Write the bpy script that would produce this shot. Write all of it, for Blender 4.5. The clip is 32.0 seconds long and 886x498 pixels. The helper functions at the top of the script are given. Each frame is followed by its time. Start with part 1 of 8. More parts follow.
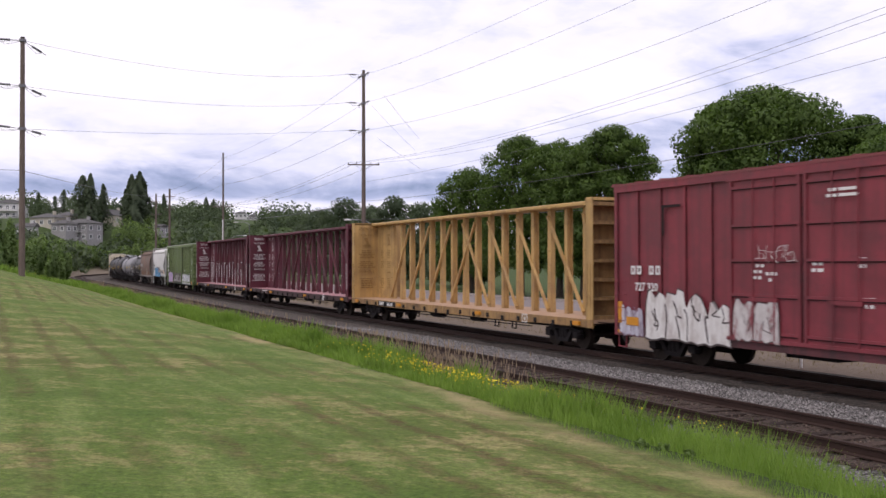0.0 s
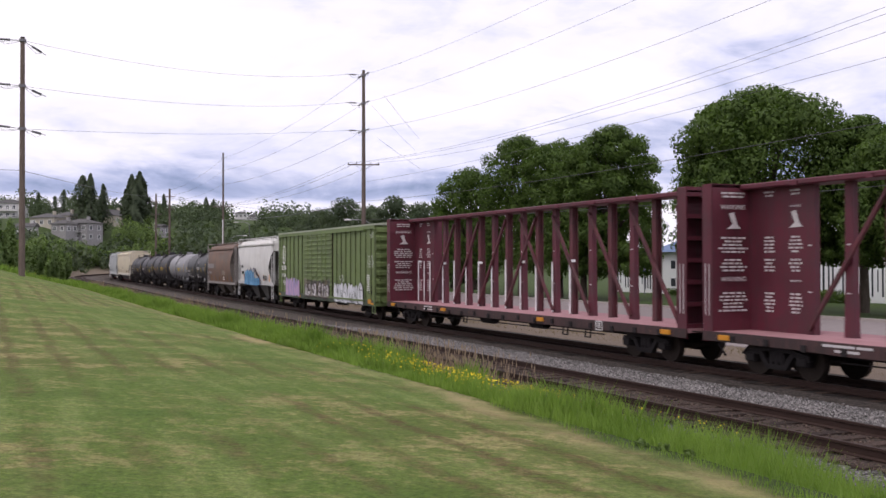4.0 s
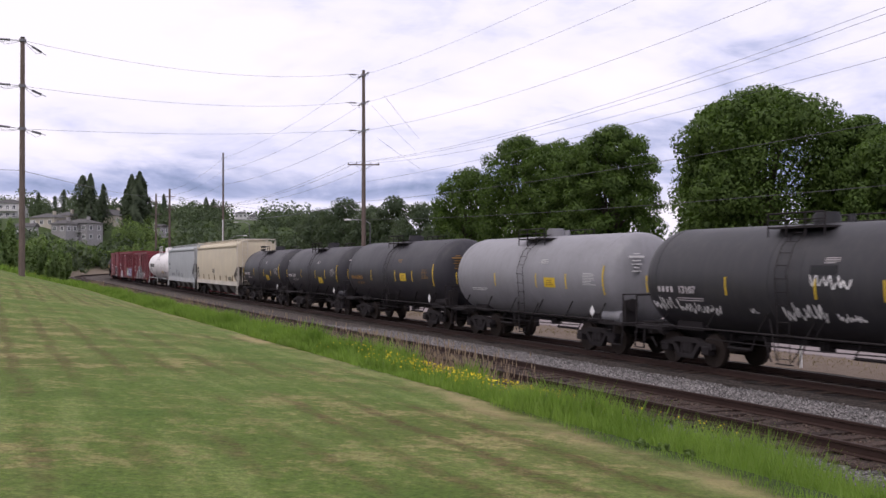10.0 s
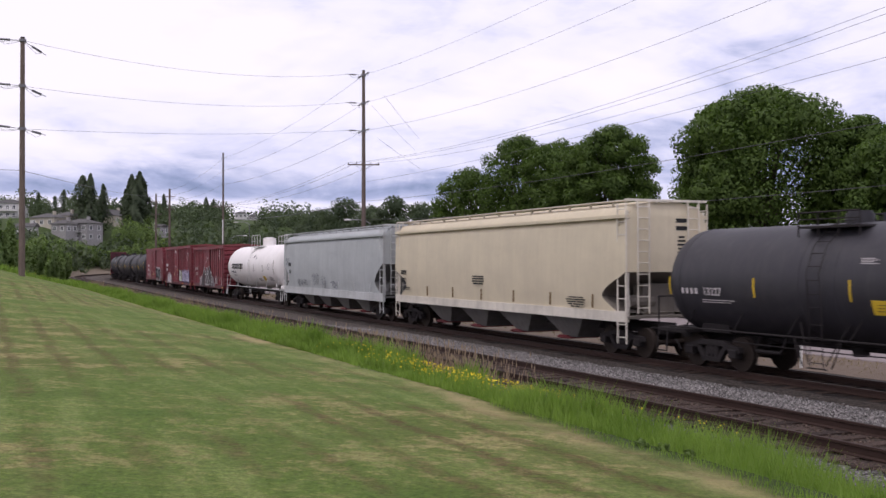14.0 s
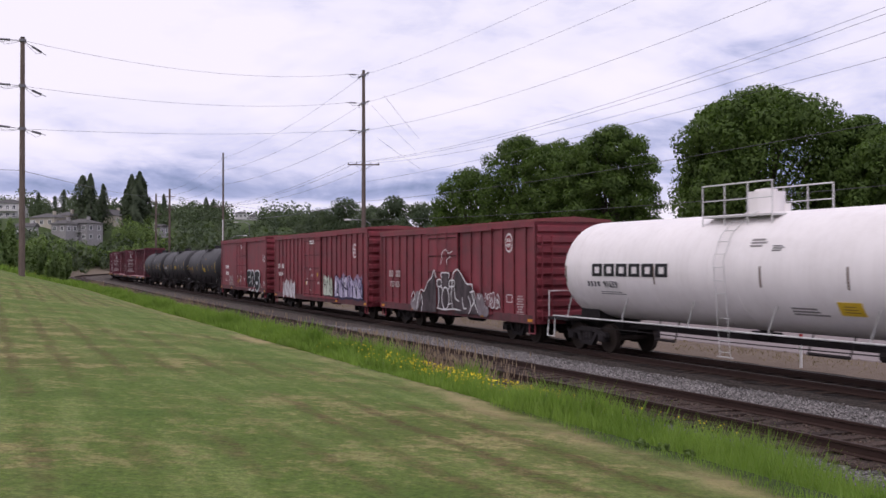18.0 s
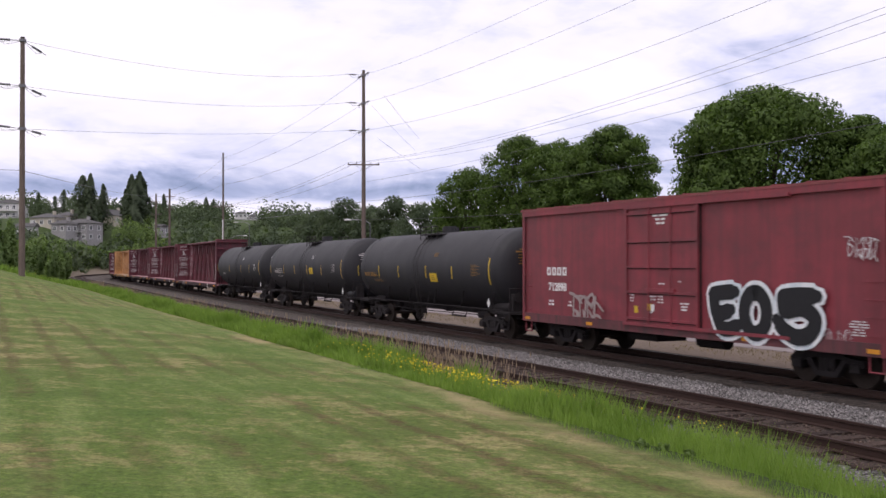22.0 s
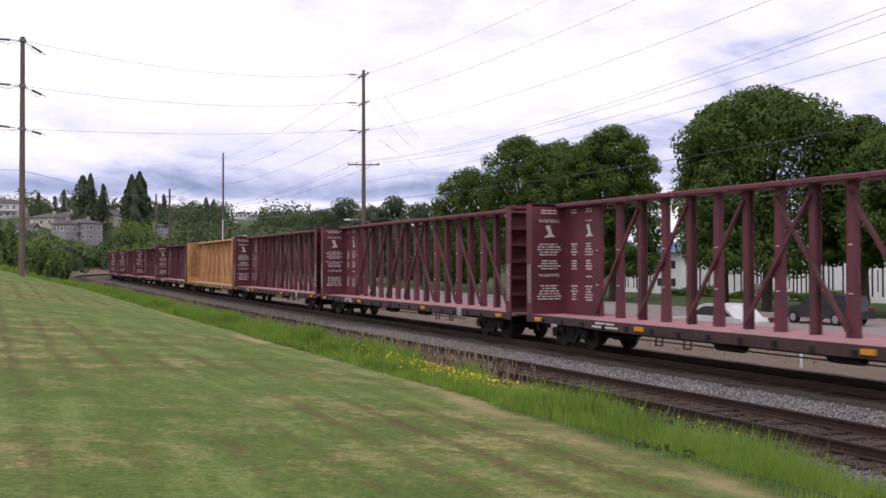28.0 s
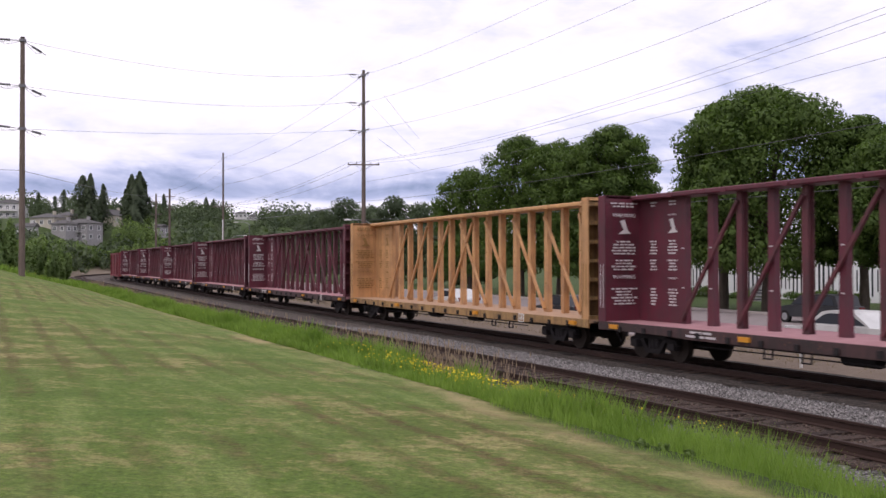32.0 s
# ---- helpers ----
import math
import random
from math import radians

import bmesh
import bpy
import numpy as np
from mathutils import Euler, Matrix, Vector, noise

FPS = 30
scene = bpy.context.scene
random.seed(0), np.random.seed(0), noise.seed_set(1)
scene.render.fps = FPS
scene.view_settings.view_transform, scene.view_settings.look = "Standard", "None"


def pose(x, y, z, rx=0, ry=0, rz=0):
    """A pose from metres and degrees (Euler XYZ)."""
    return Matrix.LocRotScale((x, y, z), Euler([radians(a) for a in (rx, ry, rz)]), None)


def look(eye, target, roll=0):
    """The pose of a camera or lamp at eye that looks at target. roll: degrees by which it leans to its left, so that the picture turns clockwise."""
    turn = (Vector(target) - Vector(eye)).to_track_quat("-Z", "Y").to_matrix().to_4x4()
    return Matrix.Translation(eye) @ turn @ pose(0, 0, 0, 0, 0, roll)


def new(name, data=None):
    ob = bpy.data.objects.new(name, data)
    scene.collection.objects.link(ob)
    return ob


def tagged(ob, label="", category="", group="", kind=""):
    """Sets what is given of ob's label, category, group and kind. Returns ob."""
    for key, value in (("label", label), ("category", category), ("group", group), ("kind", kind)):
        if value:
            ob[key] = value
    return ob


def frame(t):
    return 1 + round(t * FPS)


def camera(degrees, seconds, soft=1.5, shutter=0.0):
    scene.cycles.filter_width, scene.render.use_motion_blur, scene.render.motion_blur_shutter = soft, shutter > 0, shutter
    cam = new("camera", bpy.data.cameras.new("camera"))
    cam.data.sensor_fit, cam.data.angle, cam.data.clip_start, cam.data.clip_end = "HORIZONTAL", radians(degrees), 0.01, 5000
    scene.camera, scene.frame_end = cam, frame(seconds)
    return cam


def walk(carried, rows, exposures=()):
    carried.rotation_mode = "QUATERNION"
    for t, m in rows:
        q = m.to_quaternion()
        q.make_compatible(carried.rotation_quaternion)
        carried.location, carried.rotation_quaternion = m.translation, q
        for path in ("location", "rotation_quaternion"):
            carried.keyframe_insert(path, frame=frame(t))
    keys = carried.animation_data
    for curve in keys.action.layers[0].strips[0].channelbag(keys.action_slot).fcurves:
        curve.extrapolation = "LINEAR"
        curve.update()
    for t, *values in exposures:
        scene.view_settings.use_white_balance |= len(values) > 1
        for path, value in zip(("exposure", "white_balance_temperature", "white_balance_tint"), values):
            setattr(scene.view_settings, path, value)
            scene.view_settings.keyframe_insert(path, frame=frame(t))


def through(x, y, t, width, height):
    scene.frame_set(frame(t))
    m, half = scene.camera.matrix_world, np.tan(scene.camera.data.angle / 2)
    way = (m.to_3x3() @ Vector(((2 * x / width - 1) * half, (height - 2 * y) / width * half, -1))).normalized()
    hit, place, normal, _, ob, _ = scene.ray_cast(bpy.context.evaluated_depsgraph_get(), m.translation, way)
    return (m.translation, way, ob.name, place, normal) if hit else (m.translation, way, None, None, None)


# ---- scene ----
EYE = (0.0, 0.0, 2.79)
VIEW = look(EYE, (0.0, 100.0, 2.79 + 1.386), -0.12)
cam = camera(48.09, 32.0, 1.5, 0.2)
walk(cam, [(0.0, VIEW), (32.0, VIEW)], [(0.0, -0.02, 6450, 13), (3.0, -0.02, 6450, 13), (8.0, -0.08, 6400, 15), (14.0, -0.12, 6350, 16), (16.0, -0.2, 6280, 18), (17.0, -0.26, 6250, 19),
      (18.0, -0.22, 6290, 18), (20.0, -0.08, 6370, 15), (23.0, -0.04, 6450, 14), (32.0, 0.02, 6450, 15)])

# world: an overcast sky with slate-blue cloud bases low down, and a weak wide sun behind the clouds
SUN_ELEV, SUN_TURN = radians(60), radians(205)


def node(nt, kind, **values):
    n = nt.nodes.new(kind)
    for key, value in values.items():
        if key in n.inputs:
            if hasattr(value, "is_output"):
                nt.links.new(value, n.inputs[key])
            else:
                n.inputs[key].default_value = value
    return n


def ramp(nt, fac, *stops):
    n = nt.nodes.new("ShaderNodeValToRGB")
    nt.links.new(fac, n.inputs[0])
    e = n.color_ramp.elements
    while len(e) < len(stops):
        e.new(0.5)
    for item, (pos, c) in zip(e, stops):
        item.position = pos
        item.color = (c, c, c, 1) if isinstance(c, (int, float)) else (*c, 1)
    return n.outputs[0]


def mixc(nt, fac, a, b, mode="MIX"):
    n = nt.nodes.new("ShaderNodeMix")
    n.data_type, n.blend_type = "RGBA", mode
    for socket, value in zip((n.inputs[0], n.inputs[6], n.inputs[7]), (fac, a, b)):
        if hasattr(value, "is_output"):
            nt.links.new(value, socket)
        elif isinstance(value, (int, float)):
            socket.default_value = value
        else:
            socket.default_value = (*value, 1)
    return n.outputs[2]


def math_node(nt, op, a, b=0.0, c=0.0, clamp=False):
    n = nt.nodes.new("ShaderNodeMath")
    n.operation, n.use_clamp = op, clamp
    for socket, value in zip(n.inputs, (a, b, c)):
        if hasattr(value, "is_output"):
            nt.links.new(value, socket)
        else:
            socket.default_value = value
    return n.outputs[0]


def noise_node(nt, vec, scale, detail=4.0, rough=0.55, distort=0.0):
    n = node(nt, "ShaderNodeTexNoise", Scale=scale, Detail=detail, Roughness=rough, Distortion=distort)
    nt.links.new(vec, n.inputs["Vector"])
    return n.outputs["Fac"]


def mapped(nt, vec, scale=(1, 1, 1), loc=(0, 0, 0), rot=(0, 0, 0)):
    n = node(nt, "ShaderNodeMapping", Scale=scale, Location=loc, Rotation=rot)
    nt.links.new(vec, n.inputs["Vector"])
    return n.outputs[0]


def make_world():
    w = bpy.data.worlds.new("overcast_sky")
    scene.world = w
    w.use_nodes = True
    nt = w.node_tree
    nt.nodes.clear()
    out = nt.nodes.new("ShaderNodeOutputWorld")
    bg = nt.nodes.new("ShaderNodeBackground")
    sky = nt.nodes.new("ShaderNodeTexSky")
    sky.sky_type, sky.sun_disc, sky.sun_elevation, sky.sun_rotation = "NISHITA", False, SUN_ELEV, SUN_TURN
    clear = mixc(nt, 1.0, sky.outputs[0], (0.1, 0.1, 0.1), "MULTIPLY")
    way = nt.nodes.new("ShaderNodeTexCoord").outputs["Generated"]
    up = nt.nodes.new("ShaderNodeSeparateXYZ")
    nt.links.new(way, up.inputs[0])
    # clouds lie flat: stretch the pattern along the horizon
    flat = mapped(nt, way, (2.4, 2.4, 7.0), (0.35, 0.0, 0.2))
    big = noise_node(nt, flat, 1.7, 6.0, 0.56, 0.5)
    small = noise_node(nt, flat, 5.0, 6.0, 0.6, 0.4)
    lump = math_node(nt, "MULTIPLY_ADD", small, 0.55, math_node(nt, "MULTIPLY_ADD", big, 1.15, -0.3))
    # cloud bases show as darker slate bands near the horizon, brightest overhead
    rise = math_node(nt, "MULTIPLY_ADD", big, 0.03, math_node(nt, "SUBTRACT", up.outputs[2], 0.015))
    low = ramp(nt, rise, (0.0, 0.04), (0.058, 0.08), (0.066, 0.4), (0.076, 0.48), (0.086, 0.38), (0.105, 0.23), (0.135, 0.18), (0.17, 0.1), (0.22, 0.02), (0.3, -0.1))
    # the cloud deck is thinner and brighter towards the west
    side = math_node(nt, "MULTIPLY_ADD", up.outputs[0], 0.5, 0.5)
    thin = math_node(nt, "MULTIPLY", ramp(nt, side, (0.27, 0.3), (0.35, 0.27), (0.41, 0.1), (0.48, 0.0)), ramp(nt, rise, (0.07, 0.15), (0.092, 0.5), (0.112, 1.0)))
    shade = math_node(nt, "ADD", math_node(nt, "SUBTRACT", lump, low), thin)
    colour = ramp(nt, shade, (0.04, (0.27, 0.33, 0.53)), (0.17, (0.45, 0.50, 0.74)), (0.33, (0.80, 0.80, 1.0)), (0.50, (1.0, 0.97, 1.08)), (0.70, (1.1, 1.05, 1.12)))
    total = mixc(nt, 0.94, clear, colour)
    nt.links.new(total, bg.inputs[0])
    bg.inputs[1].default_value = 1.05
    nt.links.new(bg.outputs[0], out.inputs[0])
    sun = bpy.data.lights.new("sun", "SUN")
    sun.energy, sun.angle, sun.color = 1.1, radians(14), (1.0, 0.96, 0.9)
    d = Vector((math.sin(SUN_TURN) * math.cos(SUN_ELEV), math.cos(SUN_TURN) * math.cos(SUN_ELEV), math.sin(SUN_ELEV)))
    ob = new("sun", sun)
    ob.matrix_world = look(d * 100, (0, 0, 0))


make_world()

# ---------------------------------------------------------------- materials


def material(name):
    m = bpy.data.materials.new(name)
    m.use_nodes = True
    nt = m.node_tree
    return m, nt, nt.nodes["Principled BSDF"]


def coords(nt):
    return nt.nodes.new("ShaderNodeTexCoord").outputs["Object"]


def bump(nt, bsdf, height, strength=0.3, distance=0.02):
    b = node(nt, "ShaderNodeBump", Strength=strength, Distance=distance)
    nt.links.new(height, b.inputs["Height"])
    nt.links.new(b.outputs[0], bsdf.inputs["Normal"])


def span(nt, value, lo, hi, soft):
    """1 inside lo..hi, 0 outside."""
    a = math_node(nt, "DIVIDE", math_node(nt, "SUBTRACT", value, lo), soft, clamp=True)
    b = math_node(nt, "DIVIDE", math_node(nt, "SUBTRACT", hi, value), soft, clamp=True)
    return math_node(nt, "MULTIPLY", a, b, clamp=True)


def paint(name, colour, rough=0.55, dirt=0.35, dirt_colour=(0.09, 0.075, 0.06), fade=0.25, rust=0.15, sprays=(), metal=0.0):
    """Weathered paint on steel; sprays are (x0, x1, z0, z1, colours, scale, seed) patches of sprayed lettering."""
    m, nt, bsdf = material(name)
    co = coords(nt)
    c = Vector(colour)
    blotch = noise_node(nt, co, 0.7, 5.0, 0.6)
    col = mixc(nt, ramp(nt, blotch, (0.3, 0), (0.7, 1)), tuple(c * (1 - fade)), tuple(c * (1 + fade * 0.6)))
    streak = noise_node(nt, mapped(nt, co, (5.0, 5.0, 0.22)), 1.0, 5.0, 0.6)
    col = mixc(nt, math_node(nt, "MULTIPLY", ramp(nt, streak, (0.45, 0), (0.75, 1)), dirt), col, dirt_colour)
    rub = noise_node(nt, mapped(nt, co, (0.8, 1, 1.6)), 1.9, 7.0, 0.72)
    col = mixc(nt, math_node(nt, "MULTIPLY", ramp(nt, rub, (0.60, 0), (0.74, 1)), 0.22), col, tuple(min(0.85, v * 1.25 + 0.02) for v in c))
    grime = noise_node(nt, mapped(nt, co, (0.5, 1, 0.9), (4, 0, 2)), 1.3, 6.0, 0.7)
    col = mixc(nt, math_node(nt, "MULTIPLY", ramp(nt, grime, (0.5, 0), (0.72, 1)), dirt), col, dirt_colour)
    speck = noise_node(nt, co, 9.0, 6.0, 0.65)
    col = mixc(nt, math_node(nt, "MULTIPLY", ramp(nt, speck, (0.62, 0), (0.72, 1)), rust), col, (0.16, 0.07, 0.035))
    if sprays:
        sep = nt.nodes.new("ShaderNodeSeparateXYZ")
        nt.links.new(co, sep.inputs[0])
        wob = math_node(nt, "MULTIPLY_ADD", noise_node(nt, co, 2.6, 2.0), 0.7, -0.35)
        for x0, x1, z0, z1, tones, size, seed in sprays:
            xx = math_node(nt, "ADD", sep.outputs[0], wob)
            zz = math_node(nt, "ADD", sep.outputs[2], math_node(nt, "MULTIPLY_ADD", noise_node(nt, mapped(nt, co, (1, 0, 1), (seed, 0, 0)), 1.7, 2.0), 0.9, -0.45))
            area = math_node(nt, "MULTIPLY", span(nt, xx, x0, x1, 0.06), span(nt, zz, z0, z1, 0.06))
            flatco = mapped(nt, co, (1, 0, 0.62), (seed * 3.7, 0, seed))
            bend = mixc(nt, 0.14, flatco, node(nt, "ShaderNodeTexNoise", Vector=flatco, Scale=1.6).outputs[1])
            cell = node(nt, "ShaderNodeTexVoronoi", Vector=bend, Scale=size, Randomness=0.85)
            edge = nt.nodes.new("ShaderNodeTexVoronoi")
            edge.feature = "DISTANCE_TO_EDGE"
            nt.links.new(bend, edge.inputs["Vector"])
            edge.inputs["Scale"].default_value, edge.inputs["Randomness"].default_value = size, 0.85
            pick = nt.nodes.new("ShaderNodeSeparateXYZ")
            nt.links.new(cell.outputs["Color"], pick.inputs[0])
            stops = [(i / len(tones), t) for i, t in enumerate(tones[:-1])]
            fill = ramp(nt, pick.outputs[0], *stops)
            nt.nodes[-1].color_ramp.interpolation = "CONSTANT"
            line = ramp(nt, edge.outputs["Distance"], (0.05, 1), (0.085, 0))
            ink = mixc(nt, line, fill, tones[-1])
            col = mixc(nt, math_node(nt, "MULTIPLY", area, 0.93), col, ink)
    nt.links.new(col, bsdf.inputs["Base Color"])
    nt.links.new(math_node(nt, "MULTIPLY_ADD", blotch, 0.3, rough - 0.12), bsdf.inputs["Roughness"])
    bsdf.inputs["Metallic"].default_value = metal
    bump(nt, bsdf, noise_node(nt, co, 2.2, 3.0), 0.12, 0.03)
    return m


def plain(name, colour, rough=0.6, metal=0.0, vary=0.25, scale=6.0):
    m, nt, bsdf = material(name)
    co = coords(nt)
    c = Vector(colour)
    n = noise_node(nt, co, scale, 5.0, 0.6)
    nt.links.new(mixc(nt, n, tuple(c * (1 - vary)), tuple(c * (1 + vary))), bsdf.inputs["Base Color"])
    bsdf.inputs["Roughness"].default_value, bsdf.inputs["Metallic"].default_value = rough, metal
    bsdf.inputs["Specular IOR Level"].default_value = 0.5 if rough < 0.5 else 0.2
    bump(nt, bsdf, n, 0.15, 0.01)
    return m


def pieces(name, colour, rough=0.8, vary=0.35, scale=14.0, relief=0.4, stretch=(1, 1, 1)):
    """For separate pieces: each has a tone of its own, with grain."""
    m, nt, bsdf = material(name)
    co = coords(nt)
    c = Vector(colour)
    rnd = nt.nodes.new("ShaderNodeObjectInfo").outputs["Random"]
    isl = nt.nodes.new("ShaderNodeNewGeometry").outputs["Random Per Island"]
    tone = math_node(nt, "FRACT", math_node(nt, "ADD", rnd, isl))
    col = mixc(nt, tone, tuple(c * (1 - vary)), tuple(c * (1 + vary)))
    n = noise_node(nt, mapped(nt, co, stretch), scale, 6.0, 0.65)
    col = mixc(nt, math_node(nt, "MULTIPLY", ramp(nt, n, (0.35, 1), (0.65, 0)), 0.6), col, tuple(c * 0.45))
    nt.links.new(col, bsdf.inputs["Base Color"])
    bsdf.inputs["Roughness"].default_value = rough
    bsdf.inputs["Specular IOR Level"].default_value = 0.12
    bump(nt, bsdf, n, relief, 0.02)
    return m


def spray_ink(name, *tones):
    """Sprayed paint in drifting tones, thin in places."""
    m, nt, bsdf = material(name)
    co = coords(nt)
    n = noise_node(nt, mapped(nt, co, (1.6, 1, 0.7)), 2.1, 5.0, 0.65)
    k = len(tones)
    col = ramp(nt, n, *[(0.36 + 0.28 * i / max(1, k - 1), t) for i, t in enumerate(tones)])
    nt.links.new(col, bsdf.inputs["Base Color"])
    bsdf.inputs["Roughness"].default_value = 0.6
    bsdf.inputs["Specular IOR Level"].default_value = 0.25
    return m


def leafy(name, dark, light, through=0.35, patch=0.6):
    """Leaves: each with its own tone, some light passing through."""
    m, nt, bsdf = material(name)
    isl = nt.nodes.new("ShaderNodeNewGeometry").outputs["Random Per Island"]
    big = noise_node(nt, coords(nt), patch, 4.0)
    f = math_node(nt, "MULTIPLY_ADD", isl, 0.2, math_node(nt, "MULTIPLY_ADD", big, 1.6, -0.45), clamp=True)
    col = mixc(nt, f, dark, light)
    nt.links.new(col, bsdf.inputs["Base Color"])
    bsdf.inputs["Roughness"].default_value = 0.6
    bsdf.inputs["Specular IOR Level"].default_value = 0.2
    tr = nt.nodes.new("ShaderNodeBsdfTranslucent")
    nt.links.new(mixc(nt, 1.0, col, (1.0, 1.15, 0.55), "MULTIPLY"), tr.inputs[0])
    mx = node(nt, "ShaderNodeMixShader", Fac=through)
    nt.links.new(bsdf.outputs[0], mx.inputs[1])
    nt.links.new(tr.outputs[0], mx.inputs[2])
    nt.links.new(mx.outputs[0], nt.nodes["Material Output"].inputs[0])
    return m


def turned(nt, vec, angle, scale, loc=(0, 0, 0)):
    """First turned about z, then stretched."""
    return mapped(nt, mapped(nt, vec, (1, 1, 1), loc, (0, 0, radians(angle))), scale)


def lawn_colour(nt, co):
    """Mown lawn: fresh and drying grass, with the mower's passes along the railway."""
    flat = mapped(nt, co, (1, 1, 0))
    n1 = noise_node(nt, turned(nt, flat, 65.3, (0.1, 1.0, 1.0)), 2.2, 5.0, 0.6, 0.2)
    n2 = noise_node(nt, flat, 0.16, 4.0, 0.55)
    n3 = noise_node(nt, flat, 30.0, 4.0, 0.75)
    n4 = noise_node(nt, flat, 0.8, 7.0, 0.7, 0.25)
    n5 = noise_node(nt, flat, 5.0, 5.0, 0.72)
    green = mixc(nt, n3, (0.112, 0.162, 0.034), (0.19, 0.236, 0.064))
    green = mixc(nt, ramp(nt, n5, (0.34, 0.5), (0.56, 0)), green, (0.096, 0.145, 0.029))
    green = mixc(nt, ramp(nt, n5, (0.5, 0), (0.72, 0.6)), green, (0.25, 0.265, 0.105))
    green = mixc(nt, ramp(nt, n1, (0.49, 0), (0.62, 0.75)), green, (0.24, 0.275, 0.098))
    green = mixc(nt, ramp(nt, n4, (0.37, 0.65), (0.5, 0)), green, (0.088, 0.15, 0.027))
    # wide thin stretches where the green goes brownish
    green = mixc(nt, math_node(nt, "MULTIPLY", ramp(nt, n2, (0.44, 0), (0.6, 0.5)), ramp(nt, n5, (0.35, 0.3), (0.6, 1))), green, (0.2, 0.152, 0.07))
    dry = mixc(nt, n3, (0.28, 0.215, 0.105), (0.46, 0.37, 0.2))
    # dried tufts, a hand to a stride across
    straw = math_node(nt, "MULTIPLY", ramp(nt, math_node(nt, "MULTIPLY_ADD", n5, 0.45, math_node(nt, "MULTIPLY", n4, 0.65)), (0.555, 0), (0.635, 1.0)), ramp(nt, n2, (0.4, 0.12), (0.56, 1.0)))
    lawn = mixc(nt, straw, green, dry)
    # brown wheel marks of the mower
    row = node(nt, "ShaderNodeTexWave", Vector=turned(nt, flat, 65.3 - 90, (1.0, 1.0, 1.0)), Scale=0.42, Distortion=2.2, Detail=3.0)
    line = math_node(nt, "MULTIPLY", ramp(nt, row.outputs["Fac"], (0.74, 0), (0.95, 0.95)), math_node(nt, "MULTIPLY", ramp(nt, n2, (0.42, 0.05), (0.56, 0.9)), ramp(nt, n5, (0.38, 0.1), (0.6, 1))))
    lawn = mixc(nt, line, lawn, (0.135, 0.088, 0.045))
    # the tufts' own light and dark
    n6 = noise_node(nt, flat, 13.0, 3.0, 0.7)
    tuft = mixc(nt, 1.0, math_node(nt, "MULTIPLY", ramp(nt, n3, (0.3, 0.62), (0.7, 1.2)), ramp(nt, n6, (0.3, 0.66), (0.7, 1.26))), (0.825, 0.925, 0.74), "MULTIPLY")
    lawn = mixc(nt, 1.0, lawn, tuft, "MULTIPLY")
    return lawn, dry, n3, n4


def make_ground_material():
    m, nt, bsdf = material("grass_ground")
    co = coords(nt)
    zone = nt.nodes.new("ShaderNodeAttribute")
    zone.attribute_name = "zone"
    z = nt.nodes.new("ShaderNodeSeparateColor")
    nt.links.new(zone.outputs["Color"], z.inputs[0])
    lawn, dry, n3, n4 = lawn_colour(nt, co)
    lawn = mixc(nt, math_node(nt, "MULTIPLY", z.outputs[2], ramp(nt, n4, (0.36, 0.15), (0.52, 0.85))), lawn, dry)
    soil = mixc(nt, noise_node(nt, co, 3.0, 6.0, 0.65), (0.115, 0.088, 0.068), (0.228, 0.178, 0.14))
    wild = mixc(nt, noise_node(nt, co, 1.1, 6.0, 0.6), (0.028, 0.046, 0.012), (0.07, 0.105, 0.03))
    col = mixc(nt, z.outputs[1], soil, wild)
    col = mixc(nt, z.outputs[0], col, lawn)
    nt.links.new(col, bsdf.inputs["Base Color"])
    bsdf.inputs["Roughness"].default_value = 0.9
    bsdf.inputs["Specular IOR Level"].default_value = 0.15
    bump(nt, bsdf, math_node(nt, "ADD", n3, n4), 0.6, 0.06)
    return m


def make_turf():
    m, nt, bsdf = material("mown_blades")
    lawn = lawn_colour(nt, coords(nt))[0]
    isl = nt.nodes.new("ShaderNodeNewGeometry").outputs["Random Per Island"]
    col = mixc(nt, 1.0, lawn, ramp(nt, isl, (0.0, 0.8), (1.0, 1.55)), "MULTIPLY")
    nt.links.new(col, bsdf.inputs["Base Color"])
    bsdf.inputs["Roughness"].default_value = 0.7
    bsdf.inputs["Specular IOR Level"].default_value = 0.15
    tr = nt.nodes.new("ShaderNodeBsdfTranslucent")
    nt.links.new(col, tr.inputs[0])
    mx = node(nt, "ShaderNodeMixShader", Fac=0.5)
    nt.links.new(bsdf.outputs[0], mx.inputs[1])
    nt.links.new(tr.outputs[0], mx.inputs[2])
    nt.links.new(mx.outputs[0], nt.nodes["Material Output"].inputs[0])
    return m


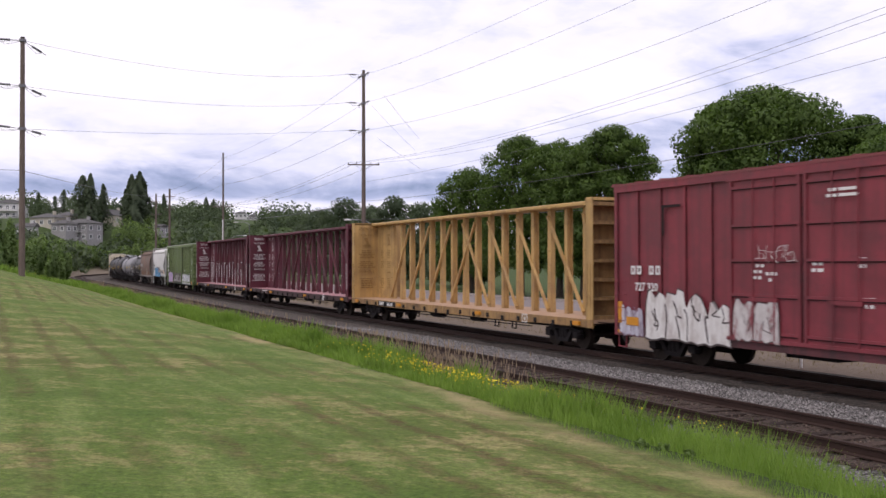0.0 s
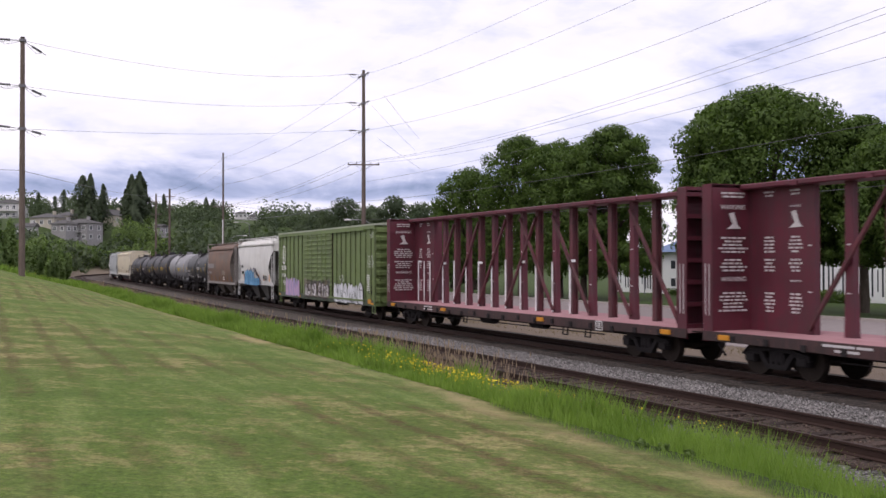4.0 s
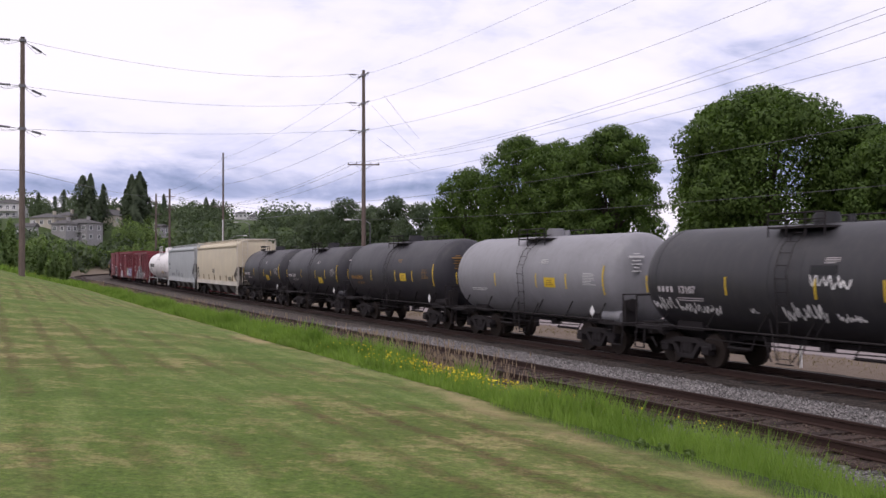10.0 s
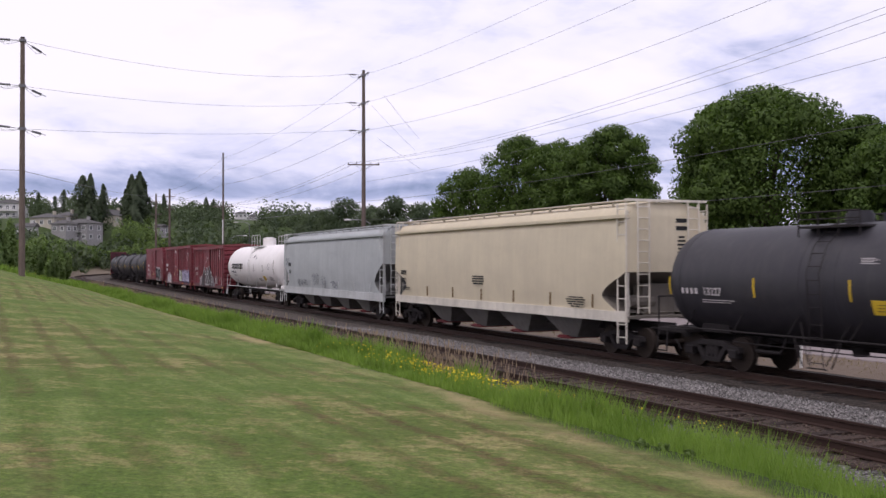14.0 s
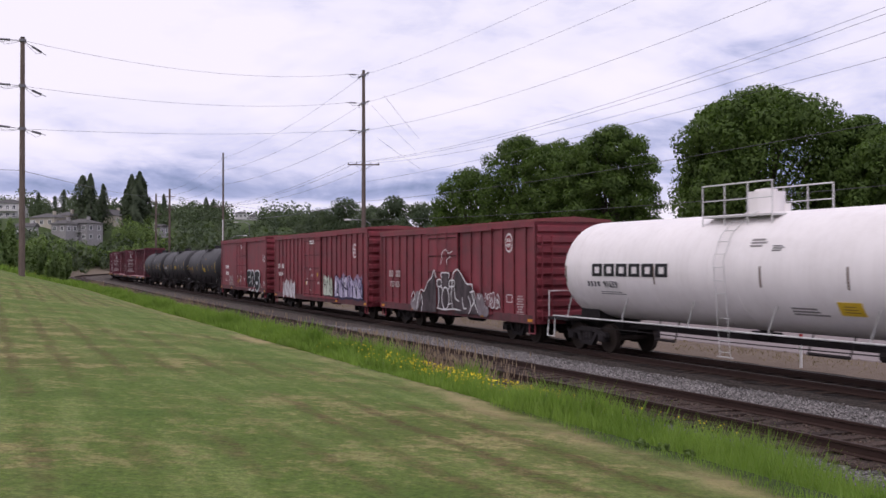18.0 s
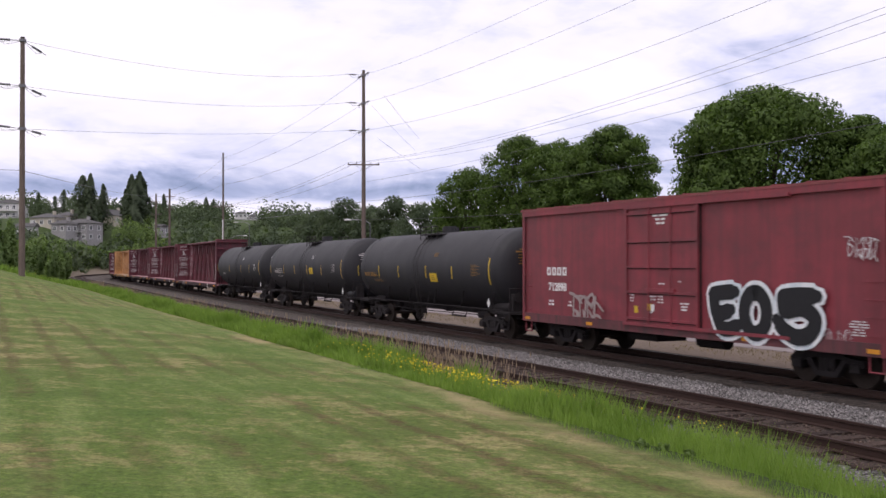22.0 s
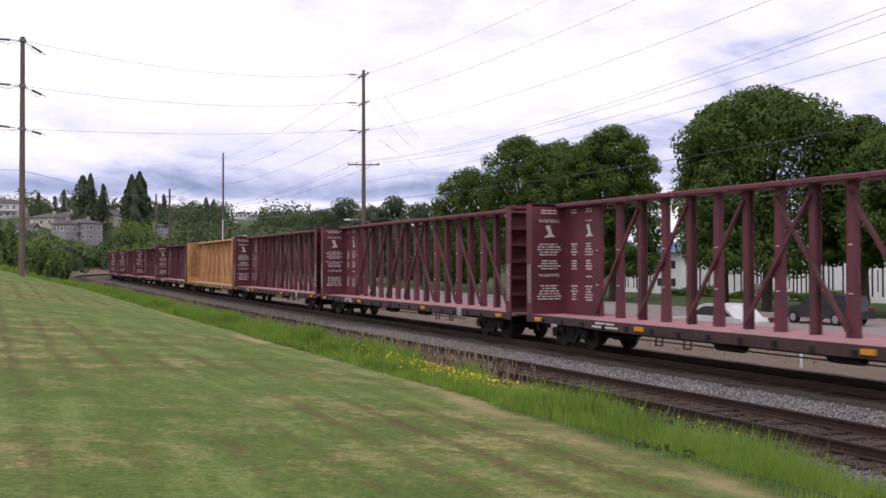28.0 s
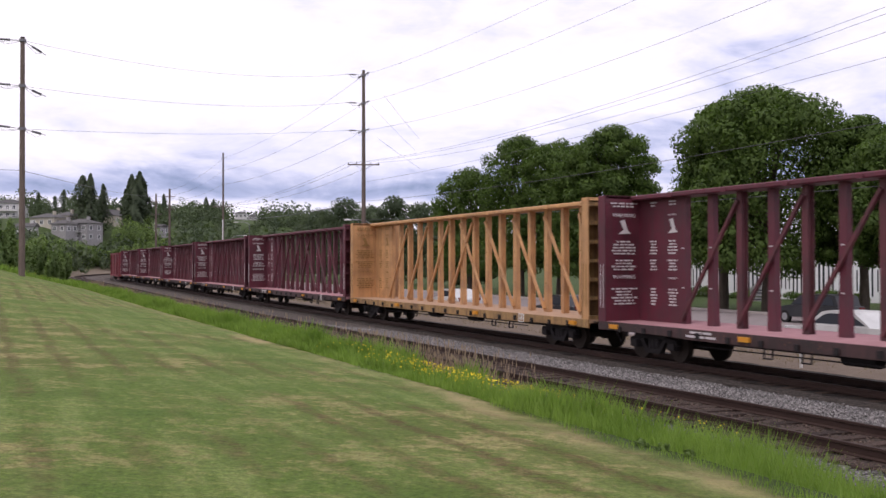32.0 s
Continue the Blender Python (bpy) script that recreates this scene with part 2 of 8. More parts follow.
def make_ballast(name, dark, light, scale=24.0, dirt=False):
    m, nt, bsdf = material(name)
    co = coords(nt)
    v = node(nt, "ShaderNodeTexVoronoi", Vector=co, Scale=scale, Randomness=1.0)
    pick = nt.nodes.new("ShaderNodeSeparateXYZ")
    nt.links.new(v.outputs["Color"], pick.inputs[0])
    col = mixc(nt, ramp(nt, pick.outputs[0], (0.1, 0), (0.95, 1)), dark, light)
    col = mixc(nt, math_node(nt, "MULTIPLY", ramp(nt, noise_node(nt, co, 0.8, 5.0, 0.6), (0.45, 0), (0.7, 1)), 0.6), col, (0.085, 0.068, 0.055))
    # shade in the gaps between stones, put into the colour
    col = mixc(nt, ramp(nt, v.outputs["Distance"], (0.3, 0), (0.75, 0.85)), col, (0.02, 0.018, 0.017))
    if dirt:
        # farther along, the stone is buried in brown dirt
        way = nt.nodes.new("ShaderNodeSeparateXYZ")
        nt.links.new(co, way.inputs[0])
        far = math_node(nt, "MULTIPLY_ADD", noise_node(nt, co, 0.5, 5.0, 0.65), 24.0, math_node(nt, "SUBTRACT", way.outputs[1], 12.0))
        col = mixc(nt, ramp(nt, math_node(nt, "DIVIDE", far, 100.0), (0.30, 0), (0.52, 0.8)), col, mixc(nt, pick.outputs[1], (0.062, 0.05, 0.043), (0.14, 0.115, 0.1)))
    nt.links.new(col, bsdf.inputs["Base Color"])
    bsdf.inputs["Roughness"].default_value = 0.9
    bsdf.inputs["Specular IOR Level"].default_value = 0.1
    bump(nt, bsdf, math_node(nt, "SUBTRACT", 1.0, v.outputs["Distance"]), 0.9, 0.05)
    return m


M_GROUND = make_ground_material()
M_TURF = make_turf()
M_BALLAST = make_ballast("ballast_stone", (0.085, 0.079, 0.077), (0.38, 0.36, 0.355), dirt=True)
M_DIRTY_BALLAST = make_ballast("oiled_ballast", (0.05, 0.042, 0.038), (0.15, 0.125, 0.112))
# oily stone whose colour also holds the deep shade beneath the train
M_SHADED_BALLAST = make_ballast("shaded_oily_ballast", (0.020, 0.017, 0.017), (0.062, 0.053, 0.052))
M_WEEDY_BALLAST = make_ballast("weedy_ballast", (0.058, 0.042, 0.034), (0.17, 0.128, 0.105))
M_TIE = pieces("creosoted_timber", (0.06, 0.042, 0.035), 0.85, 0.5, 9.0, 0.5, (1.0, 6.0, 6.0))
M_RAIL = plain("rusty_rail", (0.05, 0.030, 0.025), 0.65, 0.25, 0.3)
M_RAILTOP = plain("worn_rail_head", (0.14, 0.125, 0.12), 0.5, 0.6, 0.25)
M_STEEL = plain("grimy_cast_steel", (0.027, 0.023, 0.024), 0.8, 0.1, 0.35)
M_WHEEL = plain("wheel_steel", (0.036, 0.027, 0.023), 0.75, 0.2, 0.3)
M_WHITE = plain("white_stencil", (0.72, 0.70, 0.69), 0.6, 0, 0.15)
M_BLACK = plain("black_stencil", (0.02, 0.02, 0.022), 0.6, 0, 0.2)
M_YELLOW = plain("yellow_reflector", (0.62, 0.42, 0.035), 0.5, 0, 0.2)
M_ORANGE = plain("orange_sticker", (0.6, 0.26, 0.03), 0.5, 0, 0.2)
M_RAILING = plain("galvanised_rail", (0.30, 0.30, 0.31), 0.5, 0.3, 0.25)
M_POLE = pieces("weathered_pole_timber", (0.165, 0.128, 0.112), 0.85, 0.12, 3.0, 0.4, (6.0, 6.0, 0.5))
M_WIRE = plain("wire_metal", (0.09, 0.09, 0.10), 0.5, 0.3, 0.1)
M_INSUL = plain("grey_polymer_insulator", (0.19, 0.185, 0.21), 0.5, 0, 0.2)
M_PAVE = plain("pale_worn_asphalt", (0.235, 0.2, 0.197), 0.85, 0, 0.2, 2.2)
M_CONC = plain("pale_concrete", (0.36, 0.32, 0.30), 0.85, 0, 0.2, 3.0)
M_BARK = pieces("maple_bark", (0.10, 0.082, 0.066), 0.9, 0.2, 5.0, 0.6, (1, 1, 0.3))
M_LEAF = leafy("maple_leaves", (0.023, 0.048, 0.0105), (0.142, 0.215, 0.049), 0.32, 1.1)
# the blue-grey haze of distance is mixed into these leaf colours
M_LEAF_HAZY = leafy("hazy_distant_leaves", (0.034, 0.055, 0.033), (0.145, 0.182, 0.1), 0.3, 0.1)
M_CONIFER = leafy("conifer_needles", (0.045, 0.066, 0.04), (0.1, 0.125, 0.07), 0.25, 0.25)
M_BRUSH = leafy("bramble_leaves", (0.062, 0.105, 0.038), (0.275, 0.365, 0.126), 0.4, 0.35)
M_TALL = leafy("tall_grass_blades", (0.115, 0.2, 0.03), (0.3, 0.415, 0.1), 0.45, 1.3)
M_DRYGRASS = leafy("dry_grass_stalks", (0.20, 0.14, 0.10), (0.40, 0.30, 0.24), 0.25)
M_VERGE = leafy("verge_weed_blades", (0.2, 0.15, 0.11), (0.36, 0.28, 0.21), 0.35, 0.9)
M_FLOWER = plain("yellow_petals", (0.76, 0.60, 0.03), 0.6, 0, 0.2)

# ---------------------------------------------------------------- mesh tools


class Mesh:
    """Collects solids in one space and turns them into one mesh object."""

    def __init__(self):
        self.v, self.f = [], []

    def add(self, verts, faces):
        k = len(self.v)
        self.v.extend(tuple(p) for p in verts)
        self.f.extend(tuple(i + k for i in f) for f in faces)
        return self

    def box(self, x0, x1, y0, y1, z0, z1, cut=0.0):
        if cut <= 0:
            return self.add([(x, y, z) for x in (x0, x1) for y in (y0, y1) for z in (z0, z1)],
                            [(0, 1, 3, 2), (4, 6, 7, 5), (0, 4, 5, 1), (2, 3, 7, 6), (0, 2, 6, 4), (1, 5, 7, 3)])
        # chamfered along x
        c = cut
        ring = [(y0 + c, z0), (y1 - c, z0), (y1, z0 + c), (y1, z1 - c), (y1 - c, z1), (y0 + c, z1), (y0, z1 - c), (y0, z0 + c)]
        return self.prism(ring, x0, x1)

    def prism(self, ring, x0, x1):
        """A ring of (y, z), anticlockwise seen from +x, drawn out along x."""
        n = len(ring)
        self.add([(x, y, z) for x in (x0, x1) for y, z in ring],
                 [(i, (i + 1) % n, n + (i + 1) % n, n + i) for i in range(n)] + [tuple(range(n - 1, -1, -1)), tuple(range(n, 2 * n))])
        return self

    def slab(self, ring, y0, y1):
        """A ring of (x, z) drawn out along y."""
        n = len(ring)
        self.add([(x, y, z) for y in (y0, y1) for x, z in ring],
                 [(i, (i + 1) % n, n + (i + 1) % n, n + i) for i in range(n)] + [tuple(range(n - 1, -1, -1)), tuple(range(n, 2 * n))])
        return self

    def rod(self, a, b, r, n=6, r2=None):
        a, b = Vector(a), Vector(b)
        q = (b - a).to_track_quat("Z", "Y")
        ring = [q @ Vector((math.cos(t), math.sin(t), 0)) for t in (2 * math.pi * i / n for i in range(n))]
        r2 = r if r2 is None else r2
        return self.add([a + p * r for p in ring] + [b + p * r2 for p in ring],
                        [(i, (i + 1) % n, n + (i + 1) % n, n + i) for i in range(n)] + [tuple(range(n - 1, -1, -1)), tuple(range(n, 2 * n))])

    def bar(self, a, b, w, h):
        """A rectangular bar from a to b: w across, h in depth."""
        a, b = Vector(a), Vector(b)
        q = (b - a).to_track_quat("Z", "Y")
        ring = [q @ Vector(p) for p in ((-w / 2, -h / 2, 0), (w / 2, -h / 2, 0), (w / 2, h / 2, 0), (-w / 2, h / 2, 0))]
        return self.add([a + p for p in ring] + [b + p for p in ring],
                        [(0, 1, 5, 4), (1, 2, 6, 5), (2, 3, 7, 6), (3, 0, 4, 7), (3, 2, 1, 0), (4, 5, 6, 7)])

    def pipe(self, pts, r, n=6):
        """One bent tube through all the points."""
        pts = [Vector(p) for p in pts]
        verts, faces = [], []
        for i, p in enumerate(pts):
            a = (p - pts[i - 1]).normalized() if i else (pts[1] - p).normalized()
            b = (pts[i + 1] - p).normalized() if i < len(pts) - 1 else a
            d = (a + b).normalized() if (a + b).length > 0.1 else a
            ref = Vector((0, 0, 1)) if abs(d.z) < 0.9 else Vector((1, 0, 0))
            if i == 0:
                u = d.cross(ref).normalized()
            else:
                u = (u - d * u.dot(d)).normalized()
            v = d.cross(u)
            k = 1 / max(0.5, d.dot(a))
            verts += [p + (u * math.cos(t) + v * math.sin(t)) * r * k for t in (2 * math.pi * j / n for j in range(n))]
        for i in range(len(pts) - 1):
            faces += [(i * n + j, i * n + (j + 1) % n, (i + 1) * n + (j + 1) % n, (i + 1) * n + j) for j in range(n)]
        faces += [tuple(range(n - 1, -1, -1)), tuple(range((len(pts) - 1) * n, len(pts) * n))]
        return self.add(verts, faces)

    def lathe(self, profile, n=32, z=0.0, y=0.0):
        """(x, radius) pairs turned round the x axis at height z."""
        k = len(profile)
        verts = [(x, y + r * math.cos(t), z + r * math.sin(t)) for x, r in profile for t in (2 * math.pi * i / n for i in range(n))]
        faces = [(j * n + i, j * n + (i + 1) % n, (j + 1) * n + (i + 1) % n, (j + 1) * n + i) for j in range(k - 1) for i in range(n)]
        faces += [tuple(range(n - 1, -1, -1)), tuple(range((k - 1) * n, k * n))]
        return self.add(verts, faces)

    def data(self, name, mat, smooth=False):
        me = bpy.data.meshes.new(name)
        me.from_pydata(self.v, [], self.f)
        me.materials.append(mat)
        bm = bmesh.new()
        bm.from_mesh(me)
        bmesh.ops.recalc_face_normals(bm, faces=bm.faces)
        bm.to_mesh(me)
        bm.free()
        if smooth:
            me.shade_smooth()
            me.set_sharp_from_angle(angle=radians(38))
        return me


def part(name, mesh, mat, parent=None, label="", smooth=False, at=None):
    me = mesh.data(name, mat, smooth) if isinstance(mesh, Mesh) else mesh
    ob = new(name, me)
    if parent is not None:
        ob.parent = parent
    if at is not None:
        ob.matrix_basis = at
    if label:
        ob["label"] = label
    return ob


def quads(name, corners, mat, per=4):
    """A mesh of loose quads or triangles from an array (n, per, 3)."""
    n = len(corners)
    me = bpy.data.meshes.new(name)
    me.vertices.add(n * per)
    me.vertices.foreach_set("co", np.ascontiguousarray(corners, dtype=np.float32).ravel())
    me.loops.add(n * per)
    me.loops.foreach_set("vertex_index", np.arange(n * per, dtype=np.int32))
    me.polygons.add(n)
    me.polygons.foreach_set("loop_start", np.arange(0, n * per, per, dtype=np.int32))
    me.materials.append(mat)
    me.update(calc_edges=True)
    return me


LETTERS = {}


def letters(text, size, mat, bold=0.0):
    """A flat mesh of the words, 6 mm thick, standing in the xz plane and read from -y."""
    key = (text, size, mat.name, bold)
    if key not in LETTERS:
        cu = bpy.data.curves.new("lettering", "FONT")
        cu.body, cu.size, cu.extrude, cu.resolution_u, cu.offset = text, size, 0.003, 2 if size < 1 else 6, bold
        cu.align_x = "CENTER"
        ob = new("lettering", cu)
        bpy.context.view_layer.update()
        me = bpy.data.meshes.new_from_object(ob.evaluated_get(bpy.context.evaluated_depsgraph_get()))
        bpy.data.objects.remove(ob)
        me.transform(Matrix.Rotation(radians(90), 4, "X"))
        me.materials.clear()
        me.materials.append(mat)
        LETTERS[key] = me
    return LETTERS[key]

# ---------------------------------------------------------------- the line of the railway

KNOT_S = (-520, -450, -220, -180, -140, -100, -60, -20, 20, 60)
KNOT_K = (0.0, 4.0, 4.0, 4.0, 0.1, -0.379, 0.488, 0.329, 0.084, 0.0)
LINE_S = np.arange(-760.0, 521.0, 1.0)
HOME = int(np.argmin(abs(LINE_S)))


def make_line():
    k = np.interp(LINE_S, KNOT_S, KNOT_K) / 1000
    th = np.concatenate([[0], np.cumsum((k[1:] + k[:-1]) / 2)])
    th = th - th[HOME] - 1.14017
    cx, cy = np.cos(th), np.sin(th)
    x = np.concatenate([[0], np.cumsum((cx[1:] + cx[:-1]) / 2)])
    y = np.concatenate([[0], np.cumsum((cy[1:] + cy[:-1]) / 2)])
    return x - x[HOME] + 6.715, y - y[HOME] + 31.432, th


LINE_X, LINE_Y, LINE_T = make_line()


def on_line(s, off=0.0):
    """The place and heading s metres along the main track, off metres from its middle towards the lawn."""
    t = np.interp(s, LINE_S, LINE_T)
    return np.interp(s, LINE_S, LINE_X) + off * np.sin(t), np.interp(s, LINE_S, LINE_Y) - off * np.cos(t), t


def across(x, y):
    """How far points lie from the main track towards the lawn, and how far along it."""
    x, y = np.atleast_1d(x).astype(float), np.atleast_1d(y).astype(float)
    q, s = np.empty(len(x)), np.empty(len(x))
    for i in range(0, len(x), 4000):
        dx, dy = x[i:i + 4000, None] - LINE_X[None, ::3], y[i:i + 4000, None] - LINE_Y[None, ::3]
        j = np.argmin(dx * dx + dy * dy, axis=1) * 3
        t = LINE_T[j]
        ddx, ddy = x[i:i + 4000] - LINE_X[j], y[i:i + 4000] - LINE_Y[j]
        q[i:i + 4000] = ddx * np.sin(t) - ddy * np.cos(t)
        s[i:i + 4000] = LINE_S[j] + ddx * np.cos(t) + ddy * np.sin(t)
    return q, s


def smooth(a, b, x):
    t = np.clip((x - a) / (b - a), 0, 1)
    return t * t * (3 - 2 * t)


LAWN_EDGE = 13.0


def lawn_edge(s):
    """The mower's wavering edge."""
    return LAWN_EDGE - 0.15 + 0.0018 * np.clip(s, 0, 30) ** 2 + 0.12 * np.sin(s * 0.33 + 0.6) + 0.1 * np.sin(s * 0.91) + 0.06 * np.sin(s * 2.3)

NEAR_Q, NEAR_Z = 7.3, 0.22
MAIN_Z = -0.15


def ground_z(x, y, q=None):
    x, y = np.atleast_1d(x).astype(float), np.atleast_1d(y).astype(float)
    if q is None:
        q, _ = across(x, y)
    g = 0.07 + 0.18 * smooth(18, 64, y)
    rise = np.clip(q - LAWN_EDGE, 0, 9)
    lawn = 0.9 + rise * g
    # the lawn ends in a crest and falls to the brush behind it
    lawn = lawn + (0.2 - lawn) * smooth(72, 92, y)
    f = np.clip((q - 9.2) / (LAWN_EDGE - 9.2), 0, 1)
    bank = -0.05 + (lawn + 0.05) * (0.6 * f + 0.4 * f * f)
    z = np.where(q > 9.2, bank, -0.05 - 0.5 * smooth(0, 0.5, 9.2 - q))
    z = np.where(q < -3.2, -0.55 + 0.1 * smooth(3.2, 5.0, -q), z)
    # the hillside behind the houses
    hill = 30 * (1 - np.exp(-(np.clip(y - 170, 0, None) / 190) ** 1.5)) * (1 - 0.7 * smooth(-150, 50, x)) + 14 * smooth(600, 1500, y)
    hill = hill * smooth(6, 60, np.abs(q)) + 1.5 * np.sin(x * 0.021 + 1) * np.sin(y * 0.017) * smooth(220, 400, y)
    return z + hill * (y > 150)

# ---------------------------------------------------------------- ground, tracks, road


def make_ground():
    az = np.concatenate([np.arange(-180, -34, 6.0), np.arange(-34, 34.01, 0.4), np.arange(40, 180, 6.0)])
    rad = np.concatenate([[0.0], np.geomspace(1.5, 160, 120), np.geomspace(166, 4200, 60)])
    a, r = np.meshgrid(np.radians(az), rad)
    x, y = (r * np.sin(a)).ravel(), (r * np.cos(a)).ravel()
    q, s = across(x, y)
    z = ground_z(x, y, q)
    w, h = len(az), len(rad)
    faces = [(j * w + i, j * w + (i + 1) % w, (j + 1) * w + (i + 1) % w, (j + 1) * w + i) for j in range(h - 1) for i in range(w)]
    me = bpy.data.meshes.new("ground")
    me.from_pydata(np.stack([x, y, z], 1).tolist(), [], faces)
    me.materials.append(M_GROUND)
    e = lawn_edge(s)
    lawn = smooth(-0.25, 0.1, q - e) * (1 - smooth(72, 76, y))
    rim = (1 - smooth(0.08, 0.5, np.abs(q - e - 0.22))) * (0.5 + 0.5 * np.sin(s * 0.8) * np.sin(s * 0.31 + 1))
    wild = np.where(q > 9.3, smooth(9.3, 10.0, q), smooth(23, 25, -q))
    wild = np.where((s < -105) & (q > 8.5) & (q < 17), wild * (1 - smooth(-105, -125, s) * 0.9), wild)
    att = me.attributes.new("zone", "FLOAT_COLOR", "POINT")
    att.data.foreach_set("color", np.stack([lawn, wild, rim, 0 * q + 1], 1).astype(np.float32).ravel())
    me.shade_smooth()
    ob = tagged(new("ground", me), "mown green lawn with dry patches beside the railway", "ground", kind="structure")
    return ob


def swept(name, ring, s0, s1, step, mat, parent=None, label="", bumpy=0.0, closed=False):
    """A profile of (offset, height) drawn along the main line from s0 to s1."""
    ss = np.arange(s0, s1 + step, step)
    rng = np.random.default_rng(5)
    verts = []
    for s in ss:
        t = float(np.interp(s, LINE_S, LINE_T))
        cx, cy = float(np.interp(s, LINE_S, LINE_X)), float(np.interp(s, LINE_S, LINE_Y))
        for o, z in ring:
            verts.append((cx + o * math.sin(t), cy - o * math.cos(t), z + (rng.uniform(-bumpy, bumpy) if bumpy else 0)))
    n = len(ring)
    last = n if closed else n - 1
    faces = [(j * n + i, j * n + (i + 1) % n, (j + 1) * n + (i + 1) % n, (j + 1) * n + i) for j in range(len(ss) - 1) for i in range(last)]
    me = bpy.data.meshes.new(name)
    me.from_pydata(verts, [], faces)
    me.materials.append(mat)
    ob = new(name, me)
    if parent is not None:
        ob.parent = parent
    if label:
        ob["label"] = label
    return ob


def make_tracks():
    bed = swept("ballast", [(-1.7, -0.34), (-0.9, -0.345), (0, -0.345), (0.9, -0.335), (1.45, -0.32)], -420, 120, 0.6, M_SHADED_BALLAST, bumpy=0.02)
    tagged(bed, "oily ballast under the main track, blackened for the train's shade", "ballast", kind="structure")
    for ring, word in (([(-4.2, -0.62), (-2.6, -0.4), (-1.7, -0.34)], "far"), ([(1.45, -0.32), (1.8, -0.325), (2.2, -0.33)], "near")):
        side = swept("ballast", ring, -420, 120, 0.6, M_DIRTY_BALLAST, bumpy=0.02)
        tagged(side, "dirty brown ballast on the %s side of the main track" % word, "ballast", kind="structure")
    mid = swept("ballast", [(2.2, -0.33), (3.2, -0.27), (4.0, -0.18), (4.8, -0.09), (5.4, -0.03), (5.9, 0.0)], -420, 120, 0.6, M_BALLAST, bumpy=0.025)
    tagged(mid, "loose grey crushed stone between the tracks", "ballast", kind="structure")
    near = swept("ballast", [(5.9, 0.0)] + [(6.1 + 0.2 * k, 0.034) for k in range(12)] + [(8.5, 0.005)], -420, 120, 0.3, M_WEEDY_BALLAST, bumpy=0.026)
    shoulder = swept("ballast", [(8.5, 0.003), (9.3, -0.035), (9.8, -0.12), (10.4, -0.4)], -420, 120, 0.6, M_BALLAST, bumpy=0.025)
    tagged(shoulder, "grey crushed stone shoulder beside the siding", "ballast", kind="structure")
    tagged(near, "brown weedy ballast bed under the siding", "ballast", kind="structure")
    tie_me = Mesh().box(-0.115, 0.115, -1.3, 1.3, -0.17, 0.0, 0.015).data("tie", M_TIE)
    for name, q0, z0, single, label in (("railway_track", 0.0, MAIN_Z, (2, 36), "main track of rusty steel rails on timber ties"),
                                        ("railway_track", NEAR_Q, NEAR_Z, (-30, 40), "empty siding of rusty rails on weathered timber ties")):
        top = tagged(new(name), label, "railway track", "tracks", "structure")
        for side in (-0.753, 0.753):
            c = q0 + side
            ring = [(c - 0.07, z0 - 0.172), (c + 0.07, z0 - 0.172), (c + 0.07, z0 - 0.158), (c + 0.011, z0 - 0.14), (c + 0.011, z0 - 0.045),
                    (c + 0.036, z0 - 0.034), (c + 0.034, z0 - 0.003), (c - 0.034, z0 - 0.003), (c - 0.036, z0 - 0.034), (c - 0.011, z0 - 0.045), (c - 0.011, z0 - 0.14), (c - 0.07, z0 - 0.158)]
            rail = swept("rail", ring, -420, 120, 1.0, M_RAIL, top, closed=True)
            swept("rail_head", [(c - 0.026, z0 - 0.001), (c + 0.026, z0 - 0.001)], -420, 120, 1.0, M_RAILTOP if q0 == 0 else M_RAIL, rail)
        rest = []
        rng = random.Random(3)
        s = -300.0
        while s < 60:
            s += 0.53
            x, y, t = on_line(s + rng.uniform(-0.05, 0.05), q0 + rng.uniform(-0.07, 0.07))
            m = pose(x, y, z0 - 0.17 + rng.uniform(-0.012, 0.008), 0, rng.uniform(-0.6, 0.6), math.degrees(t) + rng.uniform(-2.2, 2.2))
            if single[0] < s < single[1]:
                part("tie", tie_me, None, top, at=m)
            else:
                rest.append(m)
        ties = Mesh()
        base = Mesh().box(-0.115, 0.115, -1.3, 1.3, -0.17, 0.0)
        for m in rest:
            ties.add([m @ Vector(v) for v in base.v], base.f)
        me = bpy.data.meshes.new("ties")
        me.from_pydata(ties.v, [], ties.f)
        me.materials.append(M_TIE)
        part("ties", me, None, top)["kind"] = "stuff"
    road = swept("road", [(-24, -0.42), (-14, -0.36), (-6.9, -0.42), (-6.8, -0.6)], -420, 200, 2.0, M_PAVE)
    tagged(road, "pale worn asphalt street behind the railway", "road", kind="structure")
    kerb = swept("kerb", [(-24.0, -0.5), (-24.0, -0.27), (-24.3, -0.27), (-24.3, -0.5)], -420, 200, 3.0, M_CONC)
    tagged(kerb, "pale concrete kerb along the street", "kerb", kind="structure")

# ---------------------------------------------------------------- the train


CARS = []
WHEELSETS = [[], []]


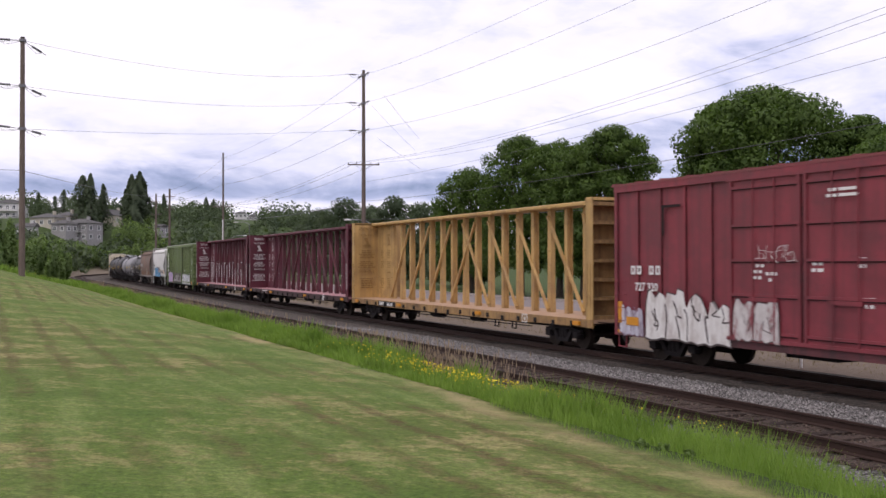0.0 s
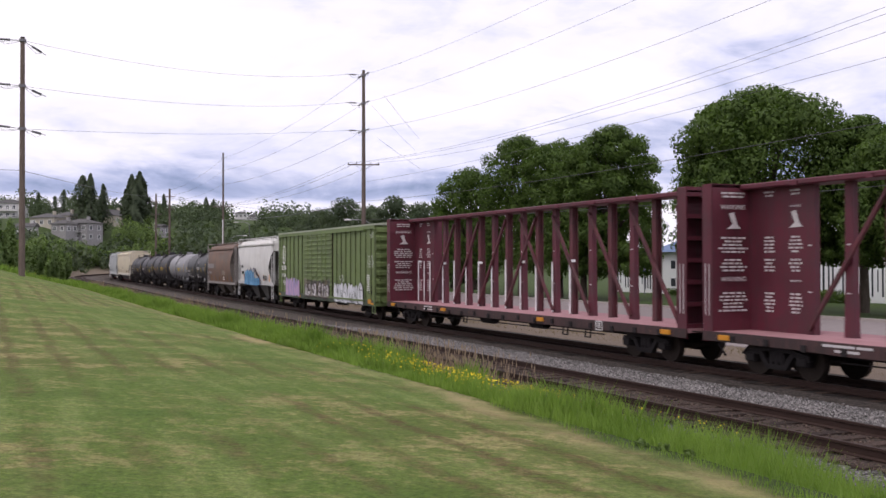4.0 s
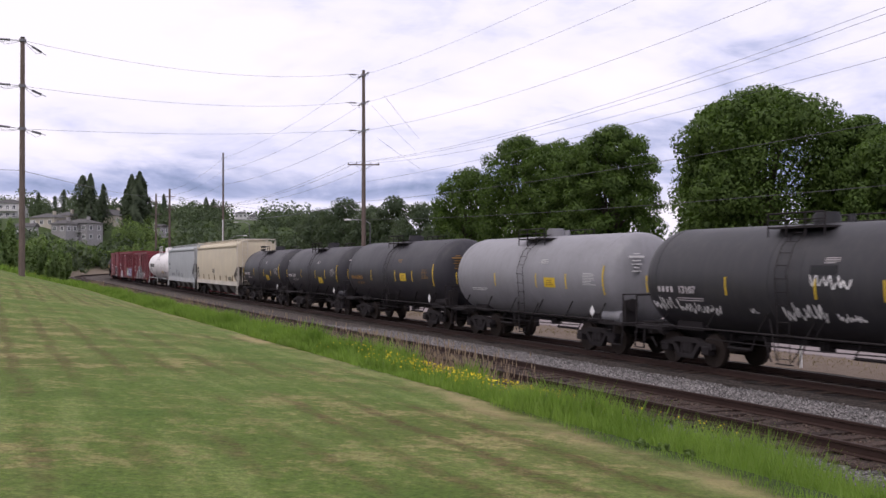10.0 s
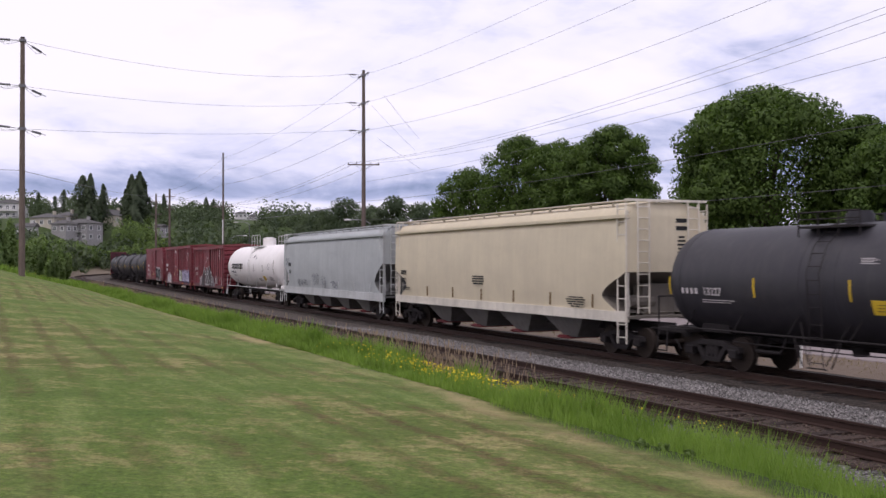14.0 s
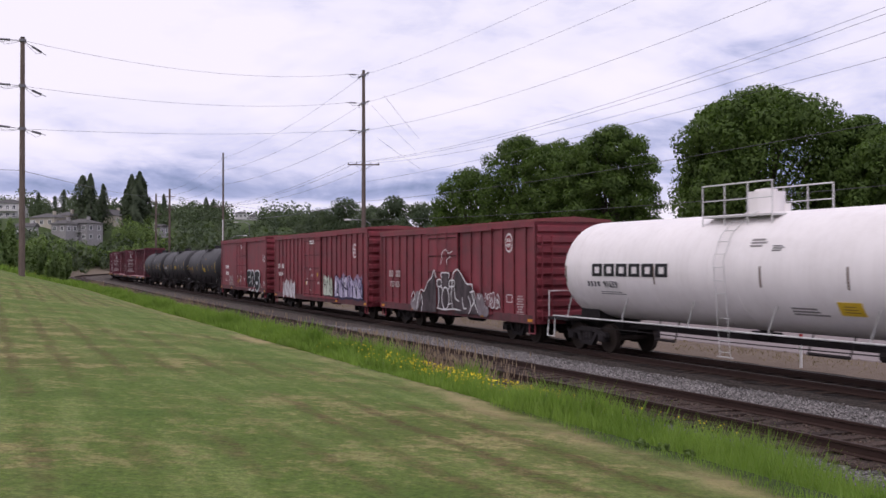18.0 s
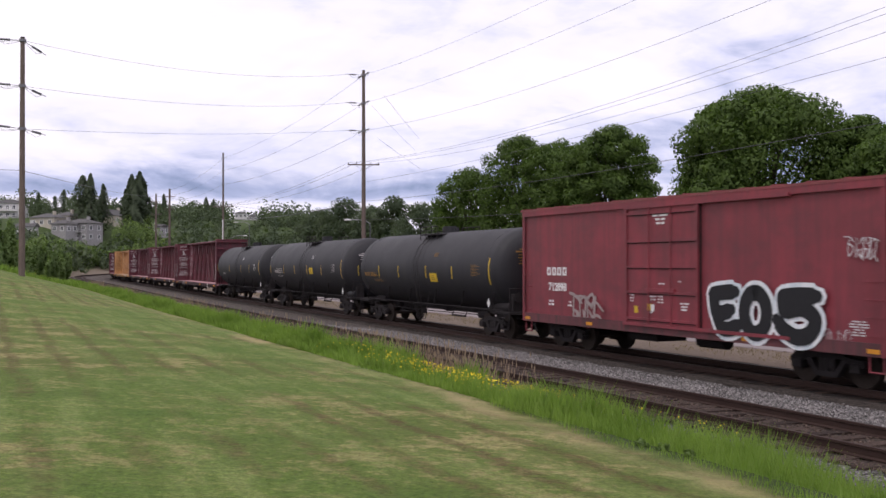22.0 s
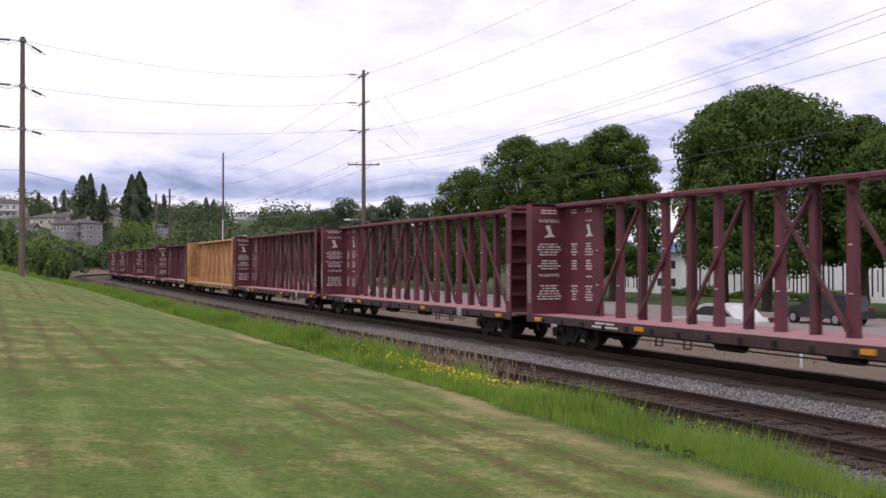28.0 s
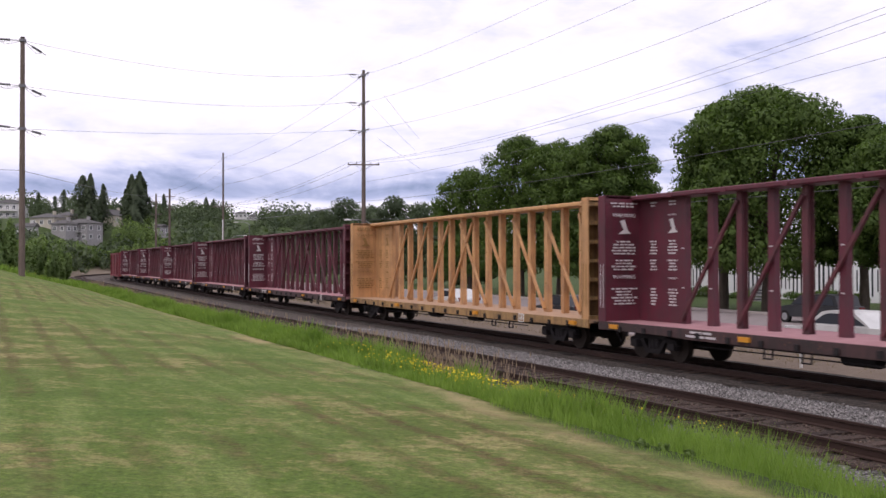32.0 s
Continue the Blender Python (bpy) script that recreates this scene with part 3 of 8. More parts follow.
def wheel_mesh():
    m = Mesh()
    for side in (-1, 1):
        y = side * 0.75
        n = 20
        # tread, flange, plate and hub
        for y0, y1, r in ((y - 0.06, y + 0.06, 0.46), (y - side * 0.085 - 0.012, y - side * 0.085 + 0.012, 0.485)):
            m.rod((0, y0, 0), (0, y1, 0), r, n)
        m.rod((0, y + side * 0.06, 0), (0, y + side * 0.1, 0), 0.13, 10)
        for i in range(3):
            t = i * 2.094
            m.rod((0.27 * math.cos(t), y + side * 0.05, 0.27 * math.sin(t)), (0.27 * math.cos(t), y + side * 0.068, 0.27 * math.sin(t)), 0.06, 6)
    m.rod((0, -1.08, 0), (0, 1.08, 0), 0.085, 10)
    return m.data("wheelset", M_WHEEL)


def side_frame_mesh():
    m = Mesh()
    # cast truss frame with two openings, seen from the side
    m.slab([(-1.15, 0.52), (-1.1, 0.66), (-0.72, 0.7), (-0.45, 0.8), (0.45, 0.8), (0.72, 0.7), (1.1, 0.66), (1.15, 0.52), (0.95, 0.46), (0.7, 0.56), (0.42, 0.66), (-0.42, 0.66), (-0.7, 0.56), (-0.95, 0.46)], -0.08, 0.08)
    m.slab([(-0.62, 0.6), (-0.34, 0.22), (0.34, 0.22), (0.62, 0.6), (0.46, 0.62), (0.26, 0.34), (-0.26, 0.34), (-0.46, 0.62)], -0.08, 0.08)
    for x in (-0.19, 0, 0.19):
        m.rod((x, 0, 0.32), (x, 0, 0.64), 0.075, 8)
    for x in (-0.9, 0.9):
        m.box(x - 0.15, x + 0.15, -0.11, 0.13, 0.36, 0.6, 0.03)
        m.rod((x, -0.15, 0.47), (x, -0.09, 0.47), 0.1, 8)
    return m.data("side_frame", M_STEEL)


WHEEL_ME, FRAME_ME = wheel_mesh(), side_frame_mesh()
BOLSTER_ME = Mesh().box(-0.2, 0.2, -1.05, 1.05, 0.42, 0.72).box(-0.9, 0.9, -0.06, 0.06, 0.5, 0.58).rod((0, 0, 0.7), (0, 0, 0.86), 0.22, 10).data("bolster", M_STEEL)


def add_truck(car, x):
    t = part("truck", BOLSTER_ME, None, car, at=pose(x, 0, 0))
    for y in (-1.0, 1.0):
        part("side_frame", FRAME_ME, None, t, at=pose(0, y, 0, 0, 0, 0 if y > 0 else 180))
    for i, dx in enumerate((-0.9, 0.9)):
        w = part("wheelset", WHEEL_ME, None, t, at=pose(dx, 0, 0.46))
        WHEELSETS[i].append(w)
    return t


def coupler_mesh(reach):
    m = Mesh().box(-0.5, reach, -0.11, 0.11, 0.78, 0.95, 0.03)
    m.box(reach - 0.05, reach + 0.25, -0.17, 0.17, 0.7, 1.02, 0.05)
    m.rod((reach - 0.1, -0.35, 0.62), (reach + 0.3, -0.45, 0.35), 0.035, 6)
    m.pipe([(reach - 0.2, -1.2, 1.0), (reach - 0.15, -0.7, 0.95), (reach - 0.1, 0, 1.05)], 0.018, 5)
    return m.data("coupler", M_STEEL)


def new_car(rear, front, label, category, inset=2.0):
    car = tagged(new(category.replace(" ", "_")), label, category, "freight cars of the train")
    half = (front - rear) / 2
    add_truck(car, -half + inset)
    add_truck(car, half - inset)
    cm = coupler_mesh(half + 0.2)
    part("coupler", cm, None, car)
    part("coupler", cm, None, car, at=pose(0, 0, 0, 0, 0, 180))
    CARS.append((car, (front + rear) / 2, half - inset))
    return car, half


def ladder(m, x, y, z0, z1, width=0.42, along="x", rungs=6, r=0.018):
    """Two stiles and rungs; along x on the side, along y on the end."""
    d = Vector((width / 2, 0, 0)) if along == "x" else Vector((0, width / 2, 0))
    c0, c1 = Vector((x, y, z0)), Vector((x, y, z1))
    m.bar(c0 - d, c1 - d, 0.05, 0.03)
    m.bar(c0 + d, c1 + d, 0.05, 0.03)
    for i in range(rungs):
        c = c0.lerp(c1, (i + 0.5) / rungs)
        m.rod(c - d, c + d, r, 5)


def stencil(car, x, z, w, rows, mat, y=-1.62, seed=0, h=0.07, label="white stencilled data lines"):
    """Unreadable data lines as bars."""
    m = Mesh()
    rng = random.Random(seed)
    for i in range(rows):
        ww = w * rng.uniform(0.45, 1.0)
        zz = z - i * h * 1.9
        cut = rng.uniform(0.3, 0.7)
        m.box(x - ww / 2, x - ww / 2 + ww * cut - 0.03, y - 0.004, y + 0.004, zz - h / 2, zz + h / 2)
        m.box(x - ww / 2 + ww * cut + 0.03, x + ww / 2, y - 0.004, y + 0.004, zz - h / 2, zz + h / 2)
    ob = part("data_stencil", m, mat, car, label)
    ob["kind"] = "stuff"
    return ob


def words(car, text, x, z, size, mat, y=-1.62, bold=0.0, name="lettering"):
    return part(name, letters(text, size, mat, bold), None, car, at=pose(x, y, z))


def disc(car, x, z, r, mat, ink, y=-1.62, rx=0.8, name="emblem", tree=False):
    """A round emblem of plain shapes: ring, disc, cross."""
    def oval(s, n=28):
        return [(x + r * rx * s * math.cos(t), z + r * s * math.sin(t)) for t in (2 * math.pi * i / n for i in range(n))]
    e = part(name, Mesh().slab(oval(1.0), y - 0.004, y + 0.004), mat, car, "round white emblem")
    part("ring", Mesh().slab(oval(0.86 if tree else 0.8), y - 0.009, y - 0.003), ink, e)
    if tree:
        part("tree_shape", Mesh().slab([(x - r * 0.05, z - r * 0.86), (x + r * 0.05, z - r * 0.86), (x + r * 0.06, z - r * 0.5), (x + r * 0.3, z - r * 0.45), (x + r * 0.12, z - r * 0.1), (x + r * 0.27, z - r * 0.05), (x + r * 0.1, z + r * 0.3), (x + r * 0.2, z + r * 0.34), (x, z + r * 0.8), (x - r * 0.2, z + r * 0.34), (x - r * 0.1, z + r * 0.3), (x - r * 0.27, z - r * 0.05), (x - r * 0.12, z - r * 0.1), (x - r * 0.3, z - r * 0.45), (x - r * 0.06, z - r * 0.5)], y - 0.016, y - 0.008), mat, e)
        return
    part("core", Mesh().slab(oval(0.52), y - 0.014, y - 0.008), mat, e)
    m = Mesh().box(x - r * 0.4, x + r * 0.4, y - 0.019, y - 0.013, z - r * 0.07, z + r * 0.07).box(x - r * 0.06, x + r * 0.06, y - 0.019, y - 0.013, z - r * 0.5, z + r * 0.5)
    part("cross", m, ink, e)


def ribbon(m, pts, w, y):
    """A flat stroke with round ends through the points, in short curved steps."""
    p = [Vector((q[0], q[1])) for q in pts]
    p = [p[0] * 2 - p[1]] + p + [p[-1] * 2 - p[-2]]
    path = []
    for i in range(1, len(p) - 2):
        for k in range(6):
            u = k / 6
            path.append(0.5 * (2 * p[i] + (p[i + 1] - p[i - 1]) * u + (2 * p[i - 1] - 5 * p[i] + 4 * p[i + 1] - p[i + 2]) * u * u + (3 * p[i] - p[i - 1] - 3 * p[i + 1] + p[i + 2]) * u ** 3))
    path.append(p[-2])
    left, right = [], []
    for i, c in enumerate(path):
        d = (path[min(i + 1, len(path) - 1)] - path[max(i - 1, 0)]).normalized()
        h = w / 2 * (0.75 if i in (0, len(path) - 1) else 1.0)
        n = Vector((-d.y, d.x)) * h
        left.append(c + n)
        right.append(c - n)
    for i in range(len(path) - 1):
        yy = y - 0.0003 * (i % 5)
        m.slab([tuple(left[i]), tuple(right[i]), tuple(right[i + 1]), tuple(left[i + 1])], yy - 0.002, yy)
    for c, e in ((path[0], path[0] - path[1]), (path[-1], path[-1] - path[-2])):
        e = e.normalized() * w / 2
        n = Vector((-e.y, e.x))
        m.slab([tuple(c + n * 0.75), tuple(c + n * 0.6 + e * 0.7), tuple(c + e), tuple(c - n * 0.6 + e * 0.7), tuple(c - n * 0.75)], y - 0.003, y - 0.0004)


def sprayed(car, x0, x1, z0, z1, count, fill, edge, seed, y=-1.506, fat=0.26, label="sprayed lettering in rounded strokes"):
    """Abstract sprayed letterforms: fat bent strokes with an outline behind them."""
    rng = random.Random(seed)
    outline, body = Mesh(), Mesh()
    count = int(count * 1.6)
    fat *= 1.25
    cw, zh = (x1 - x0) / count, z1 - z0
    for i in range(count):
        # an upright stem, a bow against it and now and then a kicked-out foot: no real letter
        xa = x0 + cw * (i + rng.uniform(0.05, 0.3))
        strokes = [[(xa + rng.uniform(-0.1, 0.1) * cw, z0 + zh * rng.uniform(0, 0.12)), (xa + rng.uniform(-0.12, 0.12) * cw, z0 + zh * 0.5), (xa + rng.uniform(-0.1, 0.25) * cw, z1 - zh * rng.uniform(0, 0.15))]]
        a = rng.uniform(0.3, 0.9)
        strokes.append([(xa, z0 + zh * a), (xa + cw * rng.uniform(0.5, 0.8), z0 + zh * min(1.0, a + rng.uniform(-0.1, 0.3))), (xa + cw * rng.uniform(0.55, 0.95), z0 + zh * a * rng.uniform(0.3, 0.7)), (xa + cw * rng.uniform(0.1, 0.6), z0 + zh * rng.uniform(0.0, 0.3))])
        if rng.random() < 0.7:
            strokes.append([(xa - cw * rng.uniform(0.2, 0.6), z0 + zh * rng.uniform(0.5, 1.05)), (xa + cw * rng.uniform(0.1, 0.5), z0 + zh * rng.uniform(0.6, 1.0)), (xa + cw * rng.uniform(0.7, 1.3), z0 + zh * rng.uniform(0.35, 0.9))])
        if rng.random() < 0.8:
            strokes.append([(xa + cw * rng.uniform(0.2, 0.5), z0 + zh * 0.45), (xa + cw * rng.uniform(0.5, 0.8), z0 + zh * 0.2), (xa + cw * rng.uniform(0.8, 1.15), z0 - zh * rng.uniform(0.0, 0.12))])
        for k, st in enumerate(strokes):
            yy = y - 0.003 * (k + 4 * (i % 2))
            if fat > 0.1:
                ribbon(outline, st, fat * cw + 0.08, yy)
            ribbon(body, st, fat * cw * rng.uniform(0.7, 1.15), yy - 0.027)
    if outline.v:
        part("spray_outline", outline, edge, car, label)["kind"] = "stuff"
    part("spray_fill", body, fill, car)["kind"] = "stuff"


def throwup(car, x0, x1, z0, z1, count, fill, line, seed, y=-1.575, rim=0.05, drip=0.05, label="broad sprayed letters with dark outlines"):
    """A sprayed piece: one filled shape with a broken top edge, dark outline and dark inner strokes."""
    rng = random.Random(seed)
    w, h = (x1 - x0) / count, z1 - z0
    top, cuts = [], Mesh()
    for i in range(count):
        xa = x0 + i * w
        peak = z1 - h * rng.uniform(0.0, 0.22)
        kind = i % 3
        if kind == 0:
            top += [(xa + 0.04 * w, peak - 0.3 * h), (xa + 0.16 * w, peak - 0.02 * h), (xa + 0.3 * w, peak), (xa + 0.5 * w, peak - 0.16 * h), (xa + 0.72 * w, peak - 0.04 * h), (xa + 0.95 * w, peak - 0.1 * h)]
        elif kind == 1:
            top += [(xa + 0.03 * w, peak - 0.2 * h), (xa + 0.1 * w, peak - 0.06 * h), (xa + 0.55 * w, peak - 0.1 * h), (xa + 0.62 * w, peak + 0.02 * h), (xa + 0.9 * w, peak - 0.03 * h), (xa + 0.97 * w, peak - 0.25 * h)]
        else:
            top += [(xa + 0.05 * w, peak - 0.26 * h), (xa + 0.25 * w, peak - 0.08 * h), (xa + 0.48 * w, peak), (xa + 0.7 * w, peak - 0.07 * h), (xa + 0.92 * w, peak - 0.28 * h)]
        yy = y - 0.008 - 0.001 * (i % 3)
        if i:
            ribbon(cuts, [(xa + rng.uniform(-0.1, 0.1) * w, z0 + 0.02 * h), (xa + rng.uniform(-0.12, 0.12) * w, z0 + 0.45 * h), (xa + rng.uniform(-0.06, 0.06) * w, peak - 0.3 * h)], rim * rng.uniform(0.8, 1.3), yy)
        for k in range(2):
            xb, zb = xa + w * rng.uniform(0.2, 0.7), z0 + h * rng.uniform(0.2, 0.65)
            ribbon(cuts, [(xb, zb + 0.22 * h), (xb + rng.uniform(-0.15, 0.2) * w, zb + 0.04 * h), (xb + rng.uniform(-0.05, 0.3) * w, zb - 0.05 * h), (xb + rng.uniform(0.1, 0.4) * w, zb + rng.uniform(-0.2, 0.1) * h)], rim * rng.uniform(0.6, 1.2), yy - 0.002)
    low = [(x1 - (x1 - x0) * k / 14, z0 + rng.uniform(-drip, drip)) for k in range(15)]
    mid, mz = (x0 + x1) / 2, (z0 + z1) / 2
    grow = lambda pt: (mid + (pt[0] - mid) * (1 + 2 * rim / (x1 - x0)) + rng.uniform(-0.01, 0.01), mz + (pt[1] - mz) * (1 + 2 * rim / h))
    part("spray_outline", Mesh().slab([grow(pt) for pt in top + low], y - 0.003, y), line, car, label)
    part("spray_fill", Mesh().slab(top + low, y - 0.007, y - 0.0035), fill, car)
    part("spray_linework", cuts, line, car)["kind"] = "stuff"


def sprayed_figure(car, black, grey, white, y):
    """A dark sprayed machine-like figure between two humps, drawn over with white lines."""
    def oval(cx, cz, rx, rz, n=16):
        return [(cx + rx * math.cos(u), cz + rz * math.sin(u)) for u in (2 * math.pi * k / n for k in range(n))]
    for x, z, rx, rz in ((-3.1, 1.1, 0.5, 0.3), (-2.75, 1.4, 0.35, 0.28), (3.45, 1.3, 0.4, 0.45), (3.9, 1.05, 0.3, 0.22)):
        part("spray_shade", Mesh().slab(oval(x, z, rx, rz), y - 0.002 - 0.001 * abs(rx), y), grey, car)
    for k, ring in enumerate(([(-2.6, 0.8), (-0.75, 0.82), (-0.75, 1.9), (-0.95, 2.5), (-1.5, 2.2), (-2.3, 1.6)], [(-0.55, 0.98), (1.15, 0.98), (1.1, 2.2), (0.65, 2.24), (0.6, 2.5), (-0.15, 2.5), (-0.2, 2.2), (-0.6, 2.2)],
                              [(1.2, 0.85), (3.35, 0.9), (2.9, 1.9), (2.3, 2.1), (1.75, 2.5), (1.4, 2.62), (1.05, 2.35)])):
        part("spray_fill", Mesh().slab(ring, y - 0.009 - 0.001 * k, y - 0.004), black, car, "dark sprayed figure" if k == 0 else "")
    ink = Mesh()
    strokes = ([(-2.9, 0.8), (-2.65, 1.4), (-2.35, 1.75), (-2.0, 1.7), (-1.6, 2.1), (-1.2, 2.3), (-0.95, 2.62), (-0.7, 2.3)], [(-2.3, 0.8), (-2.2, 1.2), (-2.35, 1.55)], [(0.9, 1.9), (1.0, 2.45), (1.4, 2.66), (1.75, 2.5), (2.3, 2.1), (2.8, 2.05), (2.85, 1.6), (3.3, 1.0)],
               [(-0.15, 2.3), (-0.15, 2.5), (0.6, 2.5), (0.6, 2.3)], [(-0.6, 2.2), (-0.2, 2.22), (-0.15, 1.95), (-0.55, 1.95), (-0.6, 2.2)], [(0.65, 2.2), (1.1, 2.2), (1.1, 1.98), (0.65, 1.96), (0.65, 2.2)], oval(0.25, 1.45, 0.36, 0.46, 12) + [(0.61, 1.45)],
               [(-0.45, 1.9), (-0.4, 1.4), (-0.5, 1.05)], [(0.9, 1.95), (0.85, 1.5), (1.0, 1.05)], [(-0.2, 1.95), (0.05, 1.75)], [(0.7, 1.95), (0.45, 1.75)], [(-0.6, 1.0), (0.2, 0.96), (1.0, 1.02), (1.7, 1.0)], [(0.6, 1.2), (0.9, 1.25), (1.0, 1.05)],
               [(1.15, 1.9), (1.25, 1.5), (1.6, 1.35)], [(1.9, 1.5), (2.05, 1.1), (2.3, 1.1)], [(2.45, 1.6), (2.7, 1.2), (2.5, 0.9)], [(2.6, 1.75), (2.95, 1.8), (3.05, 1.5), (2.8, 1.2)], [(3.3, 1.7), (3.45, 1.5), (3.6, 1.65)], [(-3.45, 1.4), (-3.2, 1.65), (-3.05, 1.35), (-3.3, 1.2)],
               [(-0.25, 2.86), (-0.1, 3.1), (-0.1, 3.3), (0.25, 3.5), (0.6, 3.34), (0.95, 3.42)], [(0.38, 2.86), (0.42, 3.08), (0.8, 3.2)])
    for k, st in enumerate(strokes):
        ribbon(ink, st, 0.06 if k < len(strokes) - 2 else 0.035, y - 0.018 - 0.002 * (k % 5))
    part("sprayed_tag", ink, white, car, "white sprayed lines")["kind"] = "stuff"


def initials(car, x, z, w, h, mat, y, gap=0.0):
    """Owner's initials kept as four plain slotted blocks."""
    for i in range(4):
        xx = x + (i - 2) * w * 1.25 + (gap if i > 1 else 0)
        m = Mesh().box(xx, xx + w * 0.9, y - 0.004, y + 0.004, z, z + h * 0.24).box(xx, xx + w * 0.9, y - 0.004, y + 0.004, z + h * 0.76, z + h)
        for k in (0.0, 0.62):
            m.box(xx + w * k, xx + w * (k + 0.28), y - 0.004, y + 0.004, z + h * 0.24, z + h * 0.76)
        part("initial_block", m, mat, car, "owner initials as plain blocks" if i == 0 else "")


def blocks(car, x0, z, count, w, h, mat, y, label="company name as plain blocks"):
    """A name that stays unlettered: a row of plain blocks with cut corners."""
    for i in range(count):
        x = x0 + i * w * 1.18
        part("name_block", Mesh().slab([(x, z + 0.12 * h), (x + 0.1 * w, z), (x + w, z), (x + w, z + 0.85 * h), (x + 0.88 * w, z + h), (x, z + h)], y - 0.004, y + 0.004), mat, car, label if i == 0 else "")


# near-black for door joints, a board, and shade lines painted beside ribs
M_DARK_LINE = plain("near_black_line", (0.03, 0.019, 0.019), 0.85, 0, 0.4, 3.0)


def boxcar(rear, front, top, mat, roof_mat, label, ribs=(), doors=(), bottom=0.75, louvre=False, sill_mat=None):
    """doors: (x0, x1) spans; ribs: x positions of the outside posts."""
    car, half = new_car(rear, front, label, "boxcar", 2.3)
    w = 1.5
    eave = top - 0.16
    part("body", Mesh().box(-half + 0.14, half - 0.14, -w, w, bottom + 0.25, eave), mat, car)
    roof = Mesh().prism([(-w - 0.1, eave), (w + 0.1, eave), (w + 0.1, eave + 0.07), (0, top), (-w - 0.1, eave + 0.07)], -half, half)
    n = int(2 * half / 1.15)
    for i in range(n + 1):
        x = -half + 0.05 + i * (2 * half - 0.1) / n
        roof.prism([(-w - 0.08, eave + 0.07), (0, top), (w + 0.08, eave + 0.07), (w + 0.08, eave + 0.1), (0, top + 0.04), (-w - 0.08, eave + 0.1)], x - 0.035, x + 0.035)
    part("roof", roof, roof_mat, car)
    for side in (-1, 1):
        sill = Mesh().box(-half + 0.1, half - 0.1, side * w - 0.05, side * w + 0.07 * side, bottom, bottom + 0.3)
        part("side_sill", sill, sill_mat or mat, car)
        part("top_rail", Mesh().box(-half + 0.1, half - 0.1, side * w - 0.04 * side, side * w + 0.09 * side, eave - 0.18, eave), mat, car)
        for x in ribs:
            part("rib", Mesh().prism([(side * w - 0.01 * side, bottom + 0.28), (side * (w + 0.06), bottom + 0.32), (side * (w + 0.06), eave - 0.2), (side * w - 0.01 * side, eave - 0.16)], x - 0.045, x + 0.045), mat, car)
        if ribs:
            # joint and shadow line, painted dark along one side of each post
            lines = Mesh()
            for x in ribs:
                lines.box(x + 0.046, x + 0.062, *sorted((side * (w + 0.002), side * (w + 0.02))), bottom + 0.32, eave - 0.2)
            part("rib_shadow_line", lines, M_DARK_LINE, car, "dark joints with painted shadow lines beside the posts")["kind"] = "stuff"
        for x in (-half + 0.17, half - 0.17):
            part("corner_post", Mesh().box(x - 0.07, x + 0.07, side * w - 0.05, side * w + 0.075 * side, bottom, eave), mat, car)
        for x0, x1 in doors:
            d = part("door", Mesh().box(x0, x1, side * w, side * (w + 0.075), bottom + 0.28, eave - 0.2), mat, car)
            z0, z1 = bottom + 0.28, eave - 0.2
            yy = sorted((side * (w + 0.07), side * (w + 0.12)))
            dark_lines = Mesh()
            for x in (x0 - 0.035, x1 + 0.008):
                dark_lines.box(x, x + 0.027, *sorted((side * (w + 0.002), side * (w + 0.06))), z0, z1)
            dark_lines.box(x0, x1, *sorted((side * (w + 0.02), side * (w + 0.085))), z0 - 0.03, z0 - 0.002)
            if louvre:
                k = 14
                for i in range(k):
                    zz = z0 + 0.12 + i * (z1 - z0 - 0.24) / (k - 1)
                    part("door_rib", Mesh().box(x0 + 0.06, x1 - 0.06, yy[0], yy[1], zz - 0.05, zz + 0.05, 0.02), mat, d)
            else:
                for x in (x0 + 0.05, x1 - 0.05):
                    part("door_post", Mesh().box(x - 0.05, x + 0.05, yy[0], yy[1], z0, z1), mat, d)
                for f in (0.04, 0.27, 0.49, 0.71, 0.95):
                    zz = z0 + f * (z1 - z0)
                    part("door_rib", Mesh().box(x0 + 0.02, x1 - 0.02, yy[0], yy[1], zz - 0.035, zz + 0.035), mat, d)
                    # a painted line of shade under each door rib
                    dark_lines.box(x0 + 0.1, x1 - 0.1, *sorted((side * (w + 0.072), side * (w + 0.1))), zz - 0.062, zz - 0.037)
            rods = Mesh()
            for x in (x0 + (x1 - x0) * 0.36, x0 + (x1 - x0) * 0.66):
                rods.rod((x, yy[1 if side > 0 else 0] + 0.02 * side, z0), (x, yy[1 if side > 0 else 0] + 0.02 * side, z1), 0.02, 5)
            rods.box(x0 + (x1 - x0) * 0.3, x0 + (x1 - x0) * 0.7, yy[0] - 0.03, yy[1] + 0.03, z0 + 0.95, z0 + 1.05)
            part("door_latch", rods, mat, d)
            part("door_dark_line", dark_lines, M_DARK_LINE, d, "dark joints at the door's edges and shade lines painted under its ribs")["kind"] = "stuff"
        if doors:
            a, b = min(d[0] for d in doors), max(d[1] for d in doors)
            wide = (b - a)
            tr = sorted((side * w, side * (w + 0.13)))
            part("door_track", Mesh().box(a - 0.1, min(b + wide, half - 0.3), tr[0], tr[1], eave - 0.22, eave - 0.12), mat, car)
            part("door_track", Mesh().box(a - 0.1, min(b + wide, half - 0.3), tr[0], tr[1], bottom + 0.2, bottom + 0.29), mat, car)
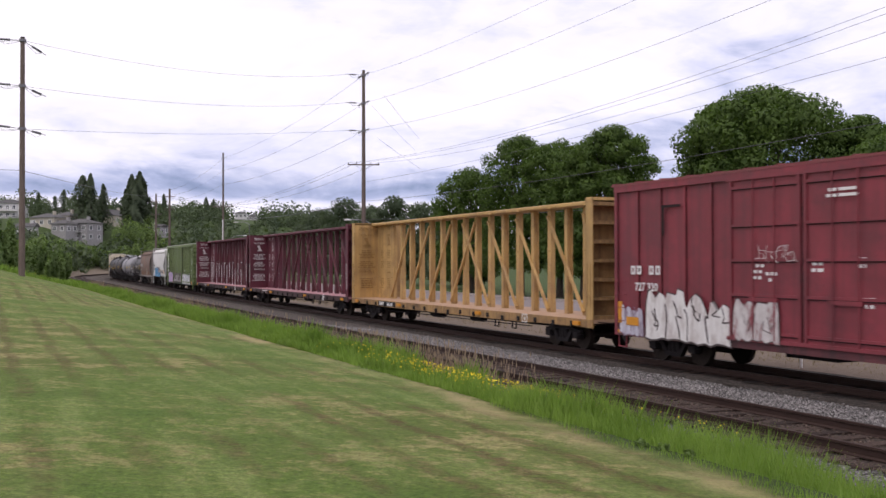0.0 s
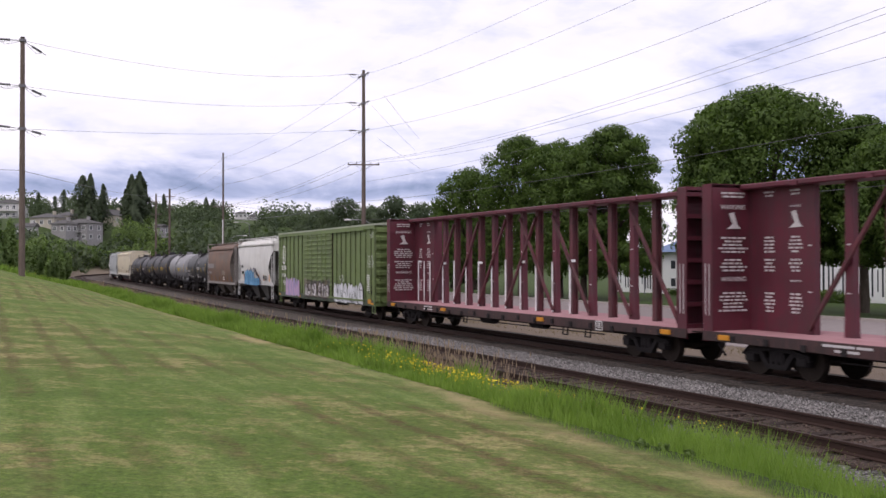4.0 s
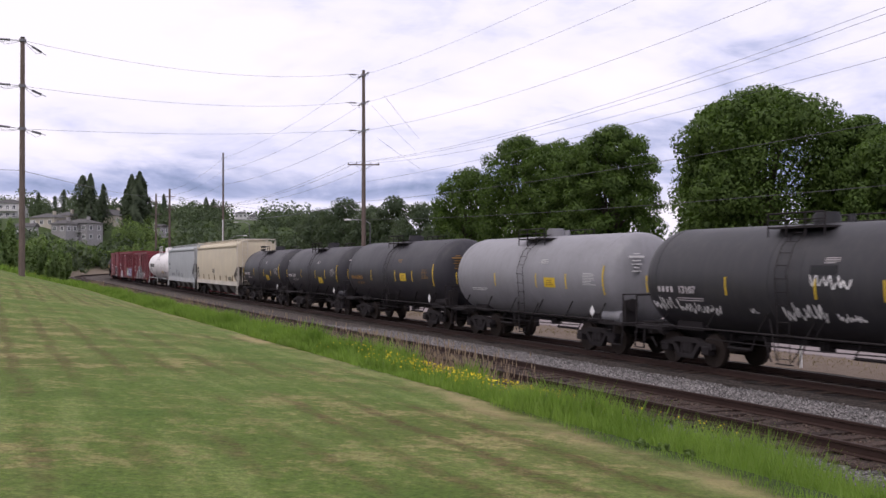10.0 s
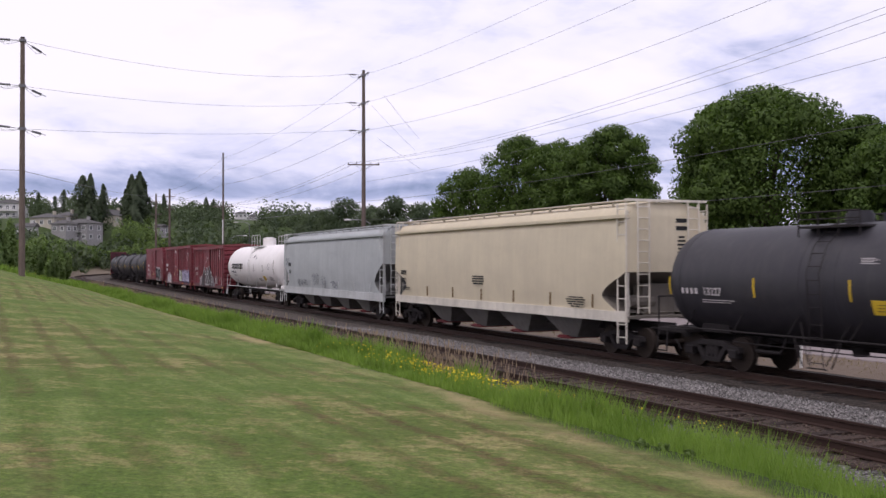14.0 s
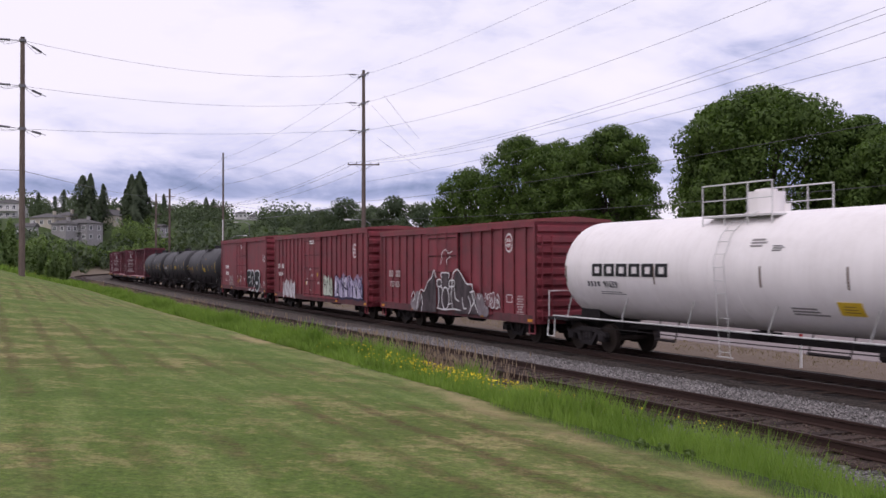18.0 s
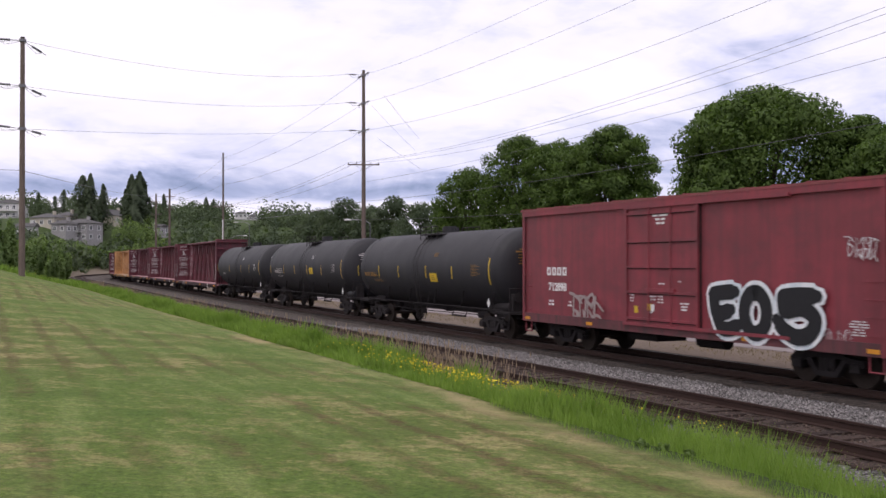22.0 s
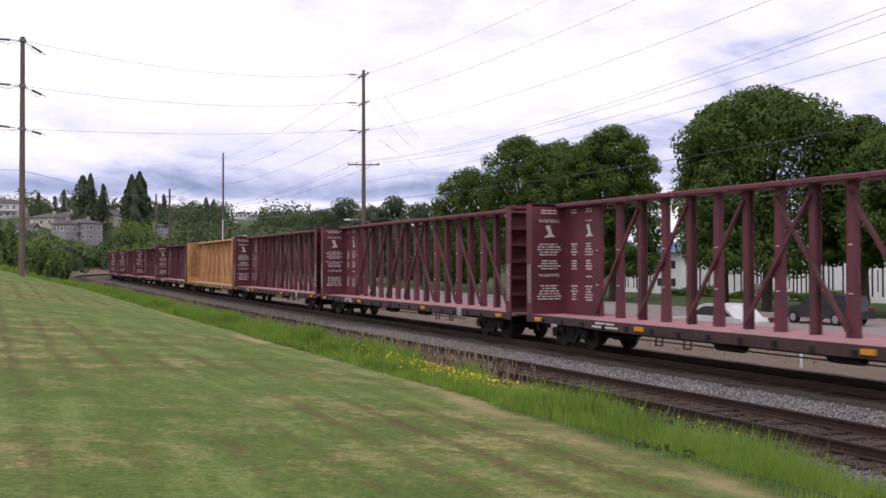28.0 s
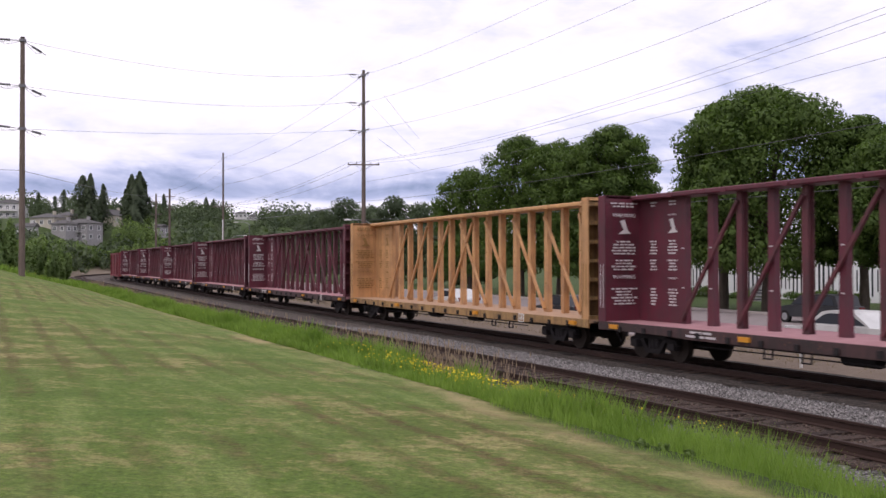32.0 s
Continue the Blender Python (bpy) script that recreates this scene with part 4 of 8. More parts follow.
        for x in (-half + 0.42, half - 0.42):
            for k in range(4):
                z = bottom + 0.45 + 0.4 * k
                part("grab_iron", Mesh().pipe([(x - 0.2, side * (w + 0.02), z), (x - 0.2, side * (w + 0.1), z), (x + 0.2, side * (w + 0.1), z), (x + 0.2, side * (w + 0.02), z)], 0.014, 5), mat, car)
            part("stirrup", Mesh().pipe([(x - 0.2, side * w, bottom + 0.05), (x - 0.2, side * w, bottom - 0.35), (x + 0.2, side * w, bottom - 0.35), (x + 0.2, side * w, bottom + 0.05)], 0.022, 5), mat, car)
    for e in (-1, 1):
        k = 9
        ring = [(e * (half - 0.2), eave), (e * (half - 0.2), bottom), (e * (half - 0.1), bottom)]
        for i in range(k):
            z = bottom + 0.35 + i * (eave - bottom - 0.6) / (k - 1)
            ring += [(e * (half - 0.1), z - 0.17), (e * half, z - 0.09), (e * half, z + 0.09), (e * (half - 0.1), z + 0.17)]
        em = Mesh().slab(ring + [(e * (half - 0.1), eave)], -w, w)
        part("end_panel", em, mat, car)
        pl = Mesh().box(*sorted((e * (half - 0.1), e * (half + 0.25))), -1.2, 1.2, bottom + 0.2, bottom + 0.25)
        ladder(pl, e * (half + 0.05), -1.15, bottom + 0.1, eave - 0.5, 0.4, "y", 8)
        part("end_ladder", pl, mat, car)
    part("centre_sill", Mesh().box(-half, half, -0.3, 0.3, 0.7, bottom + 0.26).box(-half * 0.3, -half * 0.12, -0.9, 0.2, 0.55, 0.8).rod((half * 0.1, -0.7, 0.72), (half * 0.24, -0.7, 0.72), 0.2, 10), M_STEEL, car, "dark underframe with brake gear")
    m = Mesh().box(-0.17, 0.17, -w - 0.08, -w - 0.068, bottom + 0.07, bottom + 0.17).data("reflector", M_ORANGE)
    for x in (-half + 0.45, -half * 0.45, half * 0.45, half - 0.45):
        part("reflector", m, None, car, at=pose(x, 0, 0))
    return car, half


wash = spray_ink("white_wash", (0.42, 0.38, 0.39), (0.7, 0.69, 0.7), (0.74, 0.73, 0.74))


def centerbeam(rear, front, mat, mat_deck, mat_sill, worn, label, seed=0, sign=M_WHITE, number="", sprayed=False, grimy_shaded_end=False):
    car, half = new_car(rear, front, label, "centerbeam flatcar", 2.4)
    top = 5.07
    rng = random.Random(seed)
    part("deck", Mesh().box(-half, half, -1.36, 1.36, 0.95, 1.08), mat_deck, car)
    for side in (-1, 1):
        sill = Mesh().slab([(-half, 1.072), (-half, 0.82), (-half * 0.72, 0.81), (-half * 0.6, 0.77), (half * 0.6, 0.77), (half * 0.72, 0.81), (half, 0.82), (half, 1.072)], *sorted((side * 1.36, side * 1.41)))
        s = part("side_sill", sill, mat_sill, car)
        pocket = Mesh().box(-0.07, 0.07, *sorted((side * 1.4, side * 1.46)), 0.8, 0.97).data("winch", M_STEEL)
        for i in range(18):
            part("winch", pocket, None, s, at=pose(-half + 1.2 + i * (2 * half - 2.4) / 17, 0, rng.uniform(-0.03, 0.03)))
    spine = Mesh().slab([(-half, 0.97), (-half + 2.9, 0.9), (-half + 4.2, 0.6), (half - 4.2, 0.6), (half - 2.9, 0.9), (half, 0.97)], -0.35, 0.35)
    part("centre_sill", spine, M_STEEL, car, "dark fishbelly underframe")
    for x, r in ((-1.6, 0.2), (2.4, 0.17)):
        part("brake_reservoir", Mesh().rod((x - 0.5, -0.85, 0.7), (x + 0.5, -0.85, 0.7), r, 10), M_STEEL, car)
    for x in (-4.3, -3.0, 4.8, 6.2):
        part("stirrup", Mesh().pipe([(x, -1.3, 0.85), (x, -1.34, 0.5), (x + 0.3, -1.34, 0.5), (x + 0.3, -1.3, 0.85)], 0.022, 5), M_STEEL, car)
    part("brake_rod", Mesh().rod((-half + 4.5, -1.1, 0.58), (half - 4.5, -1.1, 0.62), 0.02, 5), M_STEEL, car)
    chord = part("top_chord", Mesh().box(-half + 0.05, half - 0.05, -0.42, 0.42, top - 0.15, top, 0.03), mat, car)
    lug = Mesh().box(-0.1, 0.1, -0.45, -0.4, -0.05, 0.05).data("chord_lug", mat)
    for i in range(9):
        part("chord_lug", lug, None, chord, at=pose(-half + 2.4 + i * 2.4, 0, top - 0.1))
    for e in (-1, 1):
        xin, xout = e * (half - 0.4), e * half
        # the darker sill paint gives the front bulkhead both grime and shadow
        face = mat_sill if grimy_shaded_end and e > 0 else mat
        bk = part("bulkhead", Mesh().box(*sorted((xin, xin + e * 0.05)), -1.4, 1.4, 0.95, top - 0.02), face, car)
        for y in (-1.4, 1.4):
            part("bulkhead_post", Mesh().box(*sorted((xin + e * 0.003, xout)), y - 0.05 if y > 0 else y, y if y > 0 else y + 0.05, 0.8, top - 0.02, 0.012), mat, bk)
        part("bulkhead_cap", Mesh().box(*sorted((xin, xout)), -1.39, 1.39, top - 0.1, top), mat, bk)
        rib = Mesh().box(*sorted((xin + e * 0.04, xout - e * 0.02)), -1.35, 1.35, -0.06, 0.06, 0.02).data("bulkhead_rib", face)
        for i in range(7):
            part("bulkhead_rib", rib, None, bk, at=pose(0, 0, 1.14 + i * 0.62))
    # the partition: a plated bay at the rear, then posts four feet apart with crossing braces
    part("end_plate", Mesh().box(-half + 0.4, -half + 2.75, -0.09, 0.09, 1.08, top - 0.15), mat, car)
    broad = Mesh().slab([(-0.17, 1.08), (0.17, 1.08), (0.13, 2.4), (0.12, top - 0.15), (-0.12, top - 0.15), (-0.13, 2.4)], -0.09, 0.09).data("post", mat)
    slim = Mesh().box(-0.1, 0.1, -0.12, -0.09, 1.08, top - 0.15).box(-0.035, 0.035, -0.09, 0.09, 1.08, top - 0.15).box(-0.1, 0.1, 0.09, 0.12, 1.08, top - 0.15).data("post", worn)
    xs = [-half + 3.86 + 1.226 * i for i in range(16)]
    for i, x in enumerate(xs):
        part("post", broad if i % 2 == 0 else slim, None, car, at=pose(x, 0, 0))
    mark = Mesh().box(-0.06, 0.05, -0.014, 0.0, 0.0, 0.035).data("strap_mark", sign)
    for x in [-half + 2.6] + xs[::2]:
        for z in (2.15, 3.35):
            part("strap_mark", mark, None, car, at=pose(x, -0.09, z))
    for i in list(range(-1, 7, 2)) + list(range(6, 15, 2)):
        a, c = (-half + 2.6 if i < 0 else xs[i]), xs[min(i + 2, 15)]
        p, q = ((a, top - 0.4), (c, 1.2)) if i >= 6 else ((c, top - 0.4), (a, 1.2))
        part("diagonal_brace", Mesh().bar((p[0], -0.16, p[1]), (q[0], -0.16, q[1]), 0.09, 0.1), worn, car)
    # warning panel on the rear bulkhead's inner face, and narrower columns on the plated bay
    def panel(at, w, heads):
        m = Mesh()
        r2 = random.Random(seed + int(w * 10))
        for z, n in ((4.82, 2), (3.6, 5), (3.0, 4), (2.1, 6)):
            for i in range(n):
                zz = z - i * 0.095
                ww = w * r2.uniform(0.55, 1.0)
                c = -ww / 2
                while c < ww / 2 - 0.04:
                    d = min(r2.uniform(0.06, 0.26), ww / 2 - c)
                    m.box(c, c + d, -0.006, 0.0, zz - 0.024, zz + 0.024)
                    c += d + 0.05
        ob = part("data_stencil", m, sign, car, "small white warning text", at=at)
        ob["kind"] = "stuff"
        if heads:
            part("pictogram", Mesh().slab([(-0.16, 4.02), (0.02, 4.06), (0.14, 3.72), (0.26, 3.62), (-0.22, 3.6), (-0.02, 3.74)], -0.006, 0.0), sign, car, "tilting load pictogram", at=at @ pose(0, 0, 0.24))
            for z in (4.38, 2.42):
                part("lettering", letters("WARNING", w * 0.17, sign), None, car, at=at @ pose(0, -0.003, z))
    inner = pose(-half + 0.452, -0.72, 0, 0, 0, 90)
    panel(inner, 1.05, True)
    panel(pose(-half + 1.15, -0.092, 0), 0.42, False)
    panel(pose(-half + 2.1, -0.092, 0), 0.5, True)
    stripe = Mesh().box(-0.012, 0.012, -1.412, -1.4, 1.5, 2.9).data("edge_stripe", sign)
    for x in (-half + 0.12, -half + 0.27, half - 0.12, half - 0.27):
        part("edge_stripe", stripe, None, car, at=pose(x, 0, 0))
    if sprayed:
        for i, x in enumerate([-half + 1.0, -half + 1.7, -half + 2.4] + xs[:10]):
            zt = 3.05 - 0.03 * (i % 4)
            part("sprayed_bar", Mesh().box(x - 0.13, x - 0.02, -0.135, -0.122, 1.1, zt), wash, car, "white sprayed stroke on a post")
            if i % 3 == 0:
                part("sprayed_bar", Mesh().box(x - 0.13, x + 0.3, -0.136, -0.121, zt - 0.1, zt), wash, car)
    if number:
        part("number_patch", Mesh().box(-half + 4.0, -half + 6.3, -1.414, -1.408, 0.8, 1.04), M_BLACK, car)
        words(car, number, -half + 5.6, 0.83, 0.24, M_WHITE, -1.42, 0.006)
        initials(car, -half + 4.5, 0.84, 0.13, 0.17, M_WHITE, -1.42)
    else:
        stencil(car, -half + 5.0, 0.99, 1.5, 2, sign, -1.414, seed, 0.06)
    sq = Mesh()
    for x0, x1, z0, z1 in ((-0.19, 0.19, 1.12, 1.15), (-0.19, 0.19, 0.85, 0.88), (-0.19, -0.16, 0.88, 1.12), (0.16, 0.19, 0.88, 1.12), (-0.06, -0.02, 0.92, 1.09), (0.03, 0.07, 0.92, 1.09)):
        sq.box(x0, x1, -1.418, -1.412, z0, z1)
    part("stencil_frame", sq, M_WHITE, car, "white outlined data square", at=pose(half * 0.62, 0, -0.08))
    ref = Mesh().box(-0.2, 0.2, -1.482, -1.412, 0.87, 1.0).data("reflector", M_ORANGE)
    for x in (-half + 0.9, -half * 0.42, half * 0.3, half - 0.9):
        part("reflector", ref, None, car, at=pose(x, 0, 0))
    return car, half


def hopper(rear, front, top, mat, mat_end, rail_mat, label, bays=2, bulge=0.06, sill_z=1.18, reflector=M_ORANGE, cut=(0.05, 1.16, 0.78, 0.365, 0.7), sill_h=0.2, bay_mat=None, gate_mat=None, short=0.0, brace=0.08):
    """cut: how far the ends stand in at the eave, the slope sheets' depth, where they begin and lie deepest, and how far they come back below."""
    car, half = new_car(rear, front, label, "covered hopper", 1.75)
    half -= short
    base, depth, f_top, f_mid, back = cut
    w = 1.5
    eave = top - 0.5
    levels = 24
    rings = []
    for i in range(levels + 1):
        f = i / levels
        z = sill_z + (eave - sill_z) * f
        if f >= f_top:
            inset = base
        elif f >= f_mid:
            k = (f_top - f) / (f_top - f_mid)
            inset = base + depth * (k * (1.6 - 0.6 * k))
        else:
            inset = base + depth * (1 - back * (1 - f / f_mid) ** 1.4)
        yy = w + bulge * math.sin(math.pi * min(1, f * 1.05)) - (0.1 if f > 0.93 else 0)
        rings.append((half - inset, yy, z))
    rings.append((half - base - 0.05, w - 0.28, eave + 0.24))
    rings.append((half - base - 0.1, 0.62, top - 0.12))
    m = Mesh()
    low = math.ceil(f_top * levels)
    for x, y, z in rings:
        m.v += [(-x, -y, z), (x, -y, z), (x, y, z), (-x, y, z)]
    for i in range(len(rings) - 1):
        for j in range(4):
            if j % 2 == 0 or i >= low:
                m.f.append((4 * i + j, 4 * i + (j + 1) % 4, 4 * i + 4 + (j + 1) % 4, 4 * i + 4 + j))
    k = 4 * (len(rings) - 1)
    m.f += [(0, 3, 2, 1), (k, k + 1, k + 2, k + 3)]
    part("body", m, mat, car, smooth=True)
    # end recesses: mat_end is grimy and carries their shade in its dark colour
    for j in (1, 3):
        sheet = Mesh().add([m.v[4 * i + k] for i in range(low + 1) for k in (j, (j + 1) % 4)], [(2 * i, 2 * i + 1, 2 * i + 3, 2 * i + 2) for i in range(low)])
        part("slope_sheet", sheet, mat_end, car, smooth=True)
    er = half - base + 0.01
    part("eave_rail", Mesh().box(-er, er, -w - 0.09, -w + 0.12, eave - 0.12, eave - 0.02).box(-er, er, w - 0.12, w + 0.09, eave - 0.12, eave - 0.02), mat, car)
    for side in (-1, 1):
        part("side_sill", Mesh().box(-half + 0.1, half - 0.1, *sorted((side * (w + 0.06), side * (w - 0.1))), sill_z + 0.06 - sill_h, sill_z + 0.06), rail_mat, car)
    # roof hatch trough and running boards
    part("roof_hatch", Mesh().box(-half + 1.0, half - 1.0, -0.36, 0.36, top - 0.14, top - 0.04, 0.03), mat, car)
    rb = Mesh()
    for y in (-0.95, 0.95):
        rb.box(-half + 0.2, half - 0.2, y - 0.2, y + 0.2, top - 0.05, top - 0.02)
        n = int(half * 2 / 1.3)
        for i in range(n + 1):
            x = -half + 0.3 + i * (2 * half - 0.6) / n
            rb.bar((x, y, top - 0.3), (x, y, top - 0.04), 0.06, 0.06)
    part("running_board", rb, rail_mat, car, "narrow roof walkway on brackets")
    for e in (-1, 1):
        em = Mesh()
        for y in (-w + 0.05, w - 0.05):
            em.box(*sorted((e * (half - 0.1), e * (half - 0.18))), y - 0.05, y + 0.05, sill_z, eave + 0.1)
            ladder(em, e * (half - 0.28), y + (0.09 if y > 0 else -0.09), 0.45, eave + 0.35, 0.46, "x", 11)
        em.bar((e * (half - 0.15), -w + 0.1, sill_z + 0.2), (e * (half - 0.4), -w + 0.1, eave - 0.3), brace, brace)
        ladder(em, e * (half + 0.02), -0.95, sill_z, top - 0.1, 0.42, "y", 10)
        ladder(em, e * (half + 0.02), 0.95, sill_z, top - 0.1, 0.42, "y", 10)
        em.box(*sorted((e * (half - 0.2), e * half)), -w, w, top - 0.1, top - 0.03)
        part("end_frame", em, rail_mat, car, "end posts and ladders")
        pl = Mesh().box(*sorted((e * (half - 2.1), e * half)), -w + 0.05, w - 0.05, sill_z - 0.15, sill_z - 0.08)
        pl.box(*sorted((e * (half - 1.0), e * (half - 0.5))), -0.6, 0.6, sill_z - 0.1, sill_z + 0.9)
        pl.rod((e * (half - 0.6), -0.2, sill_z + 0.35), (e * (half - 0.6), -1.1, sill_z + 0.35), 0.2, 10)
        part("end_platform", pl, mat_end, car)
    span_x = 2 * half - 5.2
    for i in range(bays):
        c = -span_x / 2 + span_x * (i + 0.5) / bays
        hw = span_x / bays / 2 - 0.05
        b = Mesh()
        b.add([(c - hw, -1.35, sill_z), (c + hw, -1.35, sill_z), (c + hw, 1.35, sill_z), (c - hw, 1.35, sill_z), (c - 0.4, -0.85, 0.38), (c + 0.4, -0.85, 0.38), (c + 0.4, 0.85, 0.38), (c - 0.4, 0.85, 0.38)],
              [(0, 1, 5, 4), (1, 2, 6, 5), (2, 3, 7, 6), (3, 0, 4, 7), (4, 5, 6, 7), (0, 3, 2, 1)])
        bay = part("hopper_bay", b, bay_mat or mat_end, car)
        part("outlet_gate", Mesh().box(c - 0.62, c - 0.1, -0.98, 0.95, 0.3, 0.42, 0.02).rod((c - 0.62, -1.02, 0.36), (c + 0.3, -1.02, 0.36), 0.035, 6), gate_mat or mat_end, bay)
    part("centre_sill", Mesh().box(-half, half, -0.3, 0.3, 0.72, 1.05), M_STEEL, car)
    m = Mesh().bar((-0.03, -w - 0.028, sill_z + 0.12), (0.03, -w - bulge * 0.45 - 0.02, sill_z + 0.55), 0.09, 0.02).data("reflector", reflector)
    for i in range(6):
        part("reflector", m, None, car, at=pose(-half * 0.6 + i * half * 0.28, 0, 0))
    return car, half


def arc_patch(x0, x1, a0, a1, r, zc, thick=0.012, n=6):
    """A piece of a cylinder's skin on the lawn side between two heights angles (degrees above the middle)."""
    m = Mesh()
    verts = []
    for i in range(n + 1):
        a = radians(a0 + (a1 - a0) * i / n)
        for rr in (r, r + thick):
            for x in (x0, x1):
                verts.append((x, -rr * math.cos(a), zc + rr * math.sin(a)))
    faces = []
    for i in range(n):
        k = 4 * i
        faces += [(k, k + 1, k + 5, k + 4), (k + 2, k + 6, k + 7, k + 3), (k, k + 4, k + 6, k + 2), (k + 1, k + 3, k + 7, k + 5)]
    faces += [(0, 2, 3, 1), (4 * n, 4 * n + 1, 4 * n + 3, 4 * n + 2)]
    return m.add(verts, faces)


def scrawl(car, x0, x1, z0, z1, count, mat, seed, r, zc, w=0.045):
    """Thin hand-sprayed handwriting that follows a tank's round shell."""
    rng = random.Random(seed)
    m = Mesh()
    cw, zh = (x1 - x0) / count, z1 - z0
    for i in range(count):
        xa = x0 + cw * i
        st = [(xa, z0 + zh * rng.uniform(0.5, 1.0)), (xa + cw * 0.2, z0 + zh * rng.uniform(0.0, 0.25)), (xa + cw * rng.uniform(0.35, 0.5), z0 + zh * rng.uniform(0.4, 0.9)), (xa + cw * 0.65, z0 + zh * rng.uniform(0.0, 0.3)), (xa + cw * 0.9, z0 + zh * rng.uniform(0.2, 0.6))]
        ribbon(m, st, w * rng.uniform(0.7, 1.4), 0.0)
    m.v = [(x, y - 0.012 - math.sqrt(max(0.05, r * r - (z - zc) ** 2)), z) for x, y, z in m.v]
    part("sprayed_tag", m, mat, car, "white scrawled handwriting")["kind"] = "stuff"


faded_ink = plain("faded_brown_ink", (0.2, 0.13, 0.04))


def tank(rear, front, radius, zc, mat, rail_mat, label, stripes=M_YELLOW, seed=0, big_platform=False, panel=M_YELLOW, text_mat=M_WHITE, number="", marks=(-0.93, -0.35, 0.18, 0.52), panel_at=0.33, panel_low=-13, number_low=-11, end_gap=0.3, number_at=-0.62, number_size=0.3):
    car, half = new_car(rear, front, label, "tank car", 1.95)
    h = half - end_gap
    r = radius
    prof = [(-h, 0.02), (-h + 0.03, r * 0.35), (-h + 0.11, r * 0.65), (-h + 0.24, r * 0.86), (-h + 0.36, r * 0.945), (-h + 0.5, r * 0.985), (-h + 0.66, r)]
    prof = prof + [(-0.3, r), (0.3, r)] + [(-x, rr) for x, rr in reversed(prof)]
    part("tank_shell", Mesh().lathe(prof, 40, zc), mat, car, smooth=True)
    for x in (-h * 0.86, -0.55, 0.55, h * 0.86):
        part("jacket_band", Mesh().lathe([(x - 0.035, r), (x - 0.03, r + 0.007), (x + 0.03, r + 0.007), (x + 0.035, r)], 40, zc), mat, car, smooth=True)
    # stub underframe, end platforms and saddles
    for e in (-1, 1):
        m = Mesh().box(*sorted((e * (half - 3.0), e * (half + 0.1))), -0.35, 0.35, 0.72, 1.08)
        m.box(*sorted((e * (half - 1.3), e * half)), -1.4, 1.4, 0.98, 1.06)
        m.slab([(e * (half - 2.6), 1.0), (e * (half - 1.4), 1.0), (e * (half - 1.5), zc - r * 0.72), (e * (half - 2.5), zc - r * 0.72)], -0.95, 0.95)
        part("end_platform", m, M_STEEL, car)
        hr = Mesh()
        hr.pipe([(e * half, -1.35, 1.05), (e * half, -1.35, 1.95), (e * half, 1.35, 1.95), (e * half, 1.35, 1.05)], 0.022, 6)
        hr.pipe([(e * half, -1.35, 1.05), (e * half, -1.42, 0.4), (e * (half - 0.45), -1.42, 0.4), (e * (half - 0.45), -1.38, 1.05)], 0.022, 6)
        part("end_handrail", hr, rail_mat, car)
    part("brake_reservoir", Mesh().rod((half - 1.5, -0.95, 1.22), (half - 0.5, -0.95, 1.22), 0.2, 12), mat if seed % 2 else M_STEEL, car, smooth=True)
    rails = Mesh()
    for side in (-1, 1):
        rails.pipe([(-half + 0.4, side * 1.42, 1.12), (half - 0.4, side * 1.42, 1.12)], 0.026, 6)
        n = 5
        for i in range(n + 1):
            x = -half + 1.3 + i * (2 * half - 2.6) / n
            rails.bar((x, side * 1.42, 1.12), (x + 0.25, side * r * 0.86, zc - r * 0.52), 0.05, 0.02)
    part("side_handrail", rails, rail_mat, car)
    # ladder up to the manway platform
    lm = Mesh()
    for dx in (-0.2, 0.2):
        lm.pipe([(dx, -1.44, 0.42)] + [(dx, -(r + 0.09) * math.cos(a), zc + (r + 0.09) * math.sin(a)) for a in (radians(v) for v in (-20, 10, 35, 60, 78))], 0.011, 5)
    for i in range(4):
        z = 0.55 + i * 0.3
        lm.rod((-0.2, -1.44, z), (0.2, -1.44, z), 0.011, 5)
    for v in range(-20, 80, 12):
        a = radians(v)
        lm.rod((-0.2, -(r + 0.09) * math.cos(a), zc + (r + 0.09) * math.sin(a)), (0.2, -(r + 0.09) * math.cos(a), zc + (r + 0.09) * math.sin(a)), 0.011, 5)
    for dx in () if big_platform else (-0.75, 0.75):
        lm.rod((dx * 0.35, -1.44, 0.5), (dx, -r * 0.8, zc - r * 0.62), 0.018, 5)
        lm.rod((dx, -1.42, 1.12), (dx * 0.6, -1.44, 0.45), 0.018, 5)
    lm.rod((-0.3, -1.44, 0.42), (0.3, -1.44, 0.42), 0.018, 5)
    part("ladder", lm, rail_mat, car)
    zt = zc + r
    part("manway", Mesh().rod((0, 0, zt - 0.1), (0, 0, zt + (0.55 if big_platform else 0.22)), 0.5 if big_platform else 0.34, 16).rod((0, 0, zt + 0.2), (0, 0, zt + (0.62 if big_platform else 0.28)), 0.3, 12).rod((0.8, 0, zt - 0.05), (0.8, 0, zt + 0.2), 0.09, 8), mat, car, smooth=True)
    pw = 1.35 if big_platform else 0.95
    ph = 0.85 if big_platform else 0.34
    pm = Mesh()
    pm.box(-pw, pw, -1.05, -0.45, zt - 0.14, zt - 0.09).box(-pw, pw, 0.45, 1.05, zt - 0.14, zt - 0.09)
    for y in (-1.05, 1.05):
        for x in (-pw, -pw / 3, pw / 3, pw):
            pm.rod((x, y, zt - 0.35), (x, y, zt - 0.1 + ph), 0.02, 5)
        pm.pipe([(-pw, y, zt - 0.1 + ph), (pw, y, zt - 0.1 + ph)], 0.022, 5)
